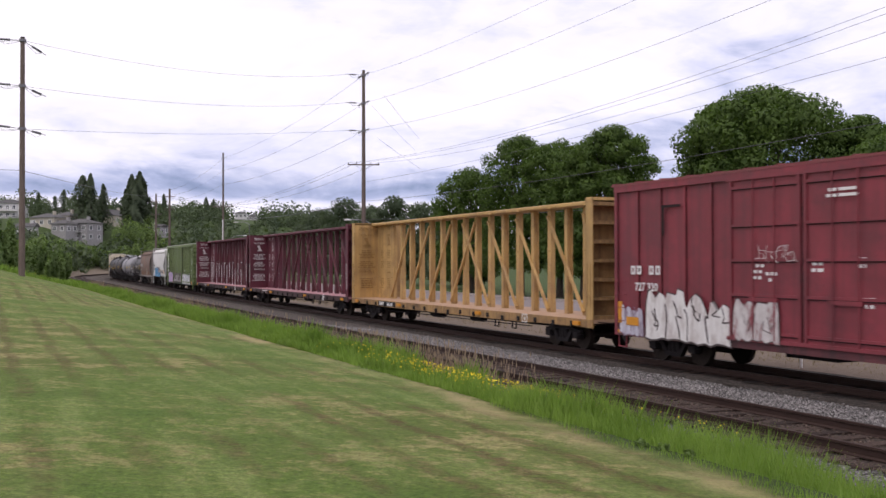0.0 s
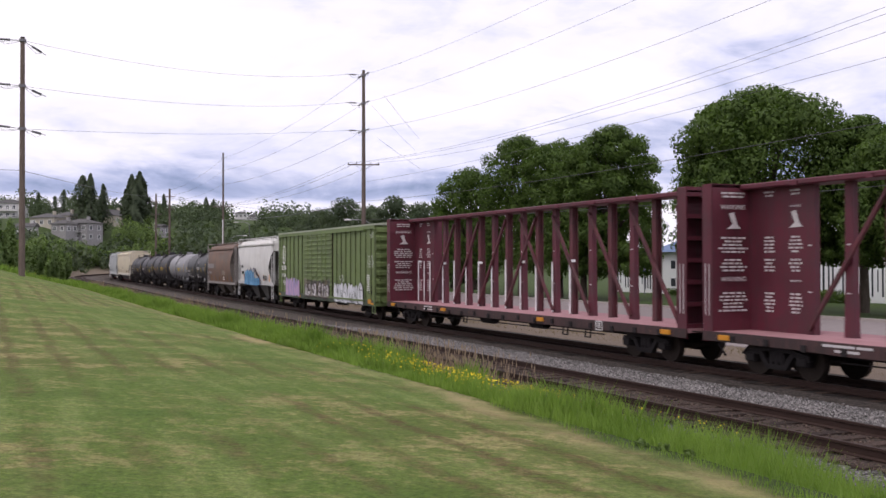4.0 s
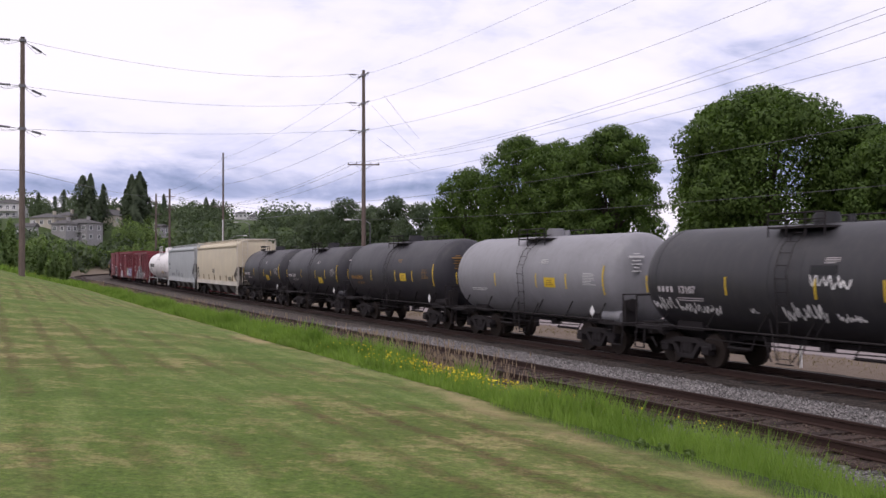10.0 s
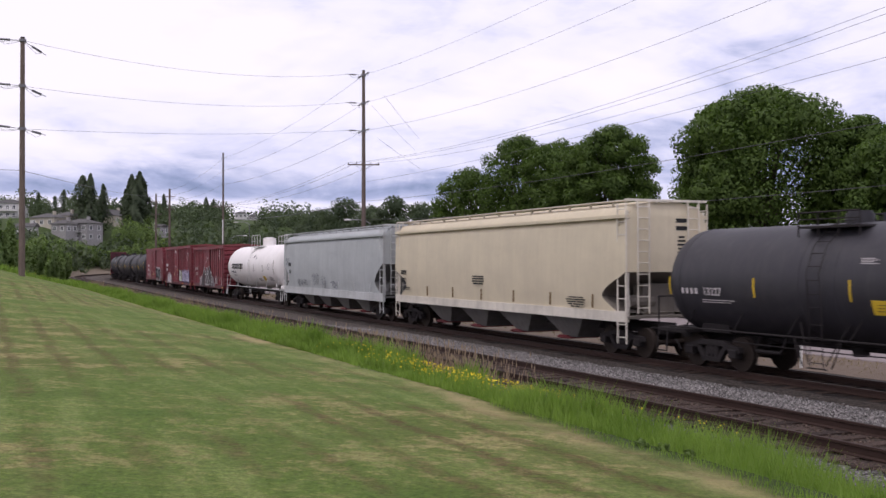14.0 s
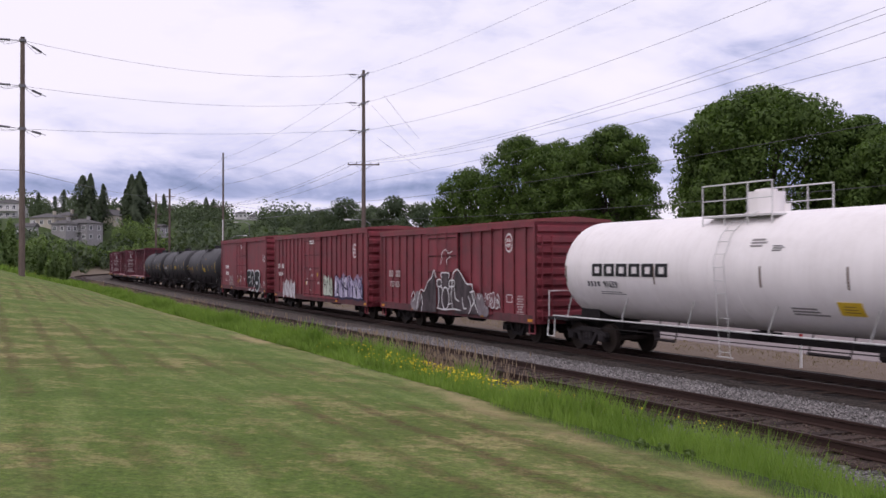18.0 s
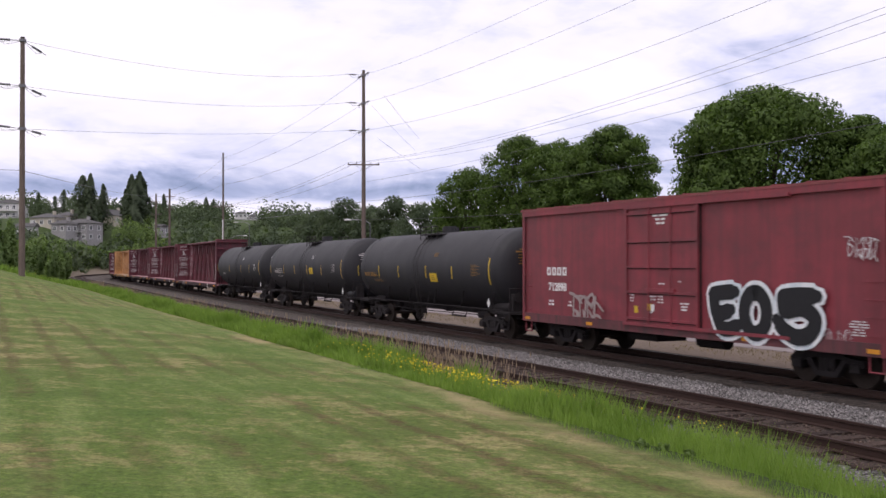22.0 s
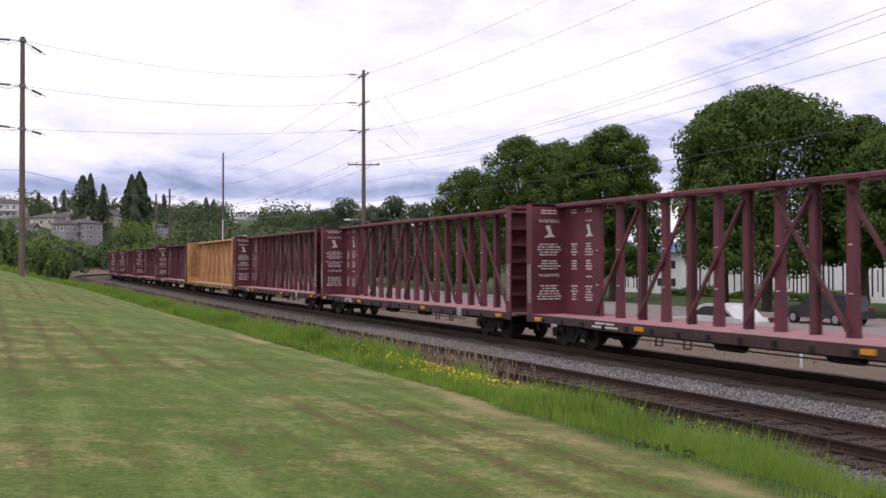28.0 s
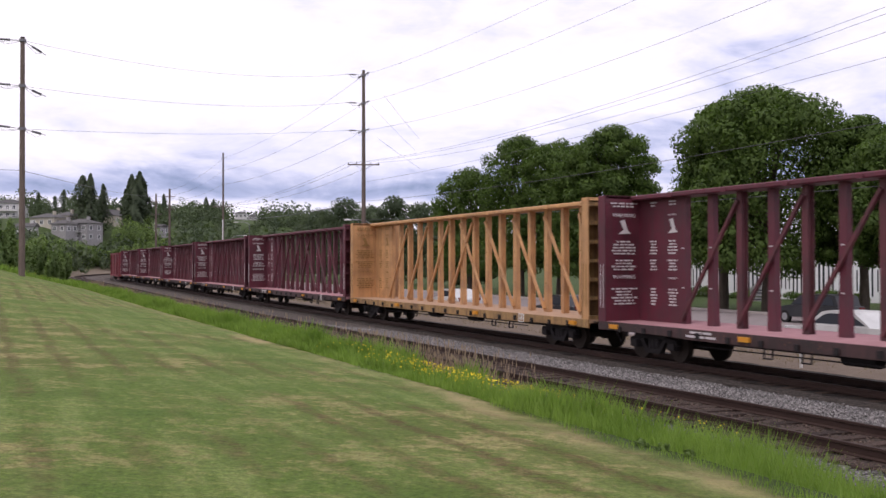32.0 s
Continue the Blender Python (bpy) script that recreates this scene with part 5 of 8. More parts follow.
        pm.pipe([(-pw, y, zt - 0.1 + ph * 0.5), (pw, y, zt - 0.1 + ph * 0.5)], 0.016, 5)
    part("manway_platform", pm, rail_mat, car)
    if stripes:
        stripe = arc_patch(-0.026, 0.026, -14, 5, r + 0.001, zc).data("reflector", stripes)
        for f in marks:
            part("reflector", stripe, None, car, at=pose(f * h, 0, 0))
        part("reflector", arc_patch(-0.03, 0.03, -20, 16, r + 0.001, zc), stripes, car, at=pose(h * 0.9, 0, 0))
    if panel:
        pn = part("warning_panel", arc_patch(0, 0.72, panel_low, panel_low + 13, r + 0.003, zc), panel, car, at=pose(panel_at * h - 0.3, 0, 0))
        for k in (3.2, 6.0, 8.8):
            part("panel_line", arc_patch(0.1 + 0.01 * k, 0.62 - 0.012 * k, panel_low + k, panel_low + k + 0.8, r + 0.016, zc, 0.004, 1), faded_ink, pn)
    # data blocks and placard
    rows = Mesh()
    rng = random.Random(seed)
    for i in range(8):
        a0 = 6 - i * 2.0
        k = rng.uniform(0.45, 0.8)
        rows.add(*_pair(arc_patch(h * 0.7, h * 0.7 + k, a0, a0 + 0.45, r + 0.002, zc, 0.01, 1)))
    for i in range(4):
        a0 = 24 - i * 1.6
        rows.add(*_pair(arc_patch(h * 0.22, h * 0.22 + rng.uniform(0.3, 0.55), a0, a0 + 0.5, r + 0.002, zc, 0.01, 1)))
    for i in range(2):
        rows.add(*_pair(arc_patch(-h * 0.7, -h * 0.7 + rng.uniform(0.9, 1.4), number_low - 8 - i * 2.4, number_low - 7.4 - i * 2.4, r + 0.002, zc, 0.01, 1)))
    part("data_stencil", rows, text_mat, car)["kind"] = "stuff"
    if number:
        a = radians(number_low)
        part("lettering", letters(number, number_size, text_mat, 0.004), None, car, at=pose(number_at * h, -(r + 0.02) * math.cos(a), zc + (r + 0.02) * math.sin(a) - 0.06, -number_low))
        for i in range(4):
            x0 = number_at * h - 1.3 + i * 0.19
            part("initial_block", arc_patch(x0, x0 + 0.09, number_low - 1.5, number_low + 4.5, r + 0.004, zc, 0.01, 1), text_mat, car)
    hd = Mesh()
    for i, k in enumerate((0.22, 0.56, 0.3, 0.36, 0.2, 0.3)):
        hd.box(h - 0.02, h + 0.02, -0.62 - k / 2, -0.62 + k / 2, zc + 0.78 - i * 0.11, zc + (0.84 if i == 1 else 0.81) - i * 0.11)
    part("head_stencil", hd, text_mat, car)["kind"] = "stuff"
    part("brake_stand", Mesh().box(half - 0.55, half - 0.35, -1.0, -0.6, 1.06, 1.75, 0.04).rod((half - 0.3, -0.8, 1.6), (half - 0.26, -0.8, 1.6), 0.2, 12), M_STEEL, car)
    part("placard", Mesh().slab([(-0.14, 0), (0, -0.19), (0.14, 0), (0, 0.19)], -0.006, 0.006), M_WHITE, car, at=pose(half - 1.72, -1.36, 1.36))
    gear = Mesh()
    for x, y, z, k in ((-h * 0.45, -0.9, 0.62, 0.9), (h * 0.3, -1.0, 0.7, 1.3)):
        gear.rod((x, y, z), (x + k, y, z), 0.045, 6)
        gear.rod((x, y, z), (x, y * 0.8, zc - r + 0.1), 0.022, 5).rod((x + k, y, z), (x + k, y * 0.8, zc - r + 0.1), 0.022, 5)
    gear.pipe([(-half + 2.9, -1.1, 0.82), (-0.9, -1.15, 0.8), (0.9, -1.15, 0.8), (half - 2.9, -1.1, 0.84)], 0.016, 5)
    gear.rod((h * 0.52, -0.5, 0.78), (h * 0.62, -0.5, 0.78), 0.16, 10)
    part("brake_gear", gear, M_STEEL, car)
    part("bottom_valve", Mesh().rod((0, 0, zc - r - 0.25), (0, 0, zc - r + 0.1), 0.2, 10).box(-0.5, 0.5, -0.08, 0.08, zc - r - 0.12, zc - r - 0.04), M_STEEL, car)
    return car, half


def _pair(m):
    return m.v, m.f

# ---------------------------------------------------------------- trees and plants


def leaf_quads(points, normals, size, rng, fold=0.5):
    """Leaf sprays: one bent-looking quad at each point, turned at random about the outward way."""
    n = len(points)
    rnd = rng.normal(size=(n, 3))
    nn = normals + rnd * fold
    nn /= np.linalg.norm(nn, axis=1)[:, None] + 1e-9
    a = np.cross(nn, rng.normal(size=(n, 3)))
    a /= np.linalg.norm(a, axis=1)[:, None] + 1e-9
    b = np.cross(nn, a)
    k = (size * rng.uniform(0.6, 1.35, n))[:, None]
    a, b = a * k, b * k * 0.7
    return np.stack([points - a, points - b * 0.9, points + a, points + b], 1)


def foliage(name, points, normals, size, rng, fold, mat):
    """Leaves lying every way, lit as the rounded clump that they make up."""
    co = leaf_quads(points, normals, size, rng, fold)
    normals = normals / (np.linalg.norm(normals, axis=1)[:, None] + 1e-9)
    face = np.cross(co[:, 1] - co[:, 0], co[:, 2] - co[:, 0])
    away = (face * normals).sum(1) < 0
    co[away] = co[away][:, ::-1]
    face[away] *= -1
    face /= np.linalg.norm(face, axis=1)[:, None] + 1e-9
    me = quads(name, co, mat)
    soft = normals * 0.9 + face * 0.24
    soft /= np.linalg.norm(soft, axis=1)[:, None] + 1e-9
    att = me.attributes.new("custom_normal", "FLOAT_VECTOR", "POINT")
    att.data.foreach_set("vector", np.repeat(soft, 4, axis=0).astype(np.float32).ravel())
    return me


def crown_points(lobes, n, rng, shell=0.45):
    """Points in a set of lobes (x, y, z, rx, ry, rz), thickest near their skins; with the outward ways."""
    lobes = np.array(lobes, float)
    vol = lobes[:, 3] * lobes[:, 4] * lobes[:, 5]
    pick = rng.choice(len(lobes), n, p=vol / vol.sum())
    d = rng.normal(size=(n, 3))
    d /= np.linalg.norm(d, axis=1)[:, None]
    rad = 1 - shell * rng.random(n) ** 1.6
    L = lobes[pick]
    return L[:, :3] + d * L[:, 3:] * rad[:, None], d


def broadleaf(x, y, z, height, radius, label, seed, leaves=9000, leaf=0.16, trunk=0.3, clear=0.22, mat=None, name="maple_tree", squash=1.0, category="tree", lobes_n=34, hollow=0.0):
    rng = np.random.default_rng(seed)
    tree = tagged(new(name), label, category)
    tree.location = (x, y, z)
    m = Mesh()
    zc = height * clear
    fork = height * 0.34
    m.rod((0, 0, -0.4), (0.05, 0, fork * 0.5), trunk * 1.25, 10, trunk * 0.9)
    m.rod((0.05, 0, fork * 0.5), (0, 0.05, fork), trunk * 0.9, 10, trunk * 0.75)
    lobes = []
    for i in range(lobes_n):
        a = i * 2.399 + rng.uniform(-0.4, 0.4)
        f = (i + 0.5) / lobes_n
        # a full rounded dome, widest at two fifths of its height
        g = (f - 0.38) / (0.62 if f > 0.38 else 0.55)
        env = max(0.05, 1 - abs(g) ** 4.4) ** 0.5
        s = radius * rng.uniform(0.13, 0.25) * (1.0 if lobes_n > 60 else 1.55)
        rr = max(0.0, radius * env - s * 0.9) * (rng.uniform(0.85, 1.04) if i % 3 else rng.uniform(0.25, 0.7))
        p = (rr * math.cos(a), rr * math.sin(a) * squash, zc + (height - zc) * (0.06 + 0.9 * f) - s * 0.3)
        lobes.append((*p, s * 1.2, s * 1.2, s * 0.85))
        if i % 3 == 0:
            mid = Vector((p[0] * 0.45, p[1] * 0.45, fork + (p[2] - fork) * 0.5 + 0.4))
            base = Vector((0, 0, fork * rng.uniform(0.75, 1.0)))
            m.rod(base, mid, trunk * 0.42, 6, trunk * 0.24)
            m.rod(mid, p, trunk * 0.24, 5, trunk * 0.06)
    part("trunk", m, M_BARK, tree, smooth=True)
    pts, nor = crown_points(lobes, leaves, rng)
    pts[:, :2] *= radius / np.percentile(np.hypot(pts[:, 0], pts[:, 1]), 98.5)
    lo, hi = np.percentile(pts[:, 2], 1.0), np.percentile(pts[:, 2], 99.8)
    pts[:, 2] = zc + (pts[:, 2] - lo) * (height - zc) / (hi - lo)
    k = rng.choice(len(pts), len(pts) // 9)
    fill, fill_n = pts[k] - nor[k] * radius * 0.06, nor[k]
    if hollow:
        # bare limbs and sky show through the lower middle of the crown
        gap = lambda v: (((v[:, 0] - radius * 0.2) / (radius * 0.52)) ** 2 + ((v[:, 2] - height * 0.5) / (height * 0.26)) ** 2) + 0.35 * np.sin(v[:, 0] * 2.3 + v[:, 2] * 1.1) * np.sin(v[:, 2] * 2.9)
        keep = (gap(pts) > 1.0) | (rng.random(len(pts)) < 1 - hollow)
        pts, nor = pts[keep], nor[keep]
        low = gap(fill) < 1.35
        fill, fill_n = fill[~low], fill_n[~low]
    size = np.concatenate([np.full(len(pts), leaf), np.full(len(fill), leaf * 2.0)])
    pts, nor = np.concatenate([pts, fill]), np.concatenate([nor, fill_n])
    part("crown", foliage("crown", pts, nor + (0, 0, 0.3), size, rng, 0.9, mat or M_LEAF), None, tree)
    return tree


def conifer(x, y, z, height, radius, label, seed, sprays=1500, name="fir_tree", slim=1.0):
    rng = np.random.default_rng(seed)
    tree = tagged(new(name), label, "tree")
    tree.location = (x, y, z)
    part("trunk", Mesh().rod((0, 0, -0.5), (0, 0, height * 0.97), height * 0.016 + 0.1, 8, 0.03), M_BARK, tree)
    f = rng.random(sprays) ** 0.8
    a = rng.random(sprays) * 2 * math.pi
    if slim < 0.5:
        # a column of steep, crowded upright branches
        rib = 0.72 + 0.2 * np.sin(a * 5 + seed + f * 4) + 0.2 * np.sin(f * 23 + a * 3)
        r = radius * np.minimum(1, ((1 - f) * 2.6) ** 0.8) * np.minimum(1, 0.6 + f * 3) * rib * (0.4 + 0.6 * rng.random(sprays) ** 0.5)
        pts = np.stack([r * np.cos(a), r * np.sin(a), height * (0.05 + 0.95 * f)], 1)
    else:
        # whorls of drooping branches of uneven length
        whorl = np.floor(f * 15)
        arm = np.floor(a / (2 * math.pi) * 7 + whorl * 0.37)
        long = 0.22 + 0.9 * np.abs(np.sin(whorl * 12.99 + arm * 78.2 + seed))
        out = rng.random(sprays) ** 0.6
        r = radius * (1 - f) ** slim * long * out + 0.1
        a = (arm - whorl * 0.37 + 0.5) * 2 * math.pi / 7 + rng.normal(0, 0.16, sprays)
        pts = np.stack([r * np.cos(a), r * np.sin(a), height * (0.08 + 0.92 * f) - r * 0.3], 1)
    nor = np.stack([np.cos(a), np.sin(a), np.full(sprays, 0.5)], 1)
    part("crown", foliage("crown", pts, nor, height * (0.021 if slim < 0.5 else 0.017), rng, 0.7, M_CONIFER), None, tree)
    return tree


def at_bearing(px, depth):
    """x for a bearing given as a fraction of the view, at a depth along the view."""
    return (px - 784) / 1757.0 * depth


def zg(x, y):
    return float(ground_z(x, y)[0])


def make_trees():
    # street maples behind the railway, one crown merging into the next
    for px, d, top, rad, seed, n, clear in ((1600, 57, 10.9, 3.6, 11, 20000, 0.3), (1528, 63, 12.4, 3.8, 17, 25000, 0.27), (1356, 65, 14.5, 6.0, 12, 58000, 0.205), (1280, 68, 14.2, 2.8, 20, 13000, 0.3),
                                            (1084, 85, 14.8, 4.4, 14, 32000, 0.16), (1032, 88, 13.8, 4.0, 19, 16000, 0.16), (990, 92, 14.4, 4.3, 18, 20000, 0.2), (922, 96, 15.4, 4.4, 15, 22000, 0.18), (832, 104, 13.0, 4.2, 16, 18000, 0.15)):
        x = at_bearing(px, d)
        broadleaf(x, d, zg(x, d), top, rad, "large dark green maple with a dense rounded crown beside the street", seed, int(n * 1.6), 0.1, 0.3, clear, lobes_n=190 if n > 50000 else 150, hollow=0.6 if seed == 12 else 0.5 if seed == 17 else 0.0)
    for px, d, top, rad, seed in ((800, 128, 9.6, 4.0, 21), (745, 140, 11.6, 4.5, 22), (697, 150, 13.2, 4.2, 23), (655, 158, 12.2, 4.6, 24), (608, 165, 14.0, 5.2, 25), (566, 175, 12.6, 4.6, 26), (840, 120, 9.0, 3.5, 27)):
        x = at_bearing(px, d)
        broadleaf(x, d, zg(x, d), top, rad, "leafy green street tree far along the line", seed, 13000, 0.14, 0.25, 0.1, M_LEAF_HAZY, "street_tree")
    # conifers and poplars on the hillside
    for px, d, foot, top, w, seed, slim in ((146, 330, 385, 309, 29, 31, 0.5), (160, 326, 385, 306, 26, 37, 0.7), (182, 335, 382, 324, 21, 32, 0.6), (113, 380, 362, 334, 17, 34, 0.6), (290, 420, 380, 342, 13, 36, 0.7), (68, 400, 370, 338, 13, 44, 0.8), (97, 410, 372, 345, 14, 45, 0.5), (365, 470, 380, 348, 12, 46, 0.6), (378, 480, 380, 351, 10, 47, 0.7), (515, 560, 390, 374, 10, 48, 0.6)):
        x = at_bearing(px, d)
        z = zg(x, d)
        h = 2.79 + (465 - top) * d / 1757 - z
        conifer(x, d, z, h, w * d / 1757, "tall dark fir on the hillside", seed, 3200, "fir_tree", slim)
    for px, d, top, w, seed in ((233, 330, 309, 21, 41), (247, 332, 304, 23, 42), (240, 328, 322, 26, 43)):
        x = at_bearing(px, d)
        z = zg(x, d)
        h = 2.79 + (465 - top) * d / 1757 - z
        conifer(x, d, z, h, w * d / 1757, "tall dark columnar poplar on the hillside", seed, 6000, "poplar_tree", 0.3)


def bush(name, x, y, z, rx, rz, label, seed, n, leaf, mat, category="bush"):
    rng = np.random.default_rng(seed)
    ob = tagged(new(name), label, category)
    ob.location = (x, y, z)
    lobes = []
    for i in range(12):
        a = i * 2.4
        k = rng.uniform(0.2, 0.75)
        lobes.append((rx * k * math.cos(a), rx * k * math.sin(a), rz * rng.uniform(0.15, 0.72), rx * rng.uniform(0.3, 0.5), rx * rng.uniform(0.3, 0.5), rz * rng.uniform(0.25, 0.4)))
    pts, nor = crown_points(lobes, n, rng, 0.5)
    pts[:, 2] *= rz / np.percentile(pts[:, 2], 99.5)
    pts[:, :2] *= rx / np.percentile(np.hypot(pts[:, 0], pts[:, 1]), 97)
    keep = pts[:, 2] > -0.1
    part("foliage", foliage("foliage", pts[keep], nor[keep] + (0, 0, 0.3), leaf, rng, 0.9, mat), None, ob)
    m = Mesh()
    for i in range(5):
        m.rod((0, 0, -0.3), (lobes[i][0], lobes[i][1], lobes[i][2]), 0.05, 5, 0.02)
    part("stems", m, M_BARK, ob)
    return ob


def make_woods():
    """Woods on the far hillside: clumped crowns by the hundred."""
    rng = np.random.default_rng(77)
    out = []
    for i in range(1150):
        far = i >= 990
        d = rng.uniform(640, 1200) if far else 212 + 420 * rng.random() ** 1.2
        px = rng.uniform(200, 900) if far else rng.uniform(-60, 640)
        x = at_bearing(px, d)
        q, s = across(x, d)
        if abs(q[0]) < 12:
            continue
        z = zg(x, d)
        # leave the house fronts open
        row = 465 - (z - 2.79) * 1757 / d
        r = (1.6 + 3.4 * rng.random() ** 1.4) * (1.8 if far else 1.0)
        h = r * rng.uniform(1.1, 2.5)
        wide, tip = r * 1757 / d, row - h * 1757 / d
        if not far and any(a - wide * 0.7 < px < b + wide * 0.7 and row > lo and tip < lo + 4 for a, b, lo, hi in PLOTS):
            continue
        lobes = [(x + r * 0.6 * math.cos(a), d + r * 0.6 * math.sin(a), z + h * f, r * 0.6, r * 0.6, h * 0.34) for a, f in ((0, .35), (2.1, .4), (4.2, .35), (1, .68), (3.6, .72))]
        pts, nor = crown_points(lobes, 280 if far else 260, rng, 0.4)
        out.append(np.concatenate([pts, nor + (0, 0, 0.3), np.full((len(pts), 1), 0.12 * r if far else 0.095 * r + 0.12)], 1))
    out = np.concatenate(out)
    ob = new("far_woods", foliage("far_woods", out[:, :3], out[:, 3:6], out[:, 6], rng, 0.8, M_LEAF_HAZY))
    tagged(ob, "mixed green woods covering the far hillside", "woods", kind="stuff")


PLOTS = ((100, 184, 416, 434), (66, 108, 390, 404), (178, 220, 391, 400), (-10, 46, 380, 390), (216, 288, 404, 414), (412, 460, 384, 392), (90, 122, 368, 378), (40, 80, 386, 396), (104, 140, 392, 402))


def make_brush():
    # the thicket behind the lawn's crest
    for i, (px, d, top, w) in enumerate(((8, 84, 388, 22), (-24, 90, 400, 30), (48, 108, 436, 20), (72, 118, 430, 22), (97, 112, 446, 17), (60, 140, 418, 22), (30, 128, 438, 24), (20, 160, 425, 30), (112, 124, 441, 15), (126, 268, 428, 22), (150, 272, 436, 22), (172, 280, 440, 20), (92, 262, 424, 26), (280, 262, 425, 26), (305, 262, 418, 24), (66, 255, 420, 26), (205, 285, 438, 22), (235, 285, 432, 24), (238, 300, 386, 30), (262, 296, 398, 24), (216, 300, 404, 18))):
        x = at_bearing(px, d)
        z = zg(x, d) - 0.2
        h = 2.79 + (465 - top) * d / 1757 - z
        bush("bush", x, d, z, w * d / 1757, h, "dense green bramble thicket behind the lawn", 100 + i, 6000, 0.0138 * d ** 0.5, M_BRUSH)
    for i, (px, d, top, w) in enumerate(((365, 240, 398, 40), (330, 255, 405, 30), (430, 245, 412, 34), (485, 235, 405, 30), (530, 225, 395, 30))):
        x = at_bearing(px, d)
        z = zg(x, d) - 0.3
        h = 2.79 + (465 - top) * d / 1757 - z
        bush("tree", x, d, z, w * d / 1757, h, "round leafy green tree at the foot of the hill", 130 + i, 8000, 0.21, M_LEAF_HAZY, "tree")


def make_weeds():
    for s, q, r, seed in ((17.3, 13.15, 0.08, 3), (17.6, 13.1, 0.07, 4), (18.0, 13.1, 0.06, 5)):
        x, y = line_xy(np.array([s]), np.array([q]))
        bush("weed", float(x[0]), float(y[0]), zg(float(x[0]), float(y[0])), r, 0.07, "low dark broad-leaved weed at the lawn's edge", 300 + seed, 200, 0.022, M_BRUSH, "weed")


def blades(xy, z, h, w, lean, rng):
    """Grass blades as bent triangles pairs: (n, 4, 3) kites."""
    n = len(xy)
    a = rng.random(n) * 2 * math.pi
    dx, dy = np.cos(a), np.sin(a)
    b = rng.random(n) * 2 * math.pi
    lx, ly = np.cos(b) * lean * h, np.sin(b) * lean * h
    base = np.stack([xy[:, 0], xy[:, 1], z], 1)
    side = np.stack([dx * w, dy * w, 0 * w], 1)
    mid = base + np.stack([lx * 0.35, ly * 0.35, h * 0.55], 1)
    tip = base + np.stack([lx, ly, h], 1)
    return np.stack([base, mid - side, tip, mid + side], 1)


def line_xy(s, q):
    x, y, t = on_line(s, 0.0)
    return x + q * np.sin(t), y - q * np.cos(t)


def make_grass():
    rng = np.random.default_rng(9)
    # tall grass on the bank between the siding and the lawn, in tufts, thinning towards the ballast
    n = 330000
    s = 42 - (rng.random(n) ** 1.7) * 175
    q = 9.3 + rng.beta(1.9, 1.2, n) * (lawn_edge(s) - 9.25)
    clump = np.sin(s * 1.7 + 2 * np.sin(q * 2.1)) + np.sin(s * 0.53 + q) + 0.8 * np.sin(s * 4.3 + q * 3)
    keep = rng.random(n) < 0.55 + 0.2 * clump
    keep &= (q > 10.0) | (rng.random(n) < 0.3)
    keep &= (q > 9.9 + 0.85 * smooth(6, 13, s) + 0.35 * np.sin(s * 1.3) * np.sin(s * 0.47)) | (s < 6)
    # each tuft leans together
    s, q = s[keep], q[keep]
    clump = clump[keep]
    x, y = line_xy(s, q)
    z = ground_z(x, y, q) - 0.02
    h = (0.15 + 0.24 * rng.random(len(x)) ** 1.8 + 0.15 * clump) * (0.55 + 0.45 * smooth(9.3, 10.4, q)) * (1 - 0.6 * smooth(-0.7, 0.1, q - lawn_edge(s)))
    h = np.clip(h * 1.12 * (1 - 0.2 * smooth(7, 13, s)), 0.08, 0.85)
    wide = 0.0042 + 0.0014 * np.clip(np.hypot(x, y) - 12, 0, 60) ** 0.7
    ob = new("tall_grass", quads("tall_grass", blades(np.stack([x, y], 1), z, h, wide, 0.35, rng), M_TALL))
    tagged(ob, "tall fresh green grass on the bank beside the siding", "grass", kind="stuff")
    # the mown blades of the lawn nearest by
    n = 100000
    d = 5.5 + 17 * rng.random(n) ** 1.3
    x = d * rng.uniform(-0.50, 0.55, n)
    y = d
    q, s = across(x, y)
    keep = q > lawn_edge(s) - 0.3
    x, y, q = x[keep], y[keep], q[keep]
    z = ground_z(x, y, q) - 0.008
    bl = blades(np.stack([x, y], 1), z, 0.006 + 0.009 * rng.random(len(x)), 0.0015 + 0.0002 * np.hypot(x, y), 2.2, rng)
    me = quads("lawn_grass", bl, M_TURF)
    tagged(new("lawn_grass", me), "short mown green lawn grass with dry tips", "grass", kind="stuff")
    # rough grass on the crest where the mowing ends
    n = 16000
    x, y = rng.uniform(-42, -16, n), rng.uniform(71.5, 90, n)
    q, s = across(x, y)
    keep = (q > 9.5) & (q < 24)
    x, y, q = x[keep], y[keep], q[keep]
    z = ground_z(x, y, q) - 0.02
    h = rng.uniform(0.3, 0.75, len(x)) * (0.6 + 0.4 * np.sin(x * 0.9) * np.sin(y * 0.7))
    ob = new("rough_grass", quads("rough_grass", blades(np.stack([x, y], 1), z, h, 0.05 + 0 * h, 0.35, rng), M_TALL))
    tagged(ob, "rough bright green grass along the lawn's crest", "grass", kind="stuff")
    # dry stalks with seed heads at the siding's edge
    n = 3400
    s = 8.5 - rng.random(n) ** 1.5 * 110
    q = rng.normal(9.8, 0.45, n)
    keep = np.sin(s * 0.47) + np.sin(s * 0.21 + 1) + rng.normal(0, 0.6, n) > 0.1
    s, q = s[keep], q[keep]
    x, y = line_xy(s, q)
    z = ground_z(x, y, q)
    h = rng.uniform(0.3, 0.95, len(x))
    stalk = blades(np.stack([x, y], 1), z, h, 0.004 + 0.0002 * np.hypot(x, y), 0.3, rng)
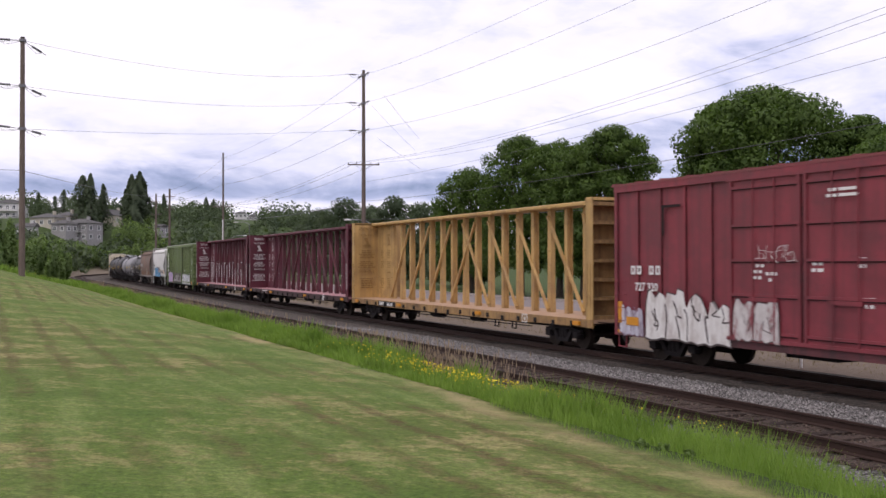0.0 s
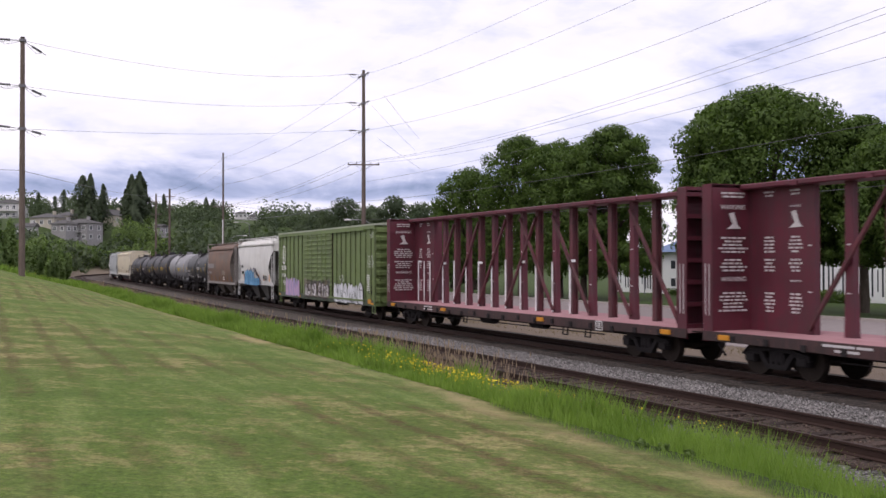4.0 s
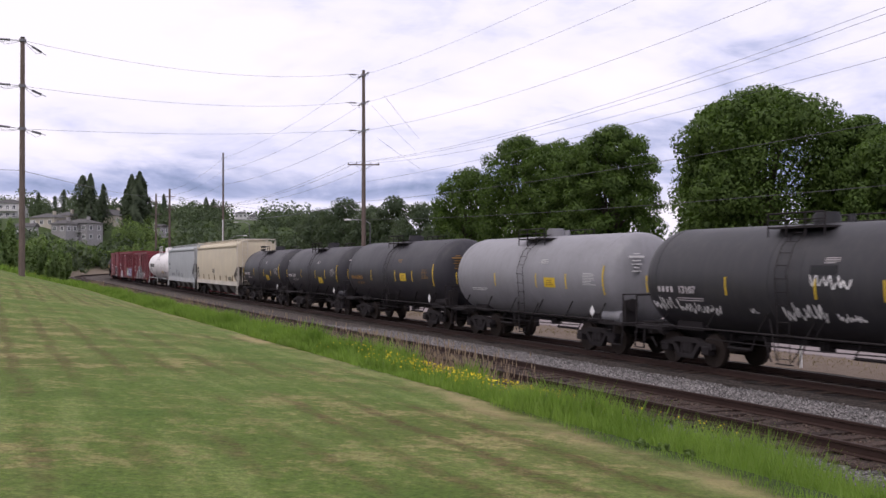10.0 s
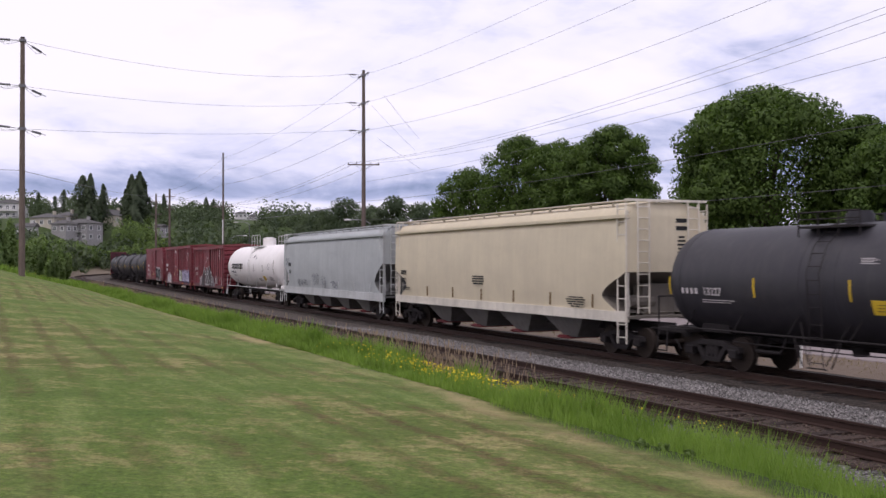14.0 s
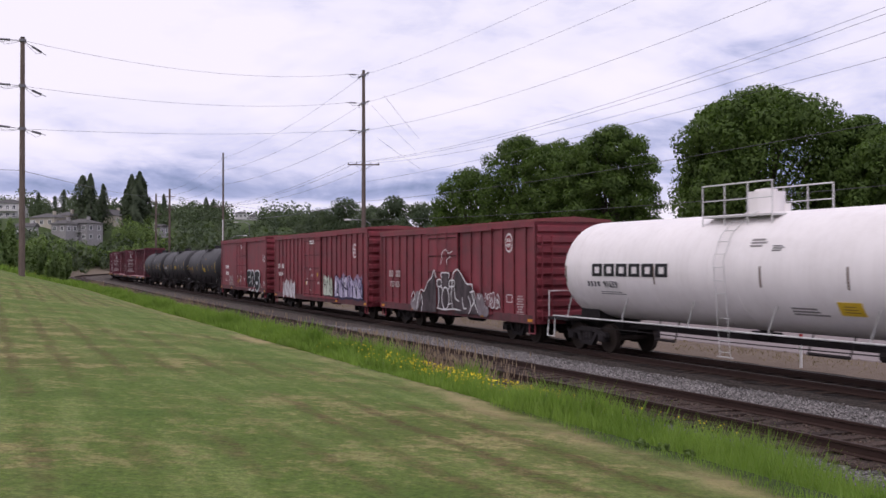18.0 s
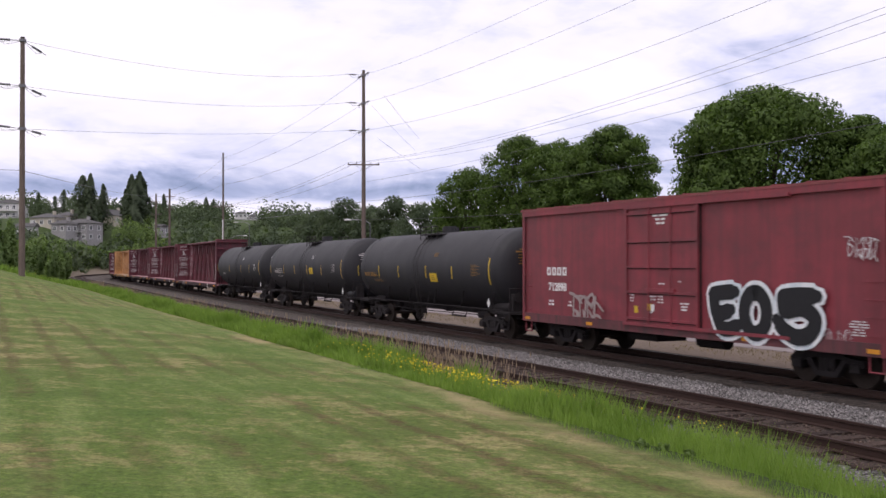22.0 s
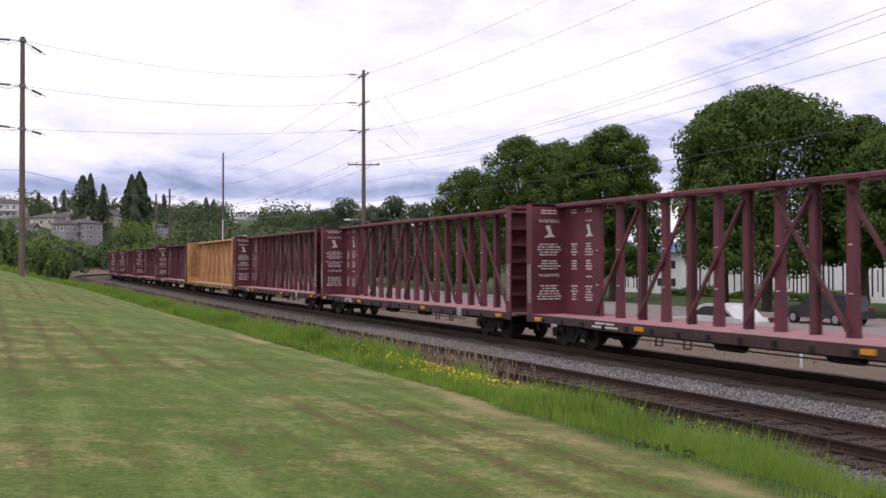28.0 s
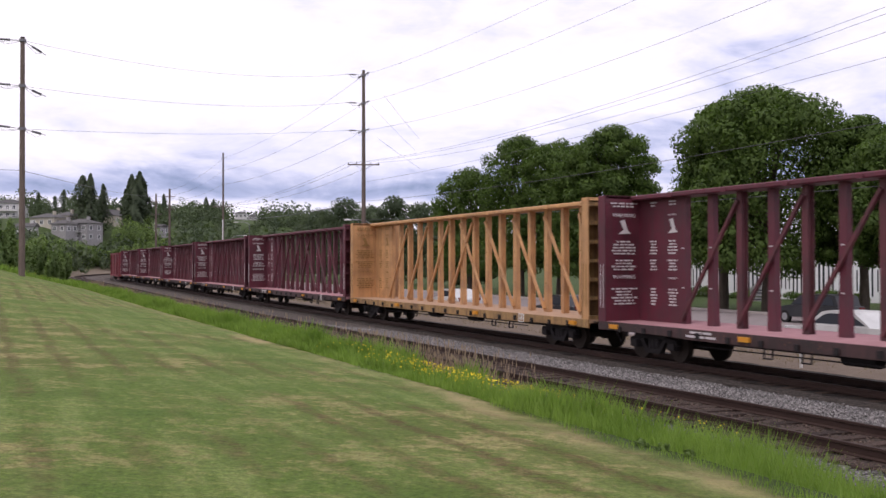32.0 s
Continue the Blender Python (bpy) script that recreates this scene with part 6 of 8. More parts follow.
    head = stalk[:, 2][:, None, :] + np.stack([np.stack([0 * h, 0 * h, -0.07 + 0 * h], 1), np.stack([0.012 + 0 * h, 0 * h, 0 * h], 1), np.stack([0 * h, 0 * h, 0.08 + 0 * h], 1), np.stack([-0.012 + 0 * h, 0 * h, 0 * h], 1)], 1)
    ob = new("dry_grass", quads("dry_grass", np.concatenate([stalk, head]), M_DRYGRASS))
    tagged(ob, "dry straw-coloured grass stalks beside the siding", "grass", kind="stuff")
    # low dry weeds between the main track and the street
    n = 12000
    s = 30 - rng.random(n) ** 1.2 * 130
    q = -4.1 - 2.7 * rng.beta(1.3, 1.2, n)
    keep = rng.random(n) < 0.5 + 0.4 * np.sin(s * 0.9 + q) * np.sin(s * 0.31)
    s, q = s[keep], q[keep]
    x, y = line_xy(s, q)
    z = ground_z(x, y, q) - 0.02
    h = rng.uniform(0.03, 0.13, len(x))
    ob = new("verge_weeds", quads("verge_weeds", blades(np.stack([x, y], 1), z, h, 0.006 + 0.0004 * np.hypot(x, y), 0.6, rng), M_VERGE))
    tagged(ob, "low dry brown weeds between the track and the street", "weeds", kind="stuff")
    # buttercups in the tall grass
    cs, cq = [], []
    for c, spread, mid, wide, k in ((8.9, 1.3, 11.4, 0.6, 520), (11.0, 0.75, 10.7, 0.45, 340), (4.6, 2.0, 11.0, 0.7, 170), (-6.0, 5.0, 11.0, 0.8, 50), (13.7, 0.6, 9.6, 0.25, 34)):
        cs.append(rng.normal(c, spread, k))
        cq.append(rng.normal(mid, wide, k))
    s, q = np.concatenate(cs), np.concatenate(cq)
    x, y = line_xy(s, q)
    x, y = np.append(x, rng.normal(-30.5, 1.2, 130)), np.append(y, rng.normal(76.5, 1.6, 130))
    q, s = across(x, y)
    z = ground_z(x, y, q) + rng.uniform(0.18, 0.45, len(x))
    p = np.stack([x, y, z], 1)
    up = np.tile((0.0, -0.4, 0.8), (len(x), 1))
    fl = np.concatenate([leaf_quads(p, up, 0.017, rng, 0.6), leaf_quads(p, up, 0.016, rng, 0.6)])
    ob = new("buttercups", quads("buttercups", fl, M_FLOWER))
    tagged(ob, "small yellow buttercups growing in the tall grass", "flowers", kind="stuff")


def make_stones():
    """Loose ballast stones where the line passes nearest: small broken lumps."""
    rng = np.random.default_rng(4)
    n = 36000
    s = 42 - rng.random(n) ** 1.3 * 60
    q = np.where(rng.random(n) < 0.85, 2.2 + 3.9 * rng.beta(1.3, 1.2, n), rng.uniform(8.3, 10.0, n))
    x, y = line_xy(s, q)
    z = np.interp(q, (-2.6, -1.9, 1.9, 2.5, 3.2, 4.0, 4.8, 5.4, 5.9, 8.8, 9.3, 10.0), (-0.4, -0.34, -0.325, -0.325, -0.27, -0.18, -0.09, -0.03, -0.01, -0.02, -0.035, -0.1)) + 0.012
    c = np.stack([x, y, z], 1)
    a = rng.normal(size=(n, 3))
    a /= np.linalg.norm(a, axis=1)[:, None]
    b = np.cross(a, rng.normal(size=(n, 3)))
    b /= np.linalg.norm(b, axis=1)[:, None]
    d = np.cross(a, b)
    k = rng.uniform(0.012, 0.032, n)[:, None]
    six = np.stack([c + a * k * 1.3, c - a * k, c + b * k, c - b * k * 0.8, c + d * k * 0.8, c - d * k], 1)
    tri = np.array([(0, 2, 4), (2, 1, 4), (1, 3, 4), (3, 0, 4), (2, 0, 5), (1, 2, 5), (3, 1, 5), (0, 3, 5)])
    me = bpy.data.meshes.new("ballast_stones")
    me.from_pydata(six.reshape(-1, 3).tolist(), [], (tri[None] + 6 * np.arange(n)[:, None, None]).reshape(-1, 3).tolist())
    me.materials.append(M_STONE)
    tagged(new("ballast_stones", me), "loose grey broken stones on the ballast", "stones", kind="stuff")
    # brown stones and dirt clods strewn over the siding's ties
    n = 15000
    s = 42 - rng.random(n) ** 1.3 * 70
    x, y = line_xy(s, rng.uniform(6.0, 8.7, n))
    c = np.stack([x, y, np.full(n, 0.045)], 1)
    k = rng.uniform(0.012, 0.03, n)[:, None]
    a, b, d = a[:n], b[:n], d[:n]
    six = np.stack([c + a * k * 1.3, c - a * k, c + b * k, c - b * k * 0.8, c + d * k * 0.8, c - d * k], 1)
    me = bpy.data.meshes.new("siding_stones")
    me.from_pydata(six.reshape(-1, 3).tolist(), [], (tri[None] + 6 * np.arange(n)[:, None, None]).reshape(-1, 3).tolist())
    me.materials.append(M_BROWN_STONE)
    tagged(new("siding_stones", me), "rust-brown stones strewn over the siding's ties", "stones", kind="stuff")


# ---------------------------------------------------------------- poles and wires


def sagging(a, b, sag, n=14):
    a, b = Vector(a), Vector(b)
    return [a.lerp(b, i / n) - Vector((0, 0, sag * 4 * (i / n) * (1 - i / n))) for i in range(n + 1)]


def wire(a, b, sag, r, label="thin dark overhead power line", name="power_line"):
    m = Mesh()
    m.pipe(sagging(a, b, sag), r, 4)
    return tagged(part(name, m, M_WIRE), label, "power line", "overhead wires")


def power_pole(x, y, height, label, phases, towards, crossarms=(), z=None, r0=0.2, r1=0.12):
    z = zg(x, y) if z is None else z
    pole = tagged(new("power_pole"), label, "utility pole", "utility poles")
    pole.location = (x, y, z)
    part("pole_shaft", Mesh().rod((0, 0, -0.3), (0, 0, height), r0, 14, r1), M_POLE, pole, smooth=True)
    part("pole_cap", Mesh().rod((0, 0, height), (0, 0, height + 0.04), r1 + 0.02, 10), M_INSUL, pole)
    for n, h in enumerate(phases):
        for tx, ty, *drops in towards:
            d = Vector((tx - x, ty - y, 0)).normalized()
            d.z = -drops[n] / 1.5 if drops else 0.0
            foot = Vector((0, 0, h))
            im = Mesh().rod(foot + d * 0.72, foot + d * 1.44, 0.05, 8)
            for k in range(7):
                c = foot + d * (0.74 + 0.1 * k)
                im.rod(c, c + d * 0.05, 0.078, 8)
            im.rod(foot, foot + d * 1.8, 0.022, 6)
            part("insulator", im, M_INSUL, pole)
            # the jumper loop below
            part("jumper", Mesh().pipe([foot + d * 1.5, foot + d * 1.05 + Vector((0, 0, -0.3)), foot + d * 0.45 + Vector((0, 0, -0.16)), foot], 0.012, 5), M_WIRE, pole)
        part("clamp", Mesh().rod((0, 0, h - 0.09), (0, 0, h + 0.09), r1 + 0.09, 10), M_INSUL, pole)
    for h, half, ang in crossarms:
        d = Vector((math.cos(ang), math.sin(ang), 0))
        arm = part("crossarm", Mesh().bar(d * -half + Vector((0, 0, h)), d * half + Vector((0, 0, h)), 0.1, 0.12), M_POLE, pole)
        br = Mesh()
        for e in (-1, 1):
            br.bar(d * (e * half * 0.55) + Vector((0, 0, h - 0.02)), (0, 0, h - 0.6), 0.04, 0.02)
            for f in (0.95, 0.45):
                c = d * (e * half * f) + Vector((0, 0, h))
                br.rod(c, c + Vector((0, 0, 0.22)), 0.045, 6)
        part("brace", br, M_WIRE, arm)
    return pole


def make_poles():
    mid, left = Vector((-7.75, 97.0, 0)), Vector((-26.3, 62.0, 0))
    right = Vector((21.0, 33.0, 0))
    third = Vector((-34.0, 153.5, 0))
    west = Vector((-80.0, 52.0, 0))
    up = lambda row, d: 2.79 + (465 - row) * d / 1757
    mid_h = [up(v, 97) for v in (132, 182, 231)]
    left_h = [up(v, 62) for v in (69, 150, 226)]
    third_h = [up(v, 153.5) for v in (279, 301, 325)]
    zm, zl, zt = zg(mid.x, mid.y), zg(left.x, left.y), zg(third.x, third.y)
    power_pole(mid.x, mid.y, up(124, 97) - zm, "tall brown timber power pole behind the railway", [h - zm for h in mid_h], [right[:2], (mid.x - 2.0, mid.y - 0.7), third[:2]],
               [(up(291, 97) - zm, 1.55, radians(5))], zm, 0.24, r1=0.15)
    power_pole(left.x, left.y, up(64, 62) - zl, "tall grey-brown timber power pole standing on the lawn", [h - zl for h in left_h], [(*mid[:2], 0.5, 0.33, 0.16), (*west[:2], -0.05, -0.12, -0.18)], (), zl, 0.2, r1=0.13)
    tall = power_pole(third.x, third.y, up(270, 153.5) - zt, "slim timber power pole farther along the line", [h - zt for h in third_h], [], [(up(365, 153.5) - zt, 1.6, radians(5))], zt, 0.2, r1=0.12)
    part("pole_wrap", Mesh().box(-0.07, 0.06, -0.24, -0.17, up(430, 153.5) - zt, up(388, 153.5) - zt), M_WHITE, tall, "white cable guard strip on the pole")
    for px, d, top in ((276, 230, 342), (300, 215, 333)):
        x = at_bearing(px, d)
        z = zg(x, d)
        power_pole(x, d, up(top, d) - z, "distant timber utility pole below the hillside", [], [], [(up(top + 14, d) - z, 1.2, 0.2), (up(top + 36, d) - z, 1.2, 0.2)], z, 0.28, r1=0.2)
    for hm, hl, sag, pull in zip(mid_h, left_h, (1.0, 0.75, 0.35), (1.25, 0.95, 1.2)):
        wire((left.x, left.y, hl), (mid.x - 1.46, mid.y - 0.5, hm), sag, 0.010)
        wire((left.x, left.y, hl), (west.x, west.y, hl - 0.4), 1.2, 0.010)
        wire((mid.x, mid.y, hm), (right.x, right.y, hm), pull, 0.010)
    for hm, ht in zip(mid_h, third_h):
        wire((mid.x, mid.y, hm), (third.x, third.y, ht), 0.9, 0.016)
    fourth = Vector((at_bearing(300, 215), 215.0, 0))
    for ht, v in zip(third_h, (335, 345, 352)):
        wire((third.x, third.y, ht), (fourth.x, 215.0, up(v, 215)), 0.8, 0.016)
    arm = up(291, 97)
    for dx, zz in ((-1.45, 0.2), (-0.7, 0.2), (1.45, 0.2)):
        wire((mid.x + dx, mid.y, arm + zz), (right.x + dx, right.y, arm + zz + 0.5), 1.3, 0.009)
        wire((mid.x + dx, mid.y, arm + zz), (third.x + dx, third.y, up(365, 153.5) + 0.2), 0.9, 0.015)
    wire((mid.x, mid.y, up(322, 97)), (right.x, right.y, 11.3), 0.5, 0.009)
    wire((mid.x, mid.y, up(356, 97)), (right.x, right.y, 8.6), 0.5, 0.014, "thick dark communication cable on poles")
    wire((mid.x, mid.y, up(388, 97)), (right.x, right.y, 5.9), 0.4, 0.012, "thick dark communication cable on poles")
    wire((mid.x, mid.y, up(356, 97)), (third.x, third.y, up(388, 153.5)), 0.5, 0.03, "thick dark communication cable on poles")
    # a service line dropping away from the phase wires
    for a, b in (((680, 168, 86), (742, 245, 104)), ((658, 186, 86), (735, 266, 104)), ((669, 244, 86), (745, 299, 104))):
        wire((at_bearing(a[0], a[2]), a[2], up(a[1], a[2])), (at_bearing(b[0], b[2]), b[2], up(b[1], b[2])), 0.05, 0.014)
    # low line from the brush across to the far poles
    wire((at_bearing(-30, 62), 62, up(297, 62)), (at_bearing(38, 62), 62, up(300, 62)), 0.0, 0.014)
    wire((at_bearing(38, 62), 62, up(300, 62)), (at_bearing(276, 230), 230, up(346, 230)), 0.5, 0.016)
    wire((at_bearing(276, 230), 230, up(346, 230)), (at_bearing(640, 400), 400, up(380, 400)), 1.0, 0.03)
    # street lamps behind the train
    for px, d, top, arm_px in ((441, 200, 392, -1), (409, 190, 416, 1), (655, 120, 388, -1)):
        x = at_bearing(px, d)
        z = zg(x, d)
        lamp = tagged(new("street_lamp"), "grey metal street lamp with a curved arm", "street lamp", "street lamps")
        lamp.location = (x, d, z)
        h = up(top, d) - z
        part("lamp_post", Mesh().rod((0, 0, 0), (0, 0, h - 0.5), 0.1, 8, 0.06), M_WIRE, lamp)
        part("lamp_arm", Mesh().pipe([(0, 0, h - 0.5), (arm_px * 0.6, 0, h - 0.15), (arm_px * 1.6, 0, h), (arm_px * 2.4, 0, h - 0.03)], 0.045, 6), M_RAILING, lamp)
        part("lamp_head", Mesh().box(*sorted((arm_px * 2.3, arm_px * 3.1)), -0.15, 0.15, h - 0.12, h + 0.04, 0.04), M_WHITE, lamp)

# ---------------------------------------------------------------- houses and street


M_STONE = pieces("broken_stone", (0.25, 0.233, 0.225), 0.9, 0.85, 20.0, 0.3)
M_BROWN_STONE = pieces("rusty_stone", (0.12, 0.088, 0.072), 0.9, 0.6, 20.0, 0.3)
M_ROOF = pieces("grey_shingle", (0.13, 0.125, 0.125), 0.9, 0.15, 3.0, 0.4)
M_SIDING_GREY = pieces("grey_siding", (0.36, 0.345, 0.345), 0.75, 0.08, 2.0, 0.2, (1, 1, 9))
M_SIDING_WHITE = pieces("white_siding", (0.66, 0.65, 0.64), 0.7, 0.08, 2.0, 0.2, (1, 1, 9))
M_WHITE_WALL = plain("bright_white_plaster", (0.88, 0.88, 0.89), 0.7, 0, 0.06)
M_SIDING_CREAM = pieces("cream_siding", (0.55, 0.50, 0.42), 0.7, 0.08, 2.0, 0.2, (1, 1, 9))
M_GLASS = plain("window_glass", (0.045, 0.05, 0.06), 0.08, 0, 0.1)
M_TRIM = plain("white_trim", (0.72, 0.71, 0.70), 0.6, 0, 0.08)


def house(x, y, z, w, d, h, roof, turn, mat, label, storeys=2, balcony=False, hip=False, cols=4):
    hs = tagged(new("house"), label, "house", "houses on the hill")
    hs.matrix_basis = pose(x, y, z, 0, 0, turn)
    part("wall", Mesh().box(-w / 2, w / 2, -d / 2, d / 2, -2.0, h), mat, hs)
    e = 0.5
    if hip:
        k = d / 2
        rm = Mesh().add([(-w / 2 - e, -d / 2 - e, h), (w / 2 + e, -d / 2 - e, h), (w / 2 + e, d / 2 + e, h), (-w / 2 - e, d / 2 + e, h), (-w / 2 + k, 0, h + roof), (w / 2 - k, 0, h + roof)],
                        [(0, 1, 5, 4), (1, 2, 5), (2, 3, 4, 5), (3, 0, 4), (0, 3, 2, 1)])
    else:
        rm = Mesh().prism([(-d / 2 - e, h), (d / 2 + e, h), (0, h + roof)], -w / 2 - e, w / 2 + e)
    rf = part("roof", rm, M_ROOF, hs)
    part("chimney", Mesh().box(w * 0.2, w * 0.2 + 0.8, -0.4, 0.4, h, h + roof + 0.7), mat, rf)
    pane = Mesh().box(-0.5, 0.5, -0.03, 0.03, -0.6, 0.6).data("pane", M_GLASS)
    frame_me = Mesh().box(-0.66, 0.66, -0.05, 0.05, 0.6, 0.74).box(-0.66, 0.66, -0.05, 0.05, -0.74, -0.6).box(-0.66, -0.5, -0.05, 0.05, -0.6, 0.6).box(0.5, 0.66, -0.05, 0.05, -0.6, 0.6).box(-0.04, 0.04, -0.05, 0.05, -0.6, 0.6).data("window", M_TRIM)
    for s in range(storeys):
        zz = h - 1.5 - s * 2.8
        for i in range(cols):
            xx = -w / 2 + w * (i + 0.5) / cols
            wn = part("window", frame_me, None, hs, at=pose(xx, -d / 2 - 0.05, zz))
            part("pane", pane, None, wn)
        for i in range(2):
            wn = part("window", frame_me, None, hs, at=pose(w / 2 + 0.05, -d / 4 + i * d / 2, zz, 0, 0, 90))
            part("pane", pane, None, wn)
    if balcony:
        for s in range(storeys):
            zb = h - 2.8 - s * 2.8
            b = Mesh().box(-w * 0.3, w * 0.3, -d / 2 - 1.8, -d / 2, zb - 0.15, zb)
            for i in range(11):
                xx = -w * 0.3 + i * w * 0.06
                b.box(xx - 0.04, xx + 0.04, -d / 2 - 1.8, -d / 2 - 1.72, zb, zb + 1.0)
            b.box(-w * 0.3, w * 0.3, -d / 2 - 1.82, -d / 2 - 1.7, zb + 0.95, zb + 1.05)
            part("balcony", b, M_TRIM, hs)
    return hs


def make_houses():
    def place(px, row):
        d = np.arange(215.0, 620.0, 2.0)
        x = at_bearing(px, d)
        z = ground_z(x, d)
        k = int(np.argmin(abs(465 - (z - 2.79) * 1757 / d - row)))
        return float(x[k]), float(d[k]), float(z[k])
    for px, row, w, dd, h, rf, turn, mat, label, st, balc, hip, cols in (
            (146, 423, 10.2, 7.0, 5.2, 1.5, -24, M_SIDING_GREY, "grey two-storey house with white trim and balconies on the slope", 2, True, True, 4),
            (114, 418, 6.0, 5.0, 4.2, 1.4, -24, M_SIDING_GREY, "grey wing of a hillside house with a hipped roof", 1, False, True, 2),
            (86, 398, 9.0, 7.0, 2.6, 1.5, -15, M_SIDING_CREAM, "low beige house with a shallow shingle roof", 1, False, True, 3),
            (203, 396, 6.6, 5.5, 3.0, 2.3, 65, M_SIDING_CREAM, "cream gabled house among trees on the hill", 1, False, False, 2),
            (18, 384, 11.0, 8.0, 5.2, 1.5, 10, M_SIDING_WHITE, "large white hillside house with a grey roof", 2, True, True, 5),
            (48, 416, 5.0, 5.0, 2.6, 1.2, 5, M_SIDING_WHITE, "white garage partly hidden by the thicket", 1, False, False, 2),
            (105, 374, 8.0, 6.0, 2.6, 1.4, 0, M_SIDING_GREY, "low grey house high on the slope", 1, False, True, 3),
            (262, 410, 13.0, 6.0, 2.0, 0.9, -14, M_SIDING_GREY, "long low grey house with a dark roof", 1, False, False, 4),
            (228, 402, 6.0, 5.0, 2.0, 0.8, -10, M_SIDING_WHITE, "low white house with a flat roof", 1, False, False, 3),
            (426, 388, 7.0, 6.0, 3.6, 1.2, 12, M_SIDING_WHITE, "small white house high among the trees", 2, False, True, 3),
            (447, 388, 5.0, 5.0, 2.6, 1.1, 12, M_SIDING_GREY, "small pale house high among the trees", 1, False, True, 2),
            (58, 392, 8.0, 6.0, 4.0, 1.4, -8, M_SIDING_WHITE, "pale two-storey house on the slope with a grey roof", 2, False, True, 4),
            (120, 398, 7.0, 6.0, 3.0, 1.5, -20, M_SIDING_CREAM, "beige hillside house behind a grey neighbour", 1, False, True, 3)):
        x, y, z = place(px, row)
        house(x, y, z, w, dd, h, rf, turn, mat, label, st, balc, hip, cols)


def make_street():
    # a long white building behind the street trees, with tall window bays
    x, y, t = on_line(-38.0, -44.0)
    b = tagged(new("building"), "long white building with tall window bays behind the street", "building")
    b.matrix_basis = pose(float(x), float(y), -0.45, 0, 0, math.degrees(float(t)))
    part("wall", Mesh().box(-30, 34, 0, 12, -0.3, 3.7), M_WHITE_WALL, b)
    part("roof", Mesh().box(-30.5, 34.5, -0.15, 12.4, 3.7, 3.9), M_ROOF, b)
    rng = random.Random(61)
    panes = [Mesh().box(-w, w, -0.03, 0.02, lo, hi).data("window", M_GLASS) for w, lo, hi in ((0.075, 0.5, 3.2), (0.05, 0.9, 2.6), (0.1, 0.4, 3.3))]
    for i in range(122):
        if rng.random() < 0.16:
            continue
        part("window", panes[rng.choice((0, 0, 1, 2))], None, b, at=pose(-29 + i * 0.505 + rng.uniform(-0.1, 0.1), 0, 0))
    wing = part("raised_wing", Mesh().box(-22.3, -17.3, -0.25, 8, -0.2, 4.3), M_WHITE_WALL, b, "taller white wing with small windows")
    part("wing_roof", Mesh().prism([(-0.7, 4.3), (8.4, 4.3), (3.8, 5.6)], -22.8, -16.8), plain("blue_grey_roof", (0.13, 0.19, 0.32), 0.7), wing)
    for xx in (-21.0, -18.7):
        for zz in (1.2, 3.0):
            part("window", Mesh().box(xx - 0.35, xx + 0.35, -0.29, -0.24, zz - 0.4, zz + 0.4), M_GLASS, wing)
    # a blue sign on a post, and clipped bushes along the wall
    at = b.matrix_basis @ pose(-18.4, -4.0, 0)
    bs = tagged(new("street_sign"), "small blue sign on a grey post before the white building", "sign")
    bs.matrix_basis = at
    part("post", Mesh().rod((0, 0, -0.2), (0, 0, 3.2), 0.06, 8), M_INSUL, bs)
    part("board", Mesh().box(-0.55, 0.55, -0.12, -0.06, 2.1, 3.2), plain("blue_sign_paint", (0.02, 0.07, 0.38), 0.5), bs)
    part("text_bar", Mesh().box(-0.35, 0.35, -0.128, -0.12, 2.5, 2.62), M_WHITE, bs)
    for i, xx in enumerate((-15.0, -11.2, -6.5, -3.4, 1.0, 3.6, 6.4)):
        p = (b.matrix_basis @ pose(xx, -1.9, 0)).translation
        bush("shrub", p.x, p.y, zg(p.x, p.y), 1.5 + 0.3 * (i % 3), 0.75 + 0.25 * (i % 2), "low dark green clipped shrub along the white building", 640 + i, 1500, 0.09, M_LEAF)
    x, y, t = on_line(-30.5, -31.5)
    sg = tagged(new("sign_board"), "white gabled sign board on posts on the grass", "sign")
    sg.matrix_basis = pose(float(x), float(y), -0.45, 0, 0, math.degrees(float(t)) + 40)
    part("board", Mesh().slab([(-0.55, 0.75), (0.55, 0.75), (0.55, 1.35), (0.0, 1.75), (-0.55, 1.35)], -0.04, 0.04), M_WHITE, sg)
    part("lower_board", Mesh().box(-0.55, 0.55, -0.04, 0.04, 0.4, 0.68), M_WHITE, sg)
    for zz, ww in ((1.2, 0.35), (1.0, 0.42), (0.53, 0.45)):
        part("text_bar", Mesh().box(-ww, ww, -0.052, -0.04, zz - 0.05, zz + 0.05), M_INSUL, sg)
    for xx in (-0.48, 0.48):
        part("post", Mesh().box(xx - 0.05, xx + 0.05, 0.042, 0.12, -0.2, 1.3), M_POLE, sg)
    # marker posts and a low pipe fence beside the track
    for s, q in ((2.2, -3.9), (-36.0, -3.8)):
        x, y, t = on_line(s, q)
        p = tagged(new("marker_post"), "short white marker post beside the main track", "post", "marker posts")
        p.location = (float(x), float(y), -0.58)
        part("post", Mesh().rod((0, 0, -0.1), (0, 0, 0.84), 0.05, 8), M_WHITE, p)
        part("cap", Mesh().rod((0, 0, 0.84), (0, 0, 1.12), 0.055, 8), plain("red_post_paint", (0.35, 0.03, 0.03), 0.6), p, "red painted top")


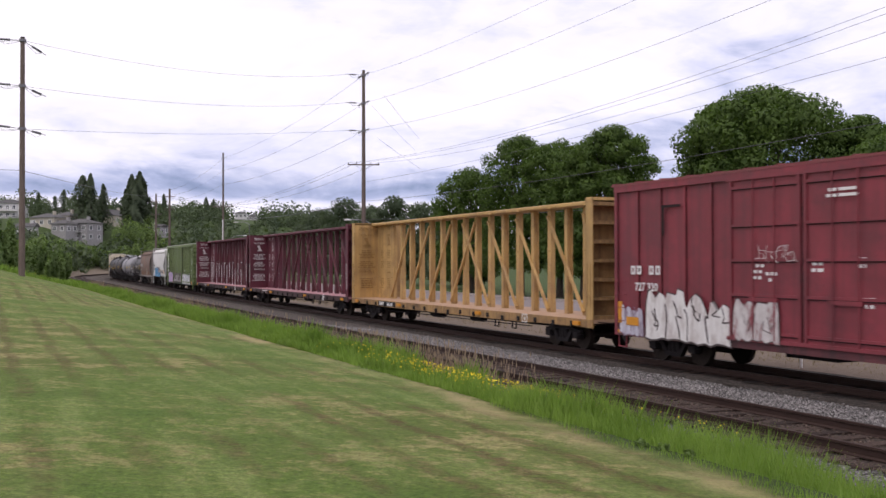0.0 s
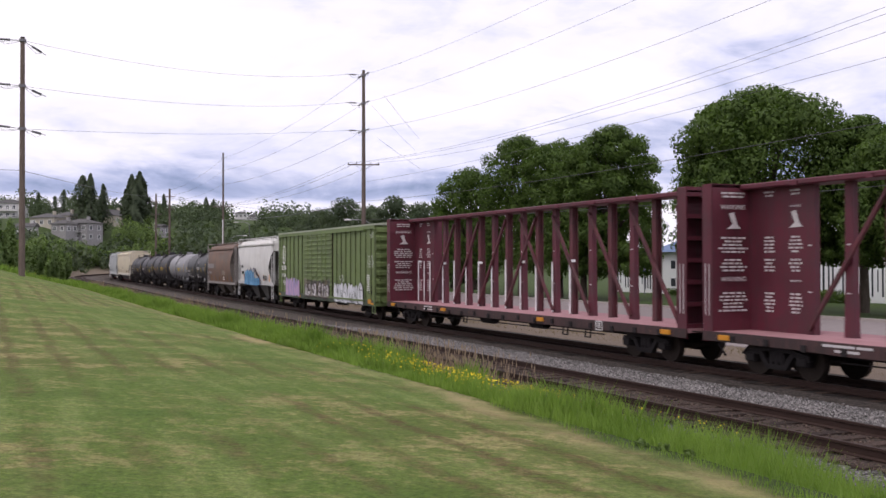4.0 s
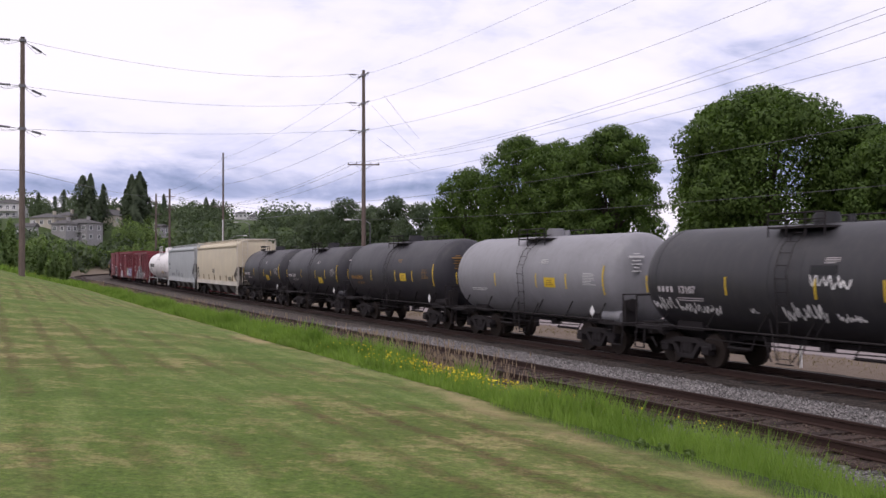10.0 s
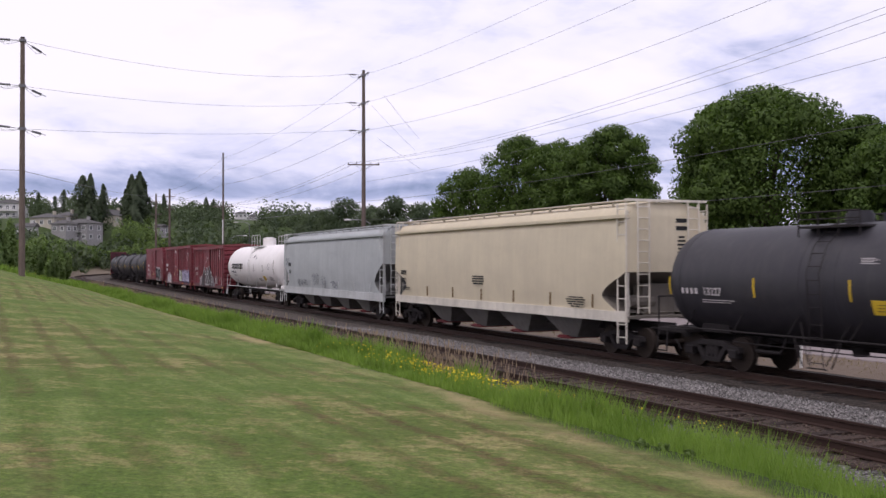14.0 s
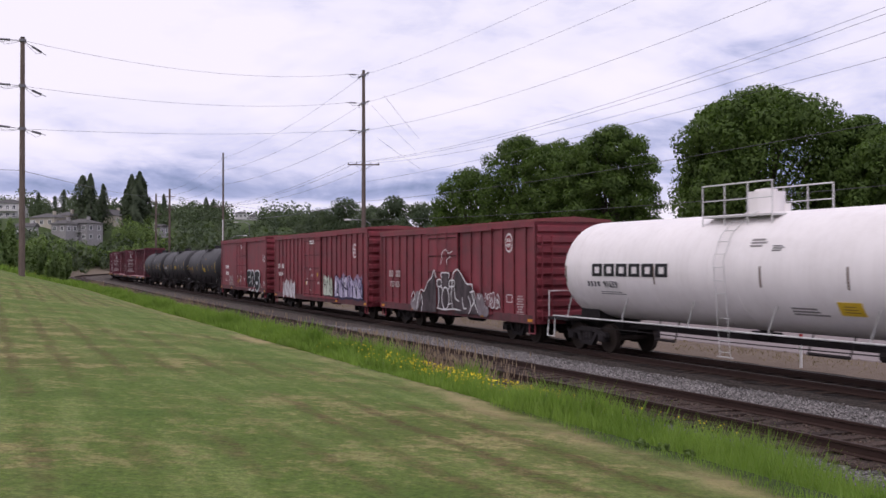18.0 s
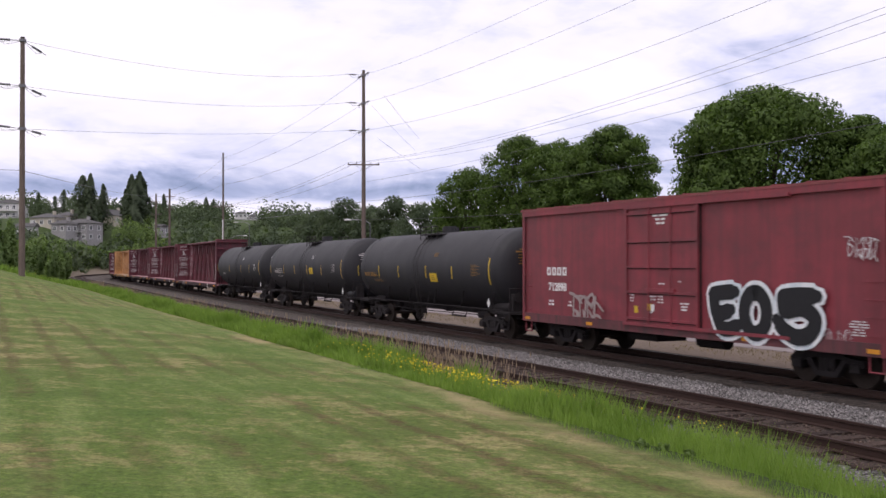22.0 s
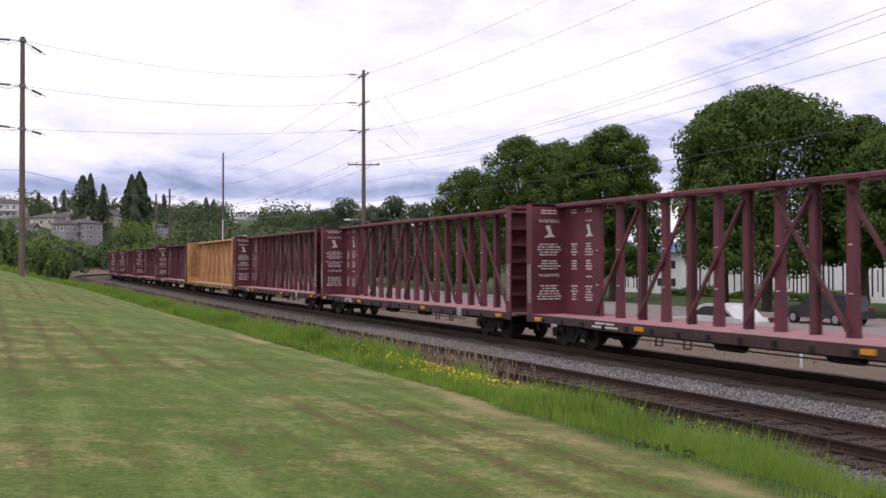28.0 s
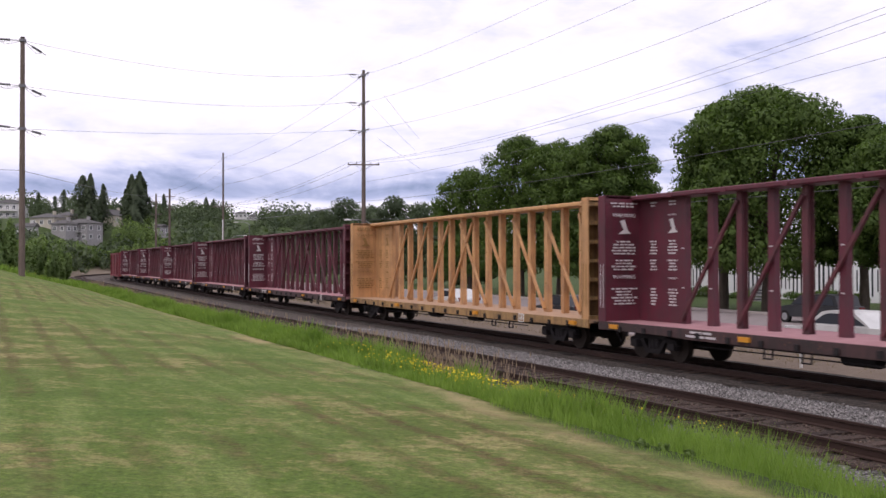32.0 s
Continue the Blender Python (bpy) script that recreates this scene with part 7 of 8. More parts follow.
M_CARS = [paint("dark_car_paint", (0.016, 0.018, 0.022), 0.42, 0.1, rust=0.0), paint("white_car_paint", (0.6, 0.6, 0.6), 0.3, 0.1, rust=0.0), paint("pale_car_paint", (0.58, 0.58, 0.57), 0.3, 0.1, rust=0.0)]
M_TYRE = plain("tyre_rubber", (0.02, 0.02, 0.02), 0.8)
M_LAMP = plain("lamp_glass", (0.5, 0.5, 0.5), 0.15)
M_TAIL = plain("tail_lamp_red", (0.12, 0.012, 0.012), 0.25)


TRAFFIC = []


def street_car(q, mat, suv, label, place):
    """A car on the street behind the railway, nose towards the far end; place gives its way along the line at a time."""
    car = tagged(new("street_car"), label, "car", "cars on the street")
    TRAFFIC.append((car, q, place))
    h = 1.52 if suv else 1.42
    belt = 0.95 if suv else 0.88
    body = Mesh().slab([(-2.3, 0.35), (-2.32, 0.75), (-2.2, belt), (1.1, belt), (2.1, belt - 0.16), (2.3, 0.6), (2.28, 0.33)], -0.9, 0.9)
    part("body", body, mat, car)
    cab = [(-2.1, belt), (-1.9, h - 0.05), (-1.6, h), (0.2, h), (0.5, h - 0.06), (1.15, belt)] if suv else [(-1.7, belt), (-1.0, h - 0.04), (-0.7, h), (0.2, h), (0.5, h - 0.06), (1.2, belt)]
    part("cabin", Mesh().slab(cab, -0.76, 0.76), mat, car)
    for side in (-1, 1):
        part("side_window", Mesh().slab([(p[0] * 0.86 - 0.05, belt + 0.05 if p[1] <= belt + 0.01 else p[1] - 0.1) for p in cab], *sorted((side * 0.76, side * 0.775))), M_GLASS, car)
        for xw in (-1.45, 1.4):
            wl = part("wheel", Mesh().rod((xw, side * 0.72, 0.33), (xw, side * 0.92, 0.33), 0.33, 16), M_TYRE, car)
            part("rim", Mesh().rod((xw, side * 0.9, 0.33), (xw, side * 0.93, 0.33), 0.2, 12), M_RAILING, wl)
    part("windscreen", Mesh().add([(0.52, -0.68, h - 0.08), (0.52, 0.68, h - 0.08), (1.12, 0.68, belt + 0.03), (1.12, -0.68, belt + 0.03), (0.55, -0.68, h - 0.06), (0.55, 0.68, h - 0.06), (1.16, 0.68, belt + 0.04), (1.16, -0.68, belt + 0.04)], [(0, 1, 2, 3), (7, 6, 5, 4), (0, 4, 5, 1), (1, 5, 6, 2), (2, 6, 7, 3), (3, 7, 4, 0)]), M_GLASS, car)
    for y in (-0.65, 0.65):
        part("headlight", Mesh().box(2.1, 2.31, y - 0.18, y + 0.18, 0.6, 0.76, 0.03), M_LAMP, car)
        part("tail_light", Mesh().box(-2.34, -2.2, y - 0.15, y + 0.15, 0.7, 0.9, 0.03), M_TAIL, car)

# ---------------------------------------------------------------- the train's cars in their order


M_PALE = plain("amber_reflector", (0.55, 0.36, 0.09))
M_BOX_RED = (0.222, 0.032, 0.0445)
M_BEAM_RED = (0.108, 0.0145, 0.0287)


def door_notes(car, x0, x1, z0, z1, seed, y=-1.585):
    """Small pale stencils and stickers scattered over a boxcar door."""
    rng = random.Random(seed)
    for i in range(9):
        x, z = rng.uniform(x0 + 0.25, x1 - 0.3), rng.uniform(z0, z1)
        stencil(car, x, z, rng.uniform(0.18, 0.42), rng.choice((1, 2, 3)), M_WHITE, y, seed + i, 0.045)
    for i in range(3):
        x, z = rng.uniform(x0 + 0.25, x1 - 0.3), rng.uniform(z0, z0 + 0.5 * (z1 - z0))
        part("sticker", Mesh().box(x, x + 0.16, y - 0.004, y + 0.004, z, z + 0.2), M_YELLOW if i else M_WHITE, car)


def make_train():
    red = lambda name, sprays=(), c=M_BOX_RED: paint(name, c, 0.55, 0.55, (0.085, 0.026, 0.032), 0.3, 0.2, sprays)
    roof_red = paint("red_roof_paint", (0.21, 0.042, 0.046), 0.55, 0.2, rust=0.2)
    beam_red = paint("dark_red_beam_paint", M_BEAM_RED, 0.55, 0.5, (0.046, 0.028, 0.032), 0.25, 0.15)
    beam_red2 = paint("faded_red_beam_paint", (0.132, 0.023, 0.037), 0.55, 0.6, (0.05, 0.03, 0.033), 0.25, 0.15)
    beam_yel = paint("yellow_ochre_beam_paint", (0.50, 0.31, 0.11), 0.6, 0.8, (0.25, 0.145, 0.07), 0.25, 0.5)
    beam_orange = paint("faded_orange_beam_paint", (0.55, 0.295, 0.125), 0.6, 0.8, (0.27, 0.14, 0.07), 0.25, 0.5)
    sill_red = paint("grimy_red_sill_paint", (0.06, 0.028, 0.028), 0.7, 1.0, (0.026, 0.019, 0.018), 0.5, 1.0)
    post_red = paint("worn_red_post_paint", (0.112, 0.026, 0.034), 0.65, 0.85, (0.048, 0.025, 0.027), 0.4, 0.5)
    sill_yel = paint("grimy_ochre_sill_paint", (0.36, 0.21, 0.08), 0.65, 0.95, (0.10, 0.055, 0.03), 0.4, 1.0)
    dull = plain("dull_white_ink", (0.56, 0.52, 0.52))
    brown_ink = plain("brown_ink", (0.27, 0.16, 0.06))
    deck_red = plain("worn_red_deck", (0.36, 0.19, 0.205), 0.85, 0, 0.3, 2.0)
    deck_yel = plain("worn_ochre_deck", (0.40, 0.26, 0.17), 0.85, 0, 0.3, 2.0)
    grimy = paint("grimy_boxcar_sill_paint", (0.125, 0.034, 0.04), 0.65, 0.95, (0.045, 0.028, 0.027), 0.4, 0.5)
    # red boxcar at the head of the view, pale sprayed lettering low on its side
    m = red("red_boxcar_paint")
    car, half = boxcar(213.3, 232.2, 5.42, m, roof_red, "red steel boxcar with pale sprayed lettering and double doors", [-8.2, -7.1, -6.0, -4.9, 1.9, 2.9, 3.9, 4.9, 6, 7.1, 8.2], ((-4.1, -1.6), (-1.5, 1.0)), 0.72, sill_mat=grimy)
    ink_dark = plain("dark_spray_ink", (0.07, 0.05, 0.055))
    pale_ink = spray_ink("pale_spray_ink", (0.5, 0.45, 0.43), (0.66, 0.63, 0.61), (0.72, 0.7, 0.68))
    throwup(car, -7.75, -4.1, 0.74, 2.2, 4, pale_ink, plain("dark_grey_spray_ink", (0.09, 0.07, 0.07)), 3, -1.58)
    throwup(car, -3.95, -2.3, 0.95, 2.05, 2, spray_ink("worn_spray_ink", M_BOX_RED, (0.5, 0.46, 0.45), (0.62, 0.58, 0.57)), plain("dark_grey_spray_ink", (0.12, 0.09, 0.09)), 8, -1.63, 0.03)
    throwup(car, -9.05, -7.9, 0.78, 1.75, 2, spray_ink("pale_blue_spray_ink", (0.3, 0.25, 0.3), (0.5, 0.48, 0.56), (0.62, 0.6, 0.64)), plain("violet_spray_ink", (0.25, 0.18, 0.24)), 12, -1.578, 0.03)
    part("sticker", Mesh().box(-9.15, -8.95, -1.586, -1.58, 1.1, 1.75), M_ORANGE, car)
    part("sticker", Mesh().box(-8.7, -8.1, -1.6, -1.59, 1.05, 1.3), M_ORANGE, car)
    initials(car, -7.9, 2.58, 0.24, 0.26, M_WHITE, -1.566, 0.3)
    words(car, "727 320", -7.75, 2.1, 0.34, M_WHITE, -1.566, 0.006)
    stencil(car, -0.3, 4.6, 1.4, 2, M_WHITE, -1.63, 4)
    for x, z in ((-3.0, 3.0), (-2.6, 2.65), (-1.1, 2.9), (0.2, 3.0), (-3.1, 2.7), (0.4, 2.1)):
        stencil(car, x, z, 0.4, 2, M_WHITE, -1.58, 40 + int(x * 7), 0.08)
    sprayed(car, -3.1, -1.75, 2.95, 3.4, 3, pale_ink, m, 77, -1.582, 0.035, "faint pale scrawl on the door")
    part("route_board", Mesh().box(-7.0, -6.15, -1.585, -1.562, 4.5, 4.58).box(-6.98, -6.9, -1.585, -1.562, 3.7, 4.5), M_DARK_LINE, car)
    centerbeam(188.4, 211.9, beam_yel, deck_yel, sill_yel, beam_yel, "ochre yellow centerbeam flatcar, empty, with open truss posts", 1, brown_ink, "866169", grimy_shaded_end=True)
    centerbeam(164.1, 187.7, beam_red, deck_red, sill_red, post_red, "dark red centerbeam flatcar, empty, with white warning text", 2, dull)
    centerbeam(140.4, 163.4, beam_red, deck_red, sill_red, post_red, "dark red centerbeam flatcar, empty, with white warning text", 3, dull, "", True)
    # green boxcar
    g = paint("olive_green_boxcar_paint", (0.15, 0.205, 0.07), 0.55, 0.35, (0.075, 0.085, 0.04), 0.18, 0.1,
              ((-3.2, 2.0, 0.7, 1.95, [(0.17, 0.13, 0.09), (0.12, 0.12, 0.1), (0.2, 0.17, 0.13), (0.08, 0.07, 0.06)], 1.8, 4),))
    car, half = boxcar(120.4, 139.2, 5.0, g, paint("pale_green_roof", (0.36, 0.40, 0.3), 0.6, 0.3), "olive green double-door boxcar covered in sprayed lettering", [-8.5, -7.6, -6.7, -5.8, -4.8, -3.9, 3.0, 3.8, 4.6, 5.4, 6.2, 7.0, 7.8, 8.6], ((-3.2, -0.5), (-0.4, 2.3)), louvre=True, sill_mat=paint("grimy_green_sill_paint", (0.085, 0.115, 0.075), 0.7, 0.95, (0.05, 0.046, 0.038), 0.4, 0.5))
    throwup(car, 2.7, 7.6, 0.8, 2.0, 6, spray_ink("white_spray_ink", (0.45, 0.46, 0.48), (0.66, 0.66, 0.7), (0.72, 0.72, 0.75)), plain("dark_green_spray_ink", (0.05, 0.055, 0.05)), 5, -1.58, 0.045)
    for x0, x1, sd in ((-2.8, -0.55, 6), (-0.1, 1.9, 16)):
        throwup(car, x0, x1, 1.0, 1.85, 2, spray_ink("mottled_spray_ink", (0.09, 0.08, 0.07), (0.4, 0.37, 0.37), (0.64, 0.61, 0.62)), ink_dark, sd, -1.625, 0.11)
    throwup(car, -7.5, -4.3, 0.9, 2.05, 4, spray_ink("lilac_spray_ink", (0.3, 0.3, 0.46), (0.47, 0.33, 0.55), (0.6, 0.4, 0.5)), spray_ink("purple_spray_ink", (0.34, 0.26, 0.42), (0.5, 0.36, 0.5)), 8, -1.58, 0.03)
    for x0, x1, z0, z1, sd in ((8.2, 9.1, 2.7, 3.4, 7), (3.6, 4.4, 1.9, 2.3, 18), (8.6, 9.1, 4.2, 4.5, 19)):
        sprayed(car, x0, x1, z0, z1, 3, plain("white_spray_ink", (0.6, 0.62, 0.56)), g, sd, -1.507, 0.08)
    part("data_panel", Mesh().box(8.25, 8.75, -1.512, -1.506, 1.35, 1.75), M_BLACK, car, "black data panel with white figures")
    stencil(car, 8.5, 1.67, 0.36, 3, M_WHITE, -1.514, 31, 0.06)
    part("sticker", Mesh().box(8.3, 8.75, -1.58, -1.572, 0.86, 1.08), M_ORANGE, car)
    disc(car, -8.0, 3.48, 0.62, M_WHITE, plain("olive_green_ink", (0.15, 0.205, 0.07)), -1.566, 0.72, tree=True)
    initials(car, -8.05, 2.5, 0.2, 0.27, M_WHITE, -1.566, 0.12)
    words(car, "171 444", -8.05, 2.02, 0.32, M_WHITE, -1.566, 0.006)
    stencil(car, -8.05, 1.75, 0.9, 3, M_WHITE, -1.51, 6, 0.05)
    stencil(car, 8.2, 2.3, 0.6, 9, M_WHITE, -1.51, 7, 0.05)
    # white covered hopper with a blue sprayed piece
    w = paint("white_hopper_paint", (0.72, 0.70, 0.68), 0.5, 0.26, (0.36, 0.31, 0.25), 0.1, 0.06)
    rail_w = paint("white_rail_paint", (0.62, 0.61, 0.6), 0.5, 0.25, rust=0.2)
    dark_end = paint("grimy_shaded_hopper_ends", (0.10, 0.095, 0.09), 0.7, 0.4)
    car, half = hopper(107.7, 118.9, 4.86, w, dark_end, rail_w, "white two-bay covered hopper with blue sprayed lettering", 2, 0.1, sill_z=1.54, sill_h=0.23)
    words(car, "50106", -3.69, 2.11, 0.32, M_BLACK, -1.612, 0.008)
    stencil(car, -3.83, 2.69, 0.76, 1, M_BLACK, -1.62, 9, 0.22, "black owner initials")
    stencil(car, 3.65, 2.0, 0.8, 3, M_BLACK, -1.6, 10, 0.06)
    navy = plain("navy_spray_ink", (0.03, 0.04, 0.12))
    throwup(car, -3.0, 0.1, 1.34, 2.5, 5, spray_ink("blue_spray_ink", (0.07, 0.22, 0.42), (0.12, 0.33, 0.55), (0.26, 0.46, 0.66)), navy, 9, -1.63, 0.035)
    throwup(car, 0.05, 1.85, 1.34, 1.95, 2, spray_ink("blue_spray_ink", (0.08, 0.24, 0.44), (0.14, 0.35, 0.56)), navy, 29, -1.632, 0.03)
    tail = [(0.15, 2.2), (0.3, 2.42), (0.7, 2.58), (0.75, 2.4), (1.35, 2.15), (1.95, 1.85), (2.7, 1.5), (2.05, 1.74), (1.25, 1.98), (0.7, 2.1), (0.65, 2.35)]
    part("spray_arrow", Mesh().slab(tail, -1.637, -1.633), spray_ink("dark_brown_spray_ink", (0.04, 0.03, 0.04), (0.09, 0.06, 0.07)), car, "dark sprayed arrow tail")
    for x, z, r in ((-1.0, 2.5, 0.13), (0.05, 2.52, 0.1), (0.17, 2.57, 0.07), (1.9, 2.25, 0.06), (2.05, 1.72, 0.13), (2.2, 1.5, 0.08)):
        part("spray_dot", Mesh().slab([(x + 0.85 * r * math.cos(u), z + r * math.sin(u)) for u in (k * math.pi / 6 for k in range(12))], -1.642, -1.638), navy, car)
    part("data_panel", Mesh().box(2.95, 3.35, -1.63, -1.622, 1.78, 2.05), plain("dark_grey_panel", (0.06, 0.055, 0.06)), car)
    # brown hopper
    b = paint("rust_brown_hopper_paint", (0.197, 0.112, 0.077), 0.65, 0.75, (0.13, 0.115, 0.1), 0.35, 0.35)
    grime = paint("grey_brown_rail_paint", (0.3, 0.27, 0.255), 0.6, 0.45, (0.12, 0.09, 0.075))
    car, half = hopper(94.2, 106.6, 4.7, b, paint("grimy_shaded_brown_ends", (0.09, 0.075, 0.065), 0.7, 0.4), grime, "rusty brown two-bay covered hopper with faded pale lettering", 2, 0.22, reflector=plain("dull_orange_sticker", (0.3, 0.13, 0.04)), sill_z=1.3, cut=(0.76, 0.64, 1.0, 0.55, 0.67), sill_h=0.18, brace=0.16)
    blocks(car, -5.15, 2.5, 6, 0.43, 0.4, plain("faded_pale_ink", (0.27, 0.245, 0.24)), -1.725, "faded pale company name as blocks")
    stencil(car, -3.9, 2.12, 2.0, 1, plain("faded_pale_ink", (0.27, 0.245, 0.24)), -1.7, 13, 0.2)
    part("repaint_patch", Mesh().box(1.44, 2.45, -1.703, -1.66, 1.95, 2.32), plain("pale_brown_patch_paint", (0.24, 0.185, 0.15), 0.6), car)
    stencil(car, 2.0, 1.75, 0.9, 2, M_WHITE, -1.66, 14, 0.09)
    # tanks
    tb = paint("black_tank_paint", (0.022, 0.020, 0.027), 0.52, 0.3, (0.06, 0.055, 0.055), 0.25, 0.06)
    tb_dark = paint("deep_black_tank_paint", (0.013, 0.012, 0.016), 0.6, 0.2, (0.035, 0.032, 0.033), 0.25, 0.05)
    tb2 = paint("dusty_black_tank_paint", (0.024, 0.023, 0.027), 0.5, 0.3, (0.06, 0.055, 0.05), 0.25, 0.06)
    tg = paint("grey_tank_paint", (0.24, 0.235, 0.25), 0.5, 0.25, (0.12, 0.115, 0.11), 0.15, 0.05)
    tw = paint("white_tank_paint", (0.82, 0.78, 0.77), 0.45, 0.12, (0.4, 0.34, 0.3), 0.06, 0.03)
    ink = plain("faint_orange_ink", (0.3, 0.165, 0.05))
    car, half = tank(81.0, 93.4, 1.5, 2.42, tb2, M_STEEL, "black tank car with white scrawled lettering", M_YELLOW, 2, panel=None, text_mat=dull, number="13107")
    for x0, x1, z0, z1, k, sd in ((-5.3, -4.3, 1.55, 2.0, 3, 1), (-4.2, -2.4, 1.5, 1.9, 5, 2), (-1.3, -1.0, 1.6, 1.8, 1, 3), (-0.1, 1.3, 1.5, 2.0, 4, 4), (0.9, 2.2, 2.3, 2.7, 3, 5), (1.6, 2.4, 1.55, 1.75, 3, 6)):
        scrawl(car, x0, x1, z0, z1, k, M_WHITE, sd, 1.5, 2.42)
    part("data_panel", arc_patch(0.9, 1.7, 8, 17, 1.503, 2.42), M_BLACK, car)
    tank(67.9, 80.3, 1.5, 2.42, tg, M_STEEL, "weathered grey tank car with yellow panel", M_YELLOW, 3)
    tank(54.2, 67.2, 1.56, 2.45, tb, M_STEEL, "black tank car with yellow reflective stripes", M_YELLOW, 4, text_mat=ink, number="674876")
    tank(41.6, 53.6, 1.5, 2.4, tb, M_STEEL, "black tank car with white stencils and yellow panel", M_YELLOW, 5, text_mat=dull, number="13374", panel_low=-25)
    tank(28.7, 41.0, 1.5, 2.4, tb, M_STEEL, "black tank car with white stencils and yellow panel", M_YELLOW, 6, text_mat=dull, number="13227", panel_low=-25)
    # hoppers
    c = paint("cream_hopper_paint", (0.60, 0.525, 0.385), 0.55, 0.16, (0.35, 0.28, 0.2), 0.1, 0.05)
    crm = paint("cream_rail_paint", (0.66, 0.61, 0.53), 0.55, 0.2)
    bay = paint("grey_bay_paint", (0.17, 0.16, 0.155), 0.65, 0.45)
    gate = plain("red_outlet_gate", (0.17, 0.03, 0.035), 0.6)
    car, half = hopper(7.8, 28.1, 4.92, c, paint("grimy_shaded_cream_ends", (0.16, 0.14, 0.12), 0.7, 0.3), crm, "long cream four-bay covered hopper", 4, 0.08, reflector=plain("brown_sticker", (0.2, 0.14, 0.08)), sill_z=1.37, cut=(0.06, 1.34, 0.4, 0.18, 0.7), short=0.7, sill_h=0.32, bay_mat=bay, gate_mat=gate)
    lines = Mesh()
    for i, (k, tall) in enumerate(((0.42, 0.13), (0.42, 0.13), (0.24, 0.06), (0.3, 0.06), (0.3, 0.06), (0.26, 0.06), (0.3, 0.06), (0.28, 0.06))):
        z = 4.18 - 0.24 * min(i, 2) - 0.12 * max(0, i - 2)
        lines.box(half - 0.06, half - 0.05, 0.55 - k / 2, 0.55 + k / 2, z, z + tall)
    part("end_stencil", lines, M_BLACK, car)["kind"] = "stuff"
    initials(car, -8.3, 2.4, 0.13, 0.2, M_BLACK, -1.6)
    words(car, "4069", -8.3, 2.05, 0.3, M_BLACK, -1.6, 0.004)
    stencil(car, -8.0, 1.8, 0.9, 2, M_BLACK, -1.6, 15, 0.04)
    stencil(car, -0.6, 2.4, 1.5, 4, M_BLACK, -1.6, 16, 0.05)
    stencil(car, 6.6, 1.8, 1.2, 5, M_BLACK, -1.6, 17, 0.04)
    gh = paint("blue_grey_hopper_paint", (0.40, 0.42, 0.425), 0.55, 0.3, (0.22, 0.225, 0.235), 0.12, 0.06)
    grl = paint("pale_grey_rail_paint", (0.5, 0.51, 0.51), 0.55, 0.2)
    car, half = hopper(-11.6, 6.9, 4.89, gh, paint("grimy_shaded_grey_ends", (0.13, 0.13, 0.13), 0.7, 0.3), grl, "blue-grey four-bay covered hopper with scrawled tags", 4, 0.08, reflector=grl, sill_z=1.37, cut=(0.06, 1.2, 0.5, 0.2, 0.7), sill_h=0.4, bay_mat=bay, gate_mat=gate)
    initials(car, -7.7, 2.75, 0.13, 0.22, M_BLACK, -1.6)
    words(car, "333", -7.6, 2.3, 0.3, M_BLACK, -1.6, 0.004)
    tag = plain("grey_tag_ink", (0.15, 0.155, 0.175))
    for x0, x1, z0, z1, k, sd in ((-8.5, -7.8, 2.75, 3.25, 2, 51), (-5.8, -3.6, 1.6, 1.95, 4, 52), (-2.6, -1.3, 1.65, 2.35, 2, 53), (-0.9, 0.1, 1.55, 2.2, 2, 54), (1.3, 2.0, 1.5, 1.95, 1, 55)):
        sprayed(car, x0, x1, z0, z1, k, tag, gh, sd, -1.6, 0.06, "faint grey scrawled tag")
    # white tank
    car, half = tank(-31.0, -12.6, 1.6, 2.69, tw, rail_w, "white pressure tank car with dark lettering", plain("dark_brown_reflector", (0.12, 0.075, 0.05)), 7, True, M_YELLOW, plain("dark_grey_ink", (0.08, 0.08, 0.09)), "91659", panel_low=-38, panel_at=0.5, number_low=-17, end_gap=0.95)
    for i in range(6):
        x0 = -6.1 + i * 0.66
        m = Mesh()
        for xa, xb, lo, hi in ((x0, x0 + 0.56, -6.5, -3.2), (x0, x0 + 0.56, 4.2, 7.5), (x0, x0 + 0.15, -3.2, 4.2), (x0 + 0.41, x0 + 0.56, -3.2, 4.2)):
            m.add(*_pair(arc_patch(xa, xb, lo, hi, 1.602, 2.69, 0.012, 2)))
        part("name_block", m, M_BLACK, car, "bold black company name as slotted blocks" if i == 0 else "")
    rows = Mesh()
    rng = random.Random(91)
    for x0, lo, k, w in ((2.3, -34, 3, 1.3), (5.6, -28, 4, 1.1), (1.0, 30, 3, 0.6)):
        for i in range(k):
            rows.add(*_pair(arc_patch(x0, x0 + w * rng.uniform(0.6, 1.0), lo - 3.2 * i, lo - 3.2 * i + 1.7, 1.602, 2.69, 0.01, 1)))
    part("data_stencil", rows, plain("faded_grey_ink", (0.25, 0.23, 0.23)), car)["kind"] = "stuff"
    # red boxcars
    m = red("red_boxcar_paint")
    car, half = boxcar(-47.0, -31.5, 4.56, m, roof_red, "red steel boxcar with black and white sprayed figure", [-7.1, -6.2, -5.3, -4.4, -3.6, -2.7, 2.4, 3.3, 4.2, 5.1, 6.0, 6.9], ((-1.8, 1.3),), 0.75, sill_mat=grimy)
    wink = spray_ink("white_spray_ink", (0.4, 0.37, 0.37), (0.66, 0.65, 0.65), (0.7, 0.69, 0.69))
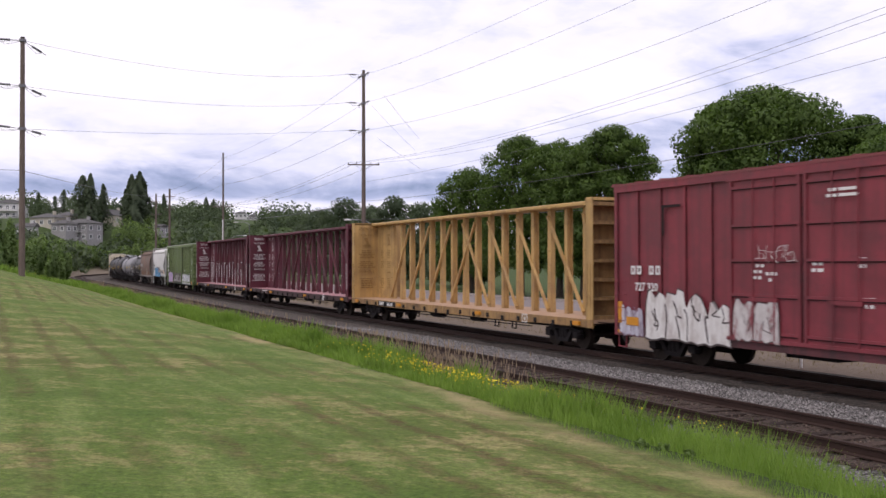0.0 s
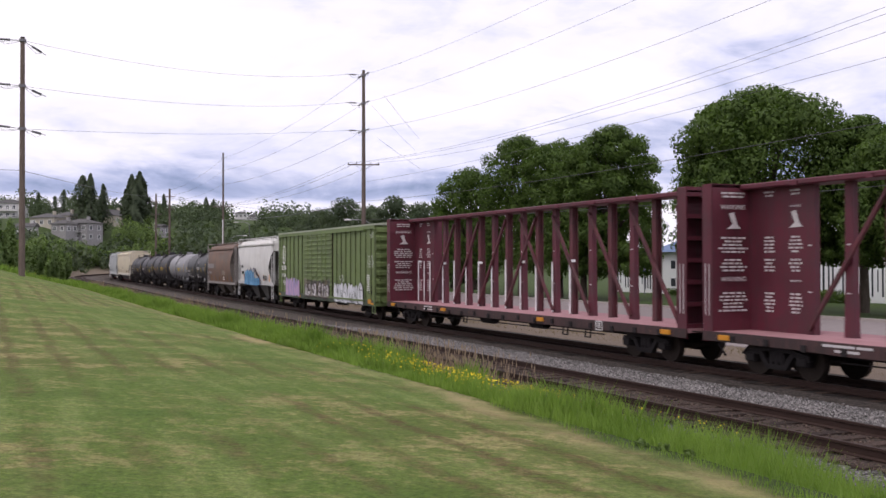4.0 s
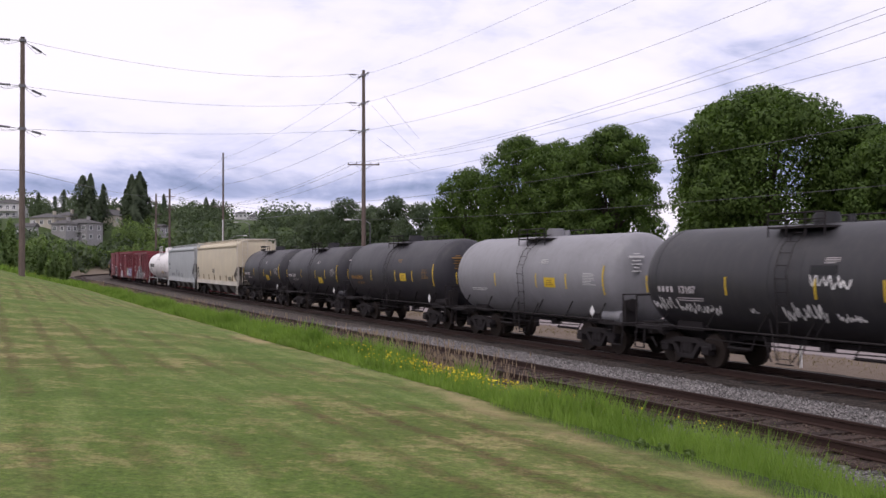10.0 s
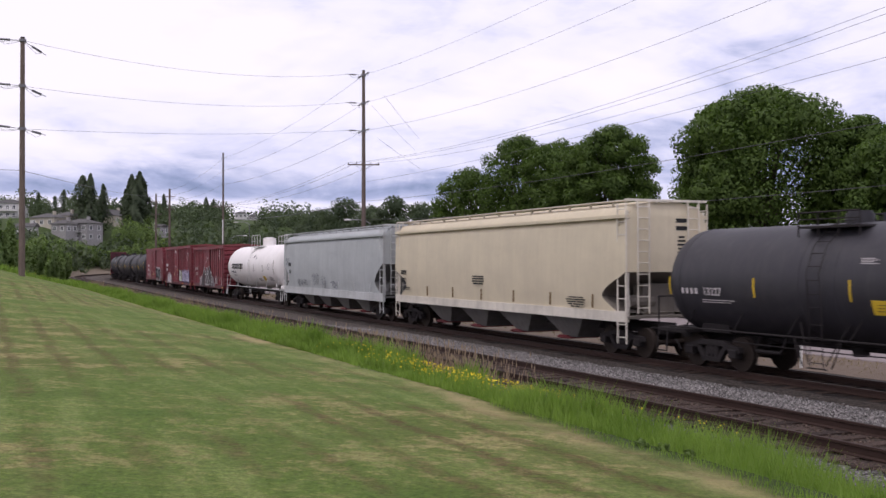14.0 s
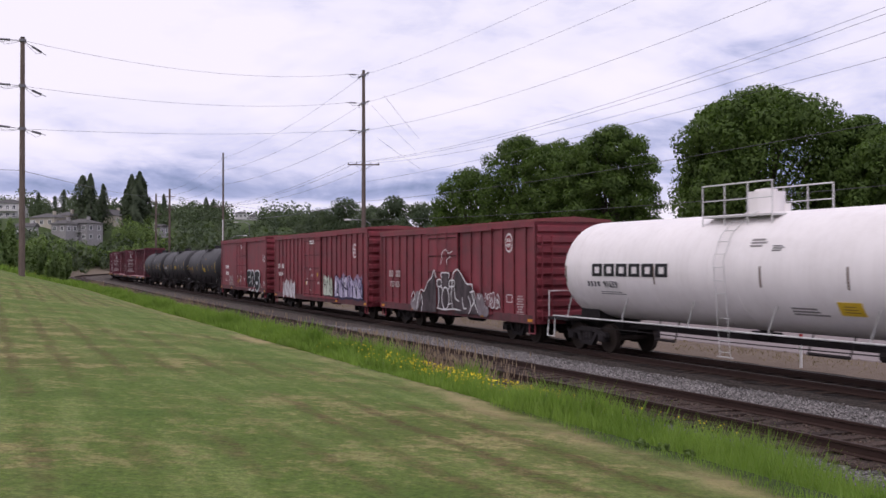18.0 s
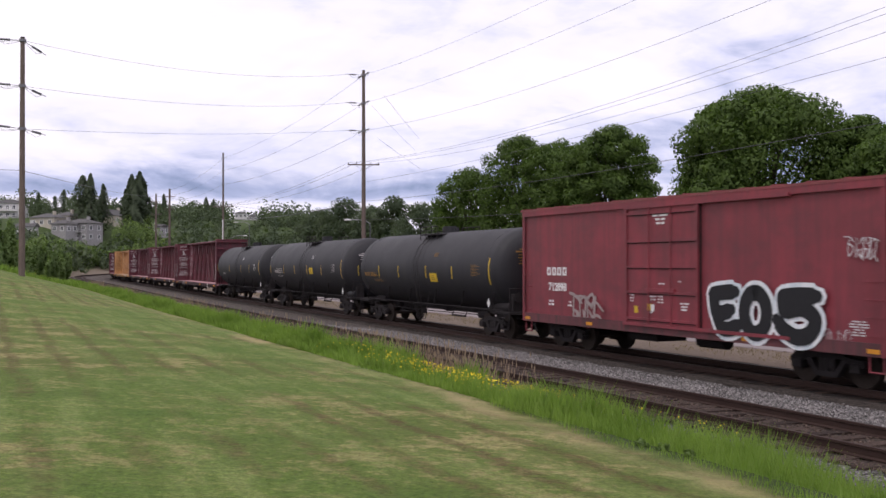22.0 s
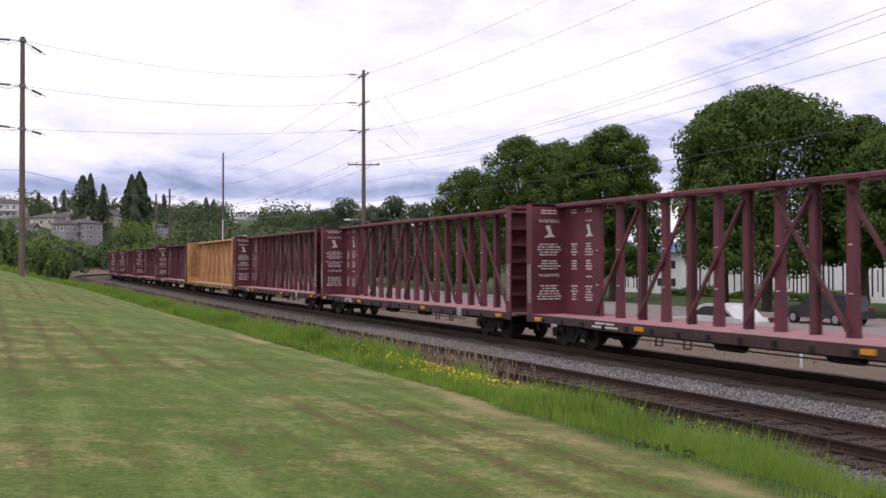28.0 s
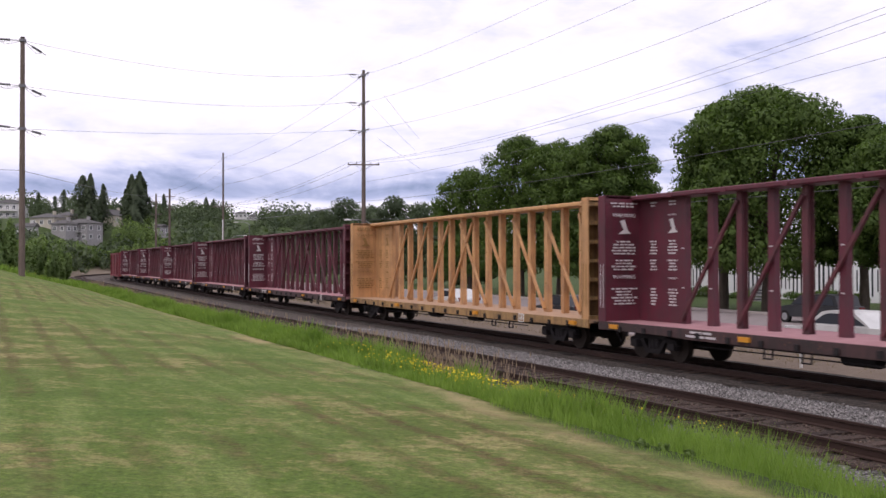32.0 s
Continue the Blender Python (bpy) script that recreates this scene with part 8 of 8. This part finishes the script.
    sprayed_figure(car, spray_ink("black_spray_ink", (0.03, 0.022, 0.026), (0.06, 0.045, 0.05), (0.1, 0.08, 0.085)), spray_ink("grey_spray_ink", (0.16, 0.13, 0.14), (0.3, 0.27, 0.29)), wink, -1.65)
    throwup(car, 3.75, 4.95, 1.25, 1.78, 3, plain("faded_grey_ink", (0.2, 0.1, 0.11)), wink, 11, -1.57, 0.045)
    part("stencil_frame", Mesh().box(5.4, 5.85, -1.51, -1.504, 1.72, 1.75).box(5.4, 5.85, -1.51, -1.504, 1.45, 1.48).box(5.4, 5.43, -1.51, -1.504, 1.48, 1.72).box(5.82, 5.85, -1.51, -1.504, 1.48, 1.72), wink, car)
    disc(car, 5.6, 3.68, 0.36, M_WHITE, plain("red_ink", M_BOX_RED), -1.506)
    pale = plain("faded_white_ink", (0.45, 0.38, 0.37))
    initials(car, -5.9, 2.28, 0.24, 0.3, pale, -1.566, 0.3)
    words(car, "727 825", -5.75, 1.8, 0.38, pale, -1.566, 0.006)
    stencil(car, 6.45, 1.7, 0.6, 8, plain("faded_white_ink", (0.45, 0.38, 0.37)), -1.506, 21, 0.05)
    m = red("red_boxcar_paint")
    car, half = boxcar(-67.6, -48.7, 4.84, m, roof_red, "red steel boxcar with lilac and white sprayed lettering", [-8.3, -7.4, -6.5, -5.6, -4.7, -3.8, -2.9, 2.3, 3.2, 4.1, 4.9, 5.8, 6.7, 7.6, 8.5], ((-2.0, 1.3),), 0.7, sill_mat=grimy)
    halo = spray_ink("mauve_spray_ink", (0.24, 0.16, 0.24), (0.36, 0.28, 0.38))
    part("spray_halo", Mesh().slab([(3.95 + 4.6 * k / 12, 2.2 + 0.17 * math.sin(k * 2.1) + 0.1 * math.sin(k * 5.3)) for k in range(13)] + [(8.55 - 4.6 * k / 12, 1.12 + 0.12 * math.sin(k * 1.7)) for k in range(13)], -1.57, -1.566), halo, car)
    throwup(car, 4.0, 8.6, 1.08, 2.28, 6, spray_ink("lilac_white_spray_ink", (0.16, 0.13, 0.24), (0.44, 0.4, 0.55), (0.68, 0.66, 0.72)), plain("navy_spray_ink", (0.035, 0.03, 0.07)), 13, -1.58, 0.12)
    throwup(car, 1.85, 3.6, 1.1, 2.3, 3, spray_ink("mint_spray_ink", (0.32, 0.36, 0.27), (0.5, 0.55, 0.45), (0.6, 0.63, 0.56)), ink_dark, 14, -1.58, 0.07)
    throwup(car, -7.1, -4.2, 0.76, 1.95, 5, spray_ink("pale_grey_spray_ink", (0.24, 0.2, 0.22), (0.56, 0.55, 0.57), (0.66, 0.66, 0.68)), spray_ink("grey_red_spray_ink", M_BOX_RED, (0.3, 0.26, 0.28)), 15, -1.58, 0.03, 0.1)
    disc(car, 7.2, 3.58, 0.38, M_WHITE, plain("red_ink", M_BOX_RED), -1.506)
    initials(car, -7.75, 2.6, 0.24, 0.3, M_WHITE, -1.566, 0.3)
    words(car, "760 314", -7.7, 2.1, 0.36, M_WHITE, -1.566, 0.006)
    stencil(car, -0.35, 4.25, 1.2, 2, M_WHITE, -1.63, 23)
    door_notes(car, -2.0, 1.3, 1.3, 3.0, 61)
    m = red("plain_red_boxcar_paint")
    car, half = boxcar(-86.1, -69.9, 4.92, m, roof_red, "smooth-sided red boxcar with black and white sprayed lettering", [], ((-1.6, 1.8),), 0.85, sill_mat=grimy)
    sprayed(car, -4.7, -3.0, 0.95, 1.9, 3, plain("faded_grey_spray_ink", (0.33, 0.27, 0.26)), m, 16, -1.506, 0.2)
    sprayed(car, 6.9, 7.7, 3.0, 3.5, 3, wink, m, 17, -1.506, 0.09)
    sprayed(car, 6.2, 7.0, 0.95, 1.4, 3, wink, m, 37, -1.506, 0.06)
    initials(car, -5.7, 2.5, 0.27, 0.28, M_WHITE, -1.508)
    words(car, "712898", -5.7, 1.98, 0.38, M_WHITE, -1.508, 0.012)
    # three fat hand-sprayed letters, black on white
    loop = [(4.02 + 0.4 * math.sin(u), 1.66 + 0.52 * math.cos(u)) for u in (2 * math.pi * k / 10 - 0.3 for k in range(12))]
    strokes = [[(2.42, 2.1), (2.52, 1.65), (2.75, 1.18)], [(2.42, 2.1), (2.85, 2.15), (3.25, 2.18)], [(2.62, 1.6), (2.85, 1.62), (3.1, 1.7)], [(2.75, 1.18), (3.1, 1.2), (3.4, 1.32)],
               loop, [(6.05, 2.14), (5.5, 2.14), (4.98, 2.1)], [(4.98, 2.1), (5.0, 1.9), (5.05, 1.76)], [(5.05, 1.74), (5.6, 1.84), (6.02, 1.6), (5.85, 1.25), (5.45, 1.14), (5.05, 1.28), (4.8, 1.5)]]
    rim, core = Mesh(), Mesh()
    for k, st in enumerate(strokes):
        ribbon(rim, st, 0.62, -1.585 - 0.0022 * k)
        ribbon(core, st, 0.4, -1.61 - 0.0022 * k)
    part("spray_lettering", rim, spray_ink("bright_white_spray_ink", (0.55, 0.62, 0.66), (0.74, 0.76, 0.78), (0.8, 0.8, 0.81)), car, "large black sprayed letters with a white edge")["kind"] = "stuff"
    part("spray_lettering", core, M_BLACK, car)["kind"] = "stuff"
    stencil(car, 7.2, 1.6, 0.6, 6, dull, -1.508, 25, 0.032)
    stencil(car, 0.1, 4.3, 0.8, 3, M_WHITE, -1.585, 26, 0.06)
    stencil(car, -6.1, 1.62, 0.35, 2, M_WHITE, -1.508, 27, 0.06)
    stencil(car, -4.9, 1.62, 0.3, 2, M_WHITE, -1.508, 28, 0.06)
    door_notes(car, -1.6, 1.8, 1.3, 2.4, 71)
    tank(-103.9, -87.4, 1.67, 2.66, tb_dark, M_STEEL, "large black tank car with yellow reflective stripes", M_YELLOW, 8, text_mat=ink, number="205666", panel_low=-19, number_at=-0.69, marks=(-0.98, -0.6, -0.28, 0.13, 0.47), panel_at=0.22)
    tank(-122.9, -105.2, 1.66, 2.66, tb_dark, M_STEEL, "large black tank car with amber stripes and yellow panel", M_PALE, 9, text_mat=dull, number="743515", number_size=0.46, marks=(-0.9, -0.5, -0.2, 0.13, 0.47), panel_at=0.22)
    tank(-141.4, -124.2, 1.66, 2.66, tb_dark, M_STEEL, "large black tank car with amber stripes", M_PALE, 10, panel=None)
    for i, (rear, front) in enumerate(((-166.4, -142.7), (-191.2, -167.6), (-215.4, -192.1))):
        centerbeam(rear, front, beam_red2 if i != 2 else beam_red, deck_red, sill_red, post_red, "dark red centerbeam flatcar, empty, with white warning text", 11 + i, dull)
    centerbeam(-239.5, -216.0, beam_orange, deck_yel, sill_yel, beam_orange, "faded orange centerbeam flatcar, empty, with open truss posts", 14, brown_ink, grimy_shaded_end=True)
    for i in range(5):
        front = -240.4 - 24.55 * i
        centerbeam(front - 23.4, front, beam_red, deck_red, sill_red, post_red, "dark red centerbeam flatcar, empty, with white warning text", 15 + i, dull)
    boxcar(-382.5, -364.0, 4.84, m, roof_red, "plain red steel boxcar at the end of the view", [-8, -7, -6, 4, 5, 6, 7, 8], ((-2.9, 0.3),), 0.7)


def car_rows(middle, reach):
    """Poses of a car along the line: its two trucks ride on the track's middle."""
    rows = []
    for i in range(33):
        t = float(i)
        s = middle + 13.364 * (t - 16) + 0.5 * 0.00375 * (t - 16) ** 2
        xa, ya, _ = on_line(s - reach)
        xb, yb, _ = on_line(s + reach)
        rows.append((t, pose(float(xa + xb) / 2, float(ya + yb) / 2, MAIN_Z, 0, 0, math.degrees(math.atan2(yb - ya, xb - xa)))))
    return rows


def motions():
    for car, middle, reach in CARS:
        walk(car, car_rows(middle, reach))
    for car, q, place in TRAFFIC:
        rows = []
        for i in range(65):
            x, y, t = on_line(place(i / 2), q)
            rows.append((i / 2, pose(float(x), float(y), -0.4, 0, 0, math.degrees(float(t)) + 180)))
        walk(car, rows)
    # the wheels roll: one turn of 2 pi r each 2.89 m
    for first, *others, dx in ((*WHEELSETS[0], -0.9), (*WHEELSETS[1], 0.9)):
        walk(first, [(i / 30, pose(dx, 0, 0.46, 0, math.degrees(13.364 / 0.46 * i / 30) % 360, 0)) for i in range(961)])
        for ob in others:
            ob.rotation_mode = "QUATERNION"
            keys = ob.animation_data_create()
            keys.action = first.animation_data.action
            keys.action_slot = first.animation_data.action_slot


make_ground()
make_tracks()
make_train()
make_trees()
make_brush()
make_weeds()
make_woods()
make_poles()
make_houses()
make_street()
street_car(-20.0, M_CARS[0], True, "dark sport utility vehicle waiting on the street", lambda t: -12.5 + 40 * float(1 - smooth(12.5, 16.5, t)) - 0.6 * float(smooth(30.5, 32.0, t)))
street_car(-9.5, M_CARS[1], False, "white hatchback driving along the street", lambda t: min(30.0, -8.1 - 6.8 * (t - 28.0)))
street_car(-9.5, M_CARS[0], False, "dark saloon car driving along the street", lambda t: min(40.0, -6.4 - 6.6 * (t - 29.8)))
street_car(-9.5, M_CARS[2], False, "white saloon car driving along the street", lambda t: min(50.0, -1.2 - 6.6 * (t - 32.0)))
make_stones()
make_grass()
motions()
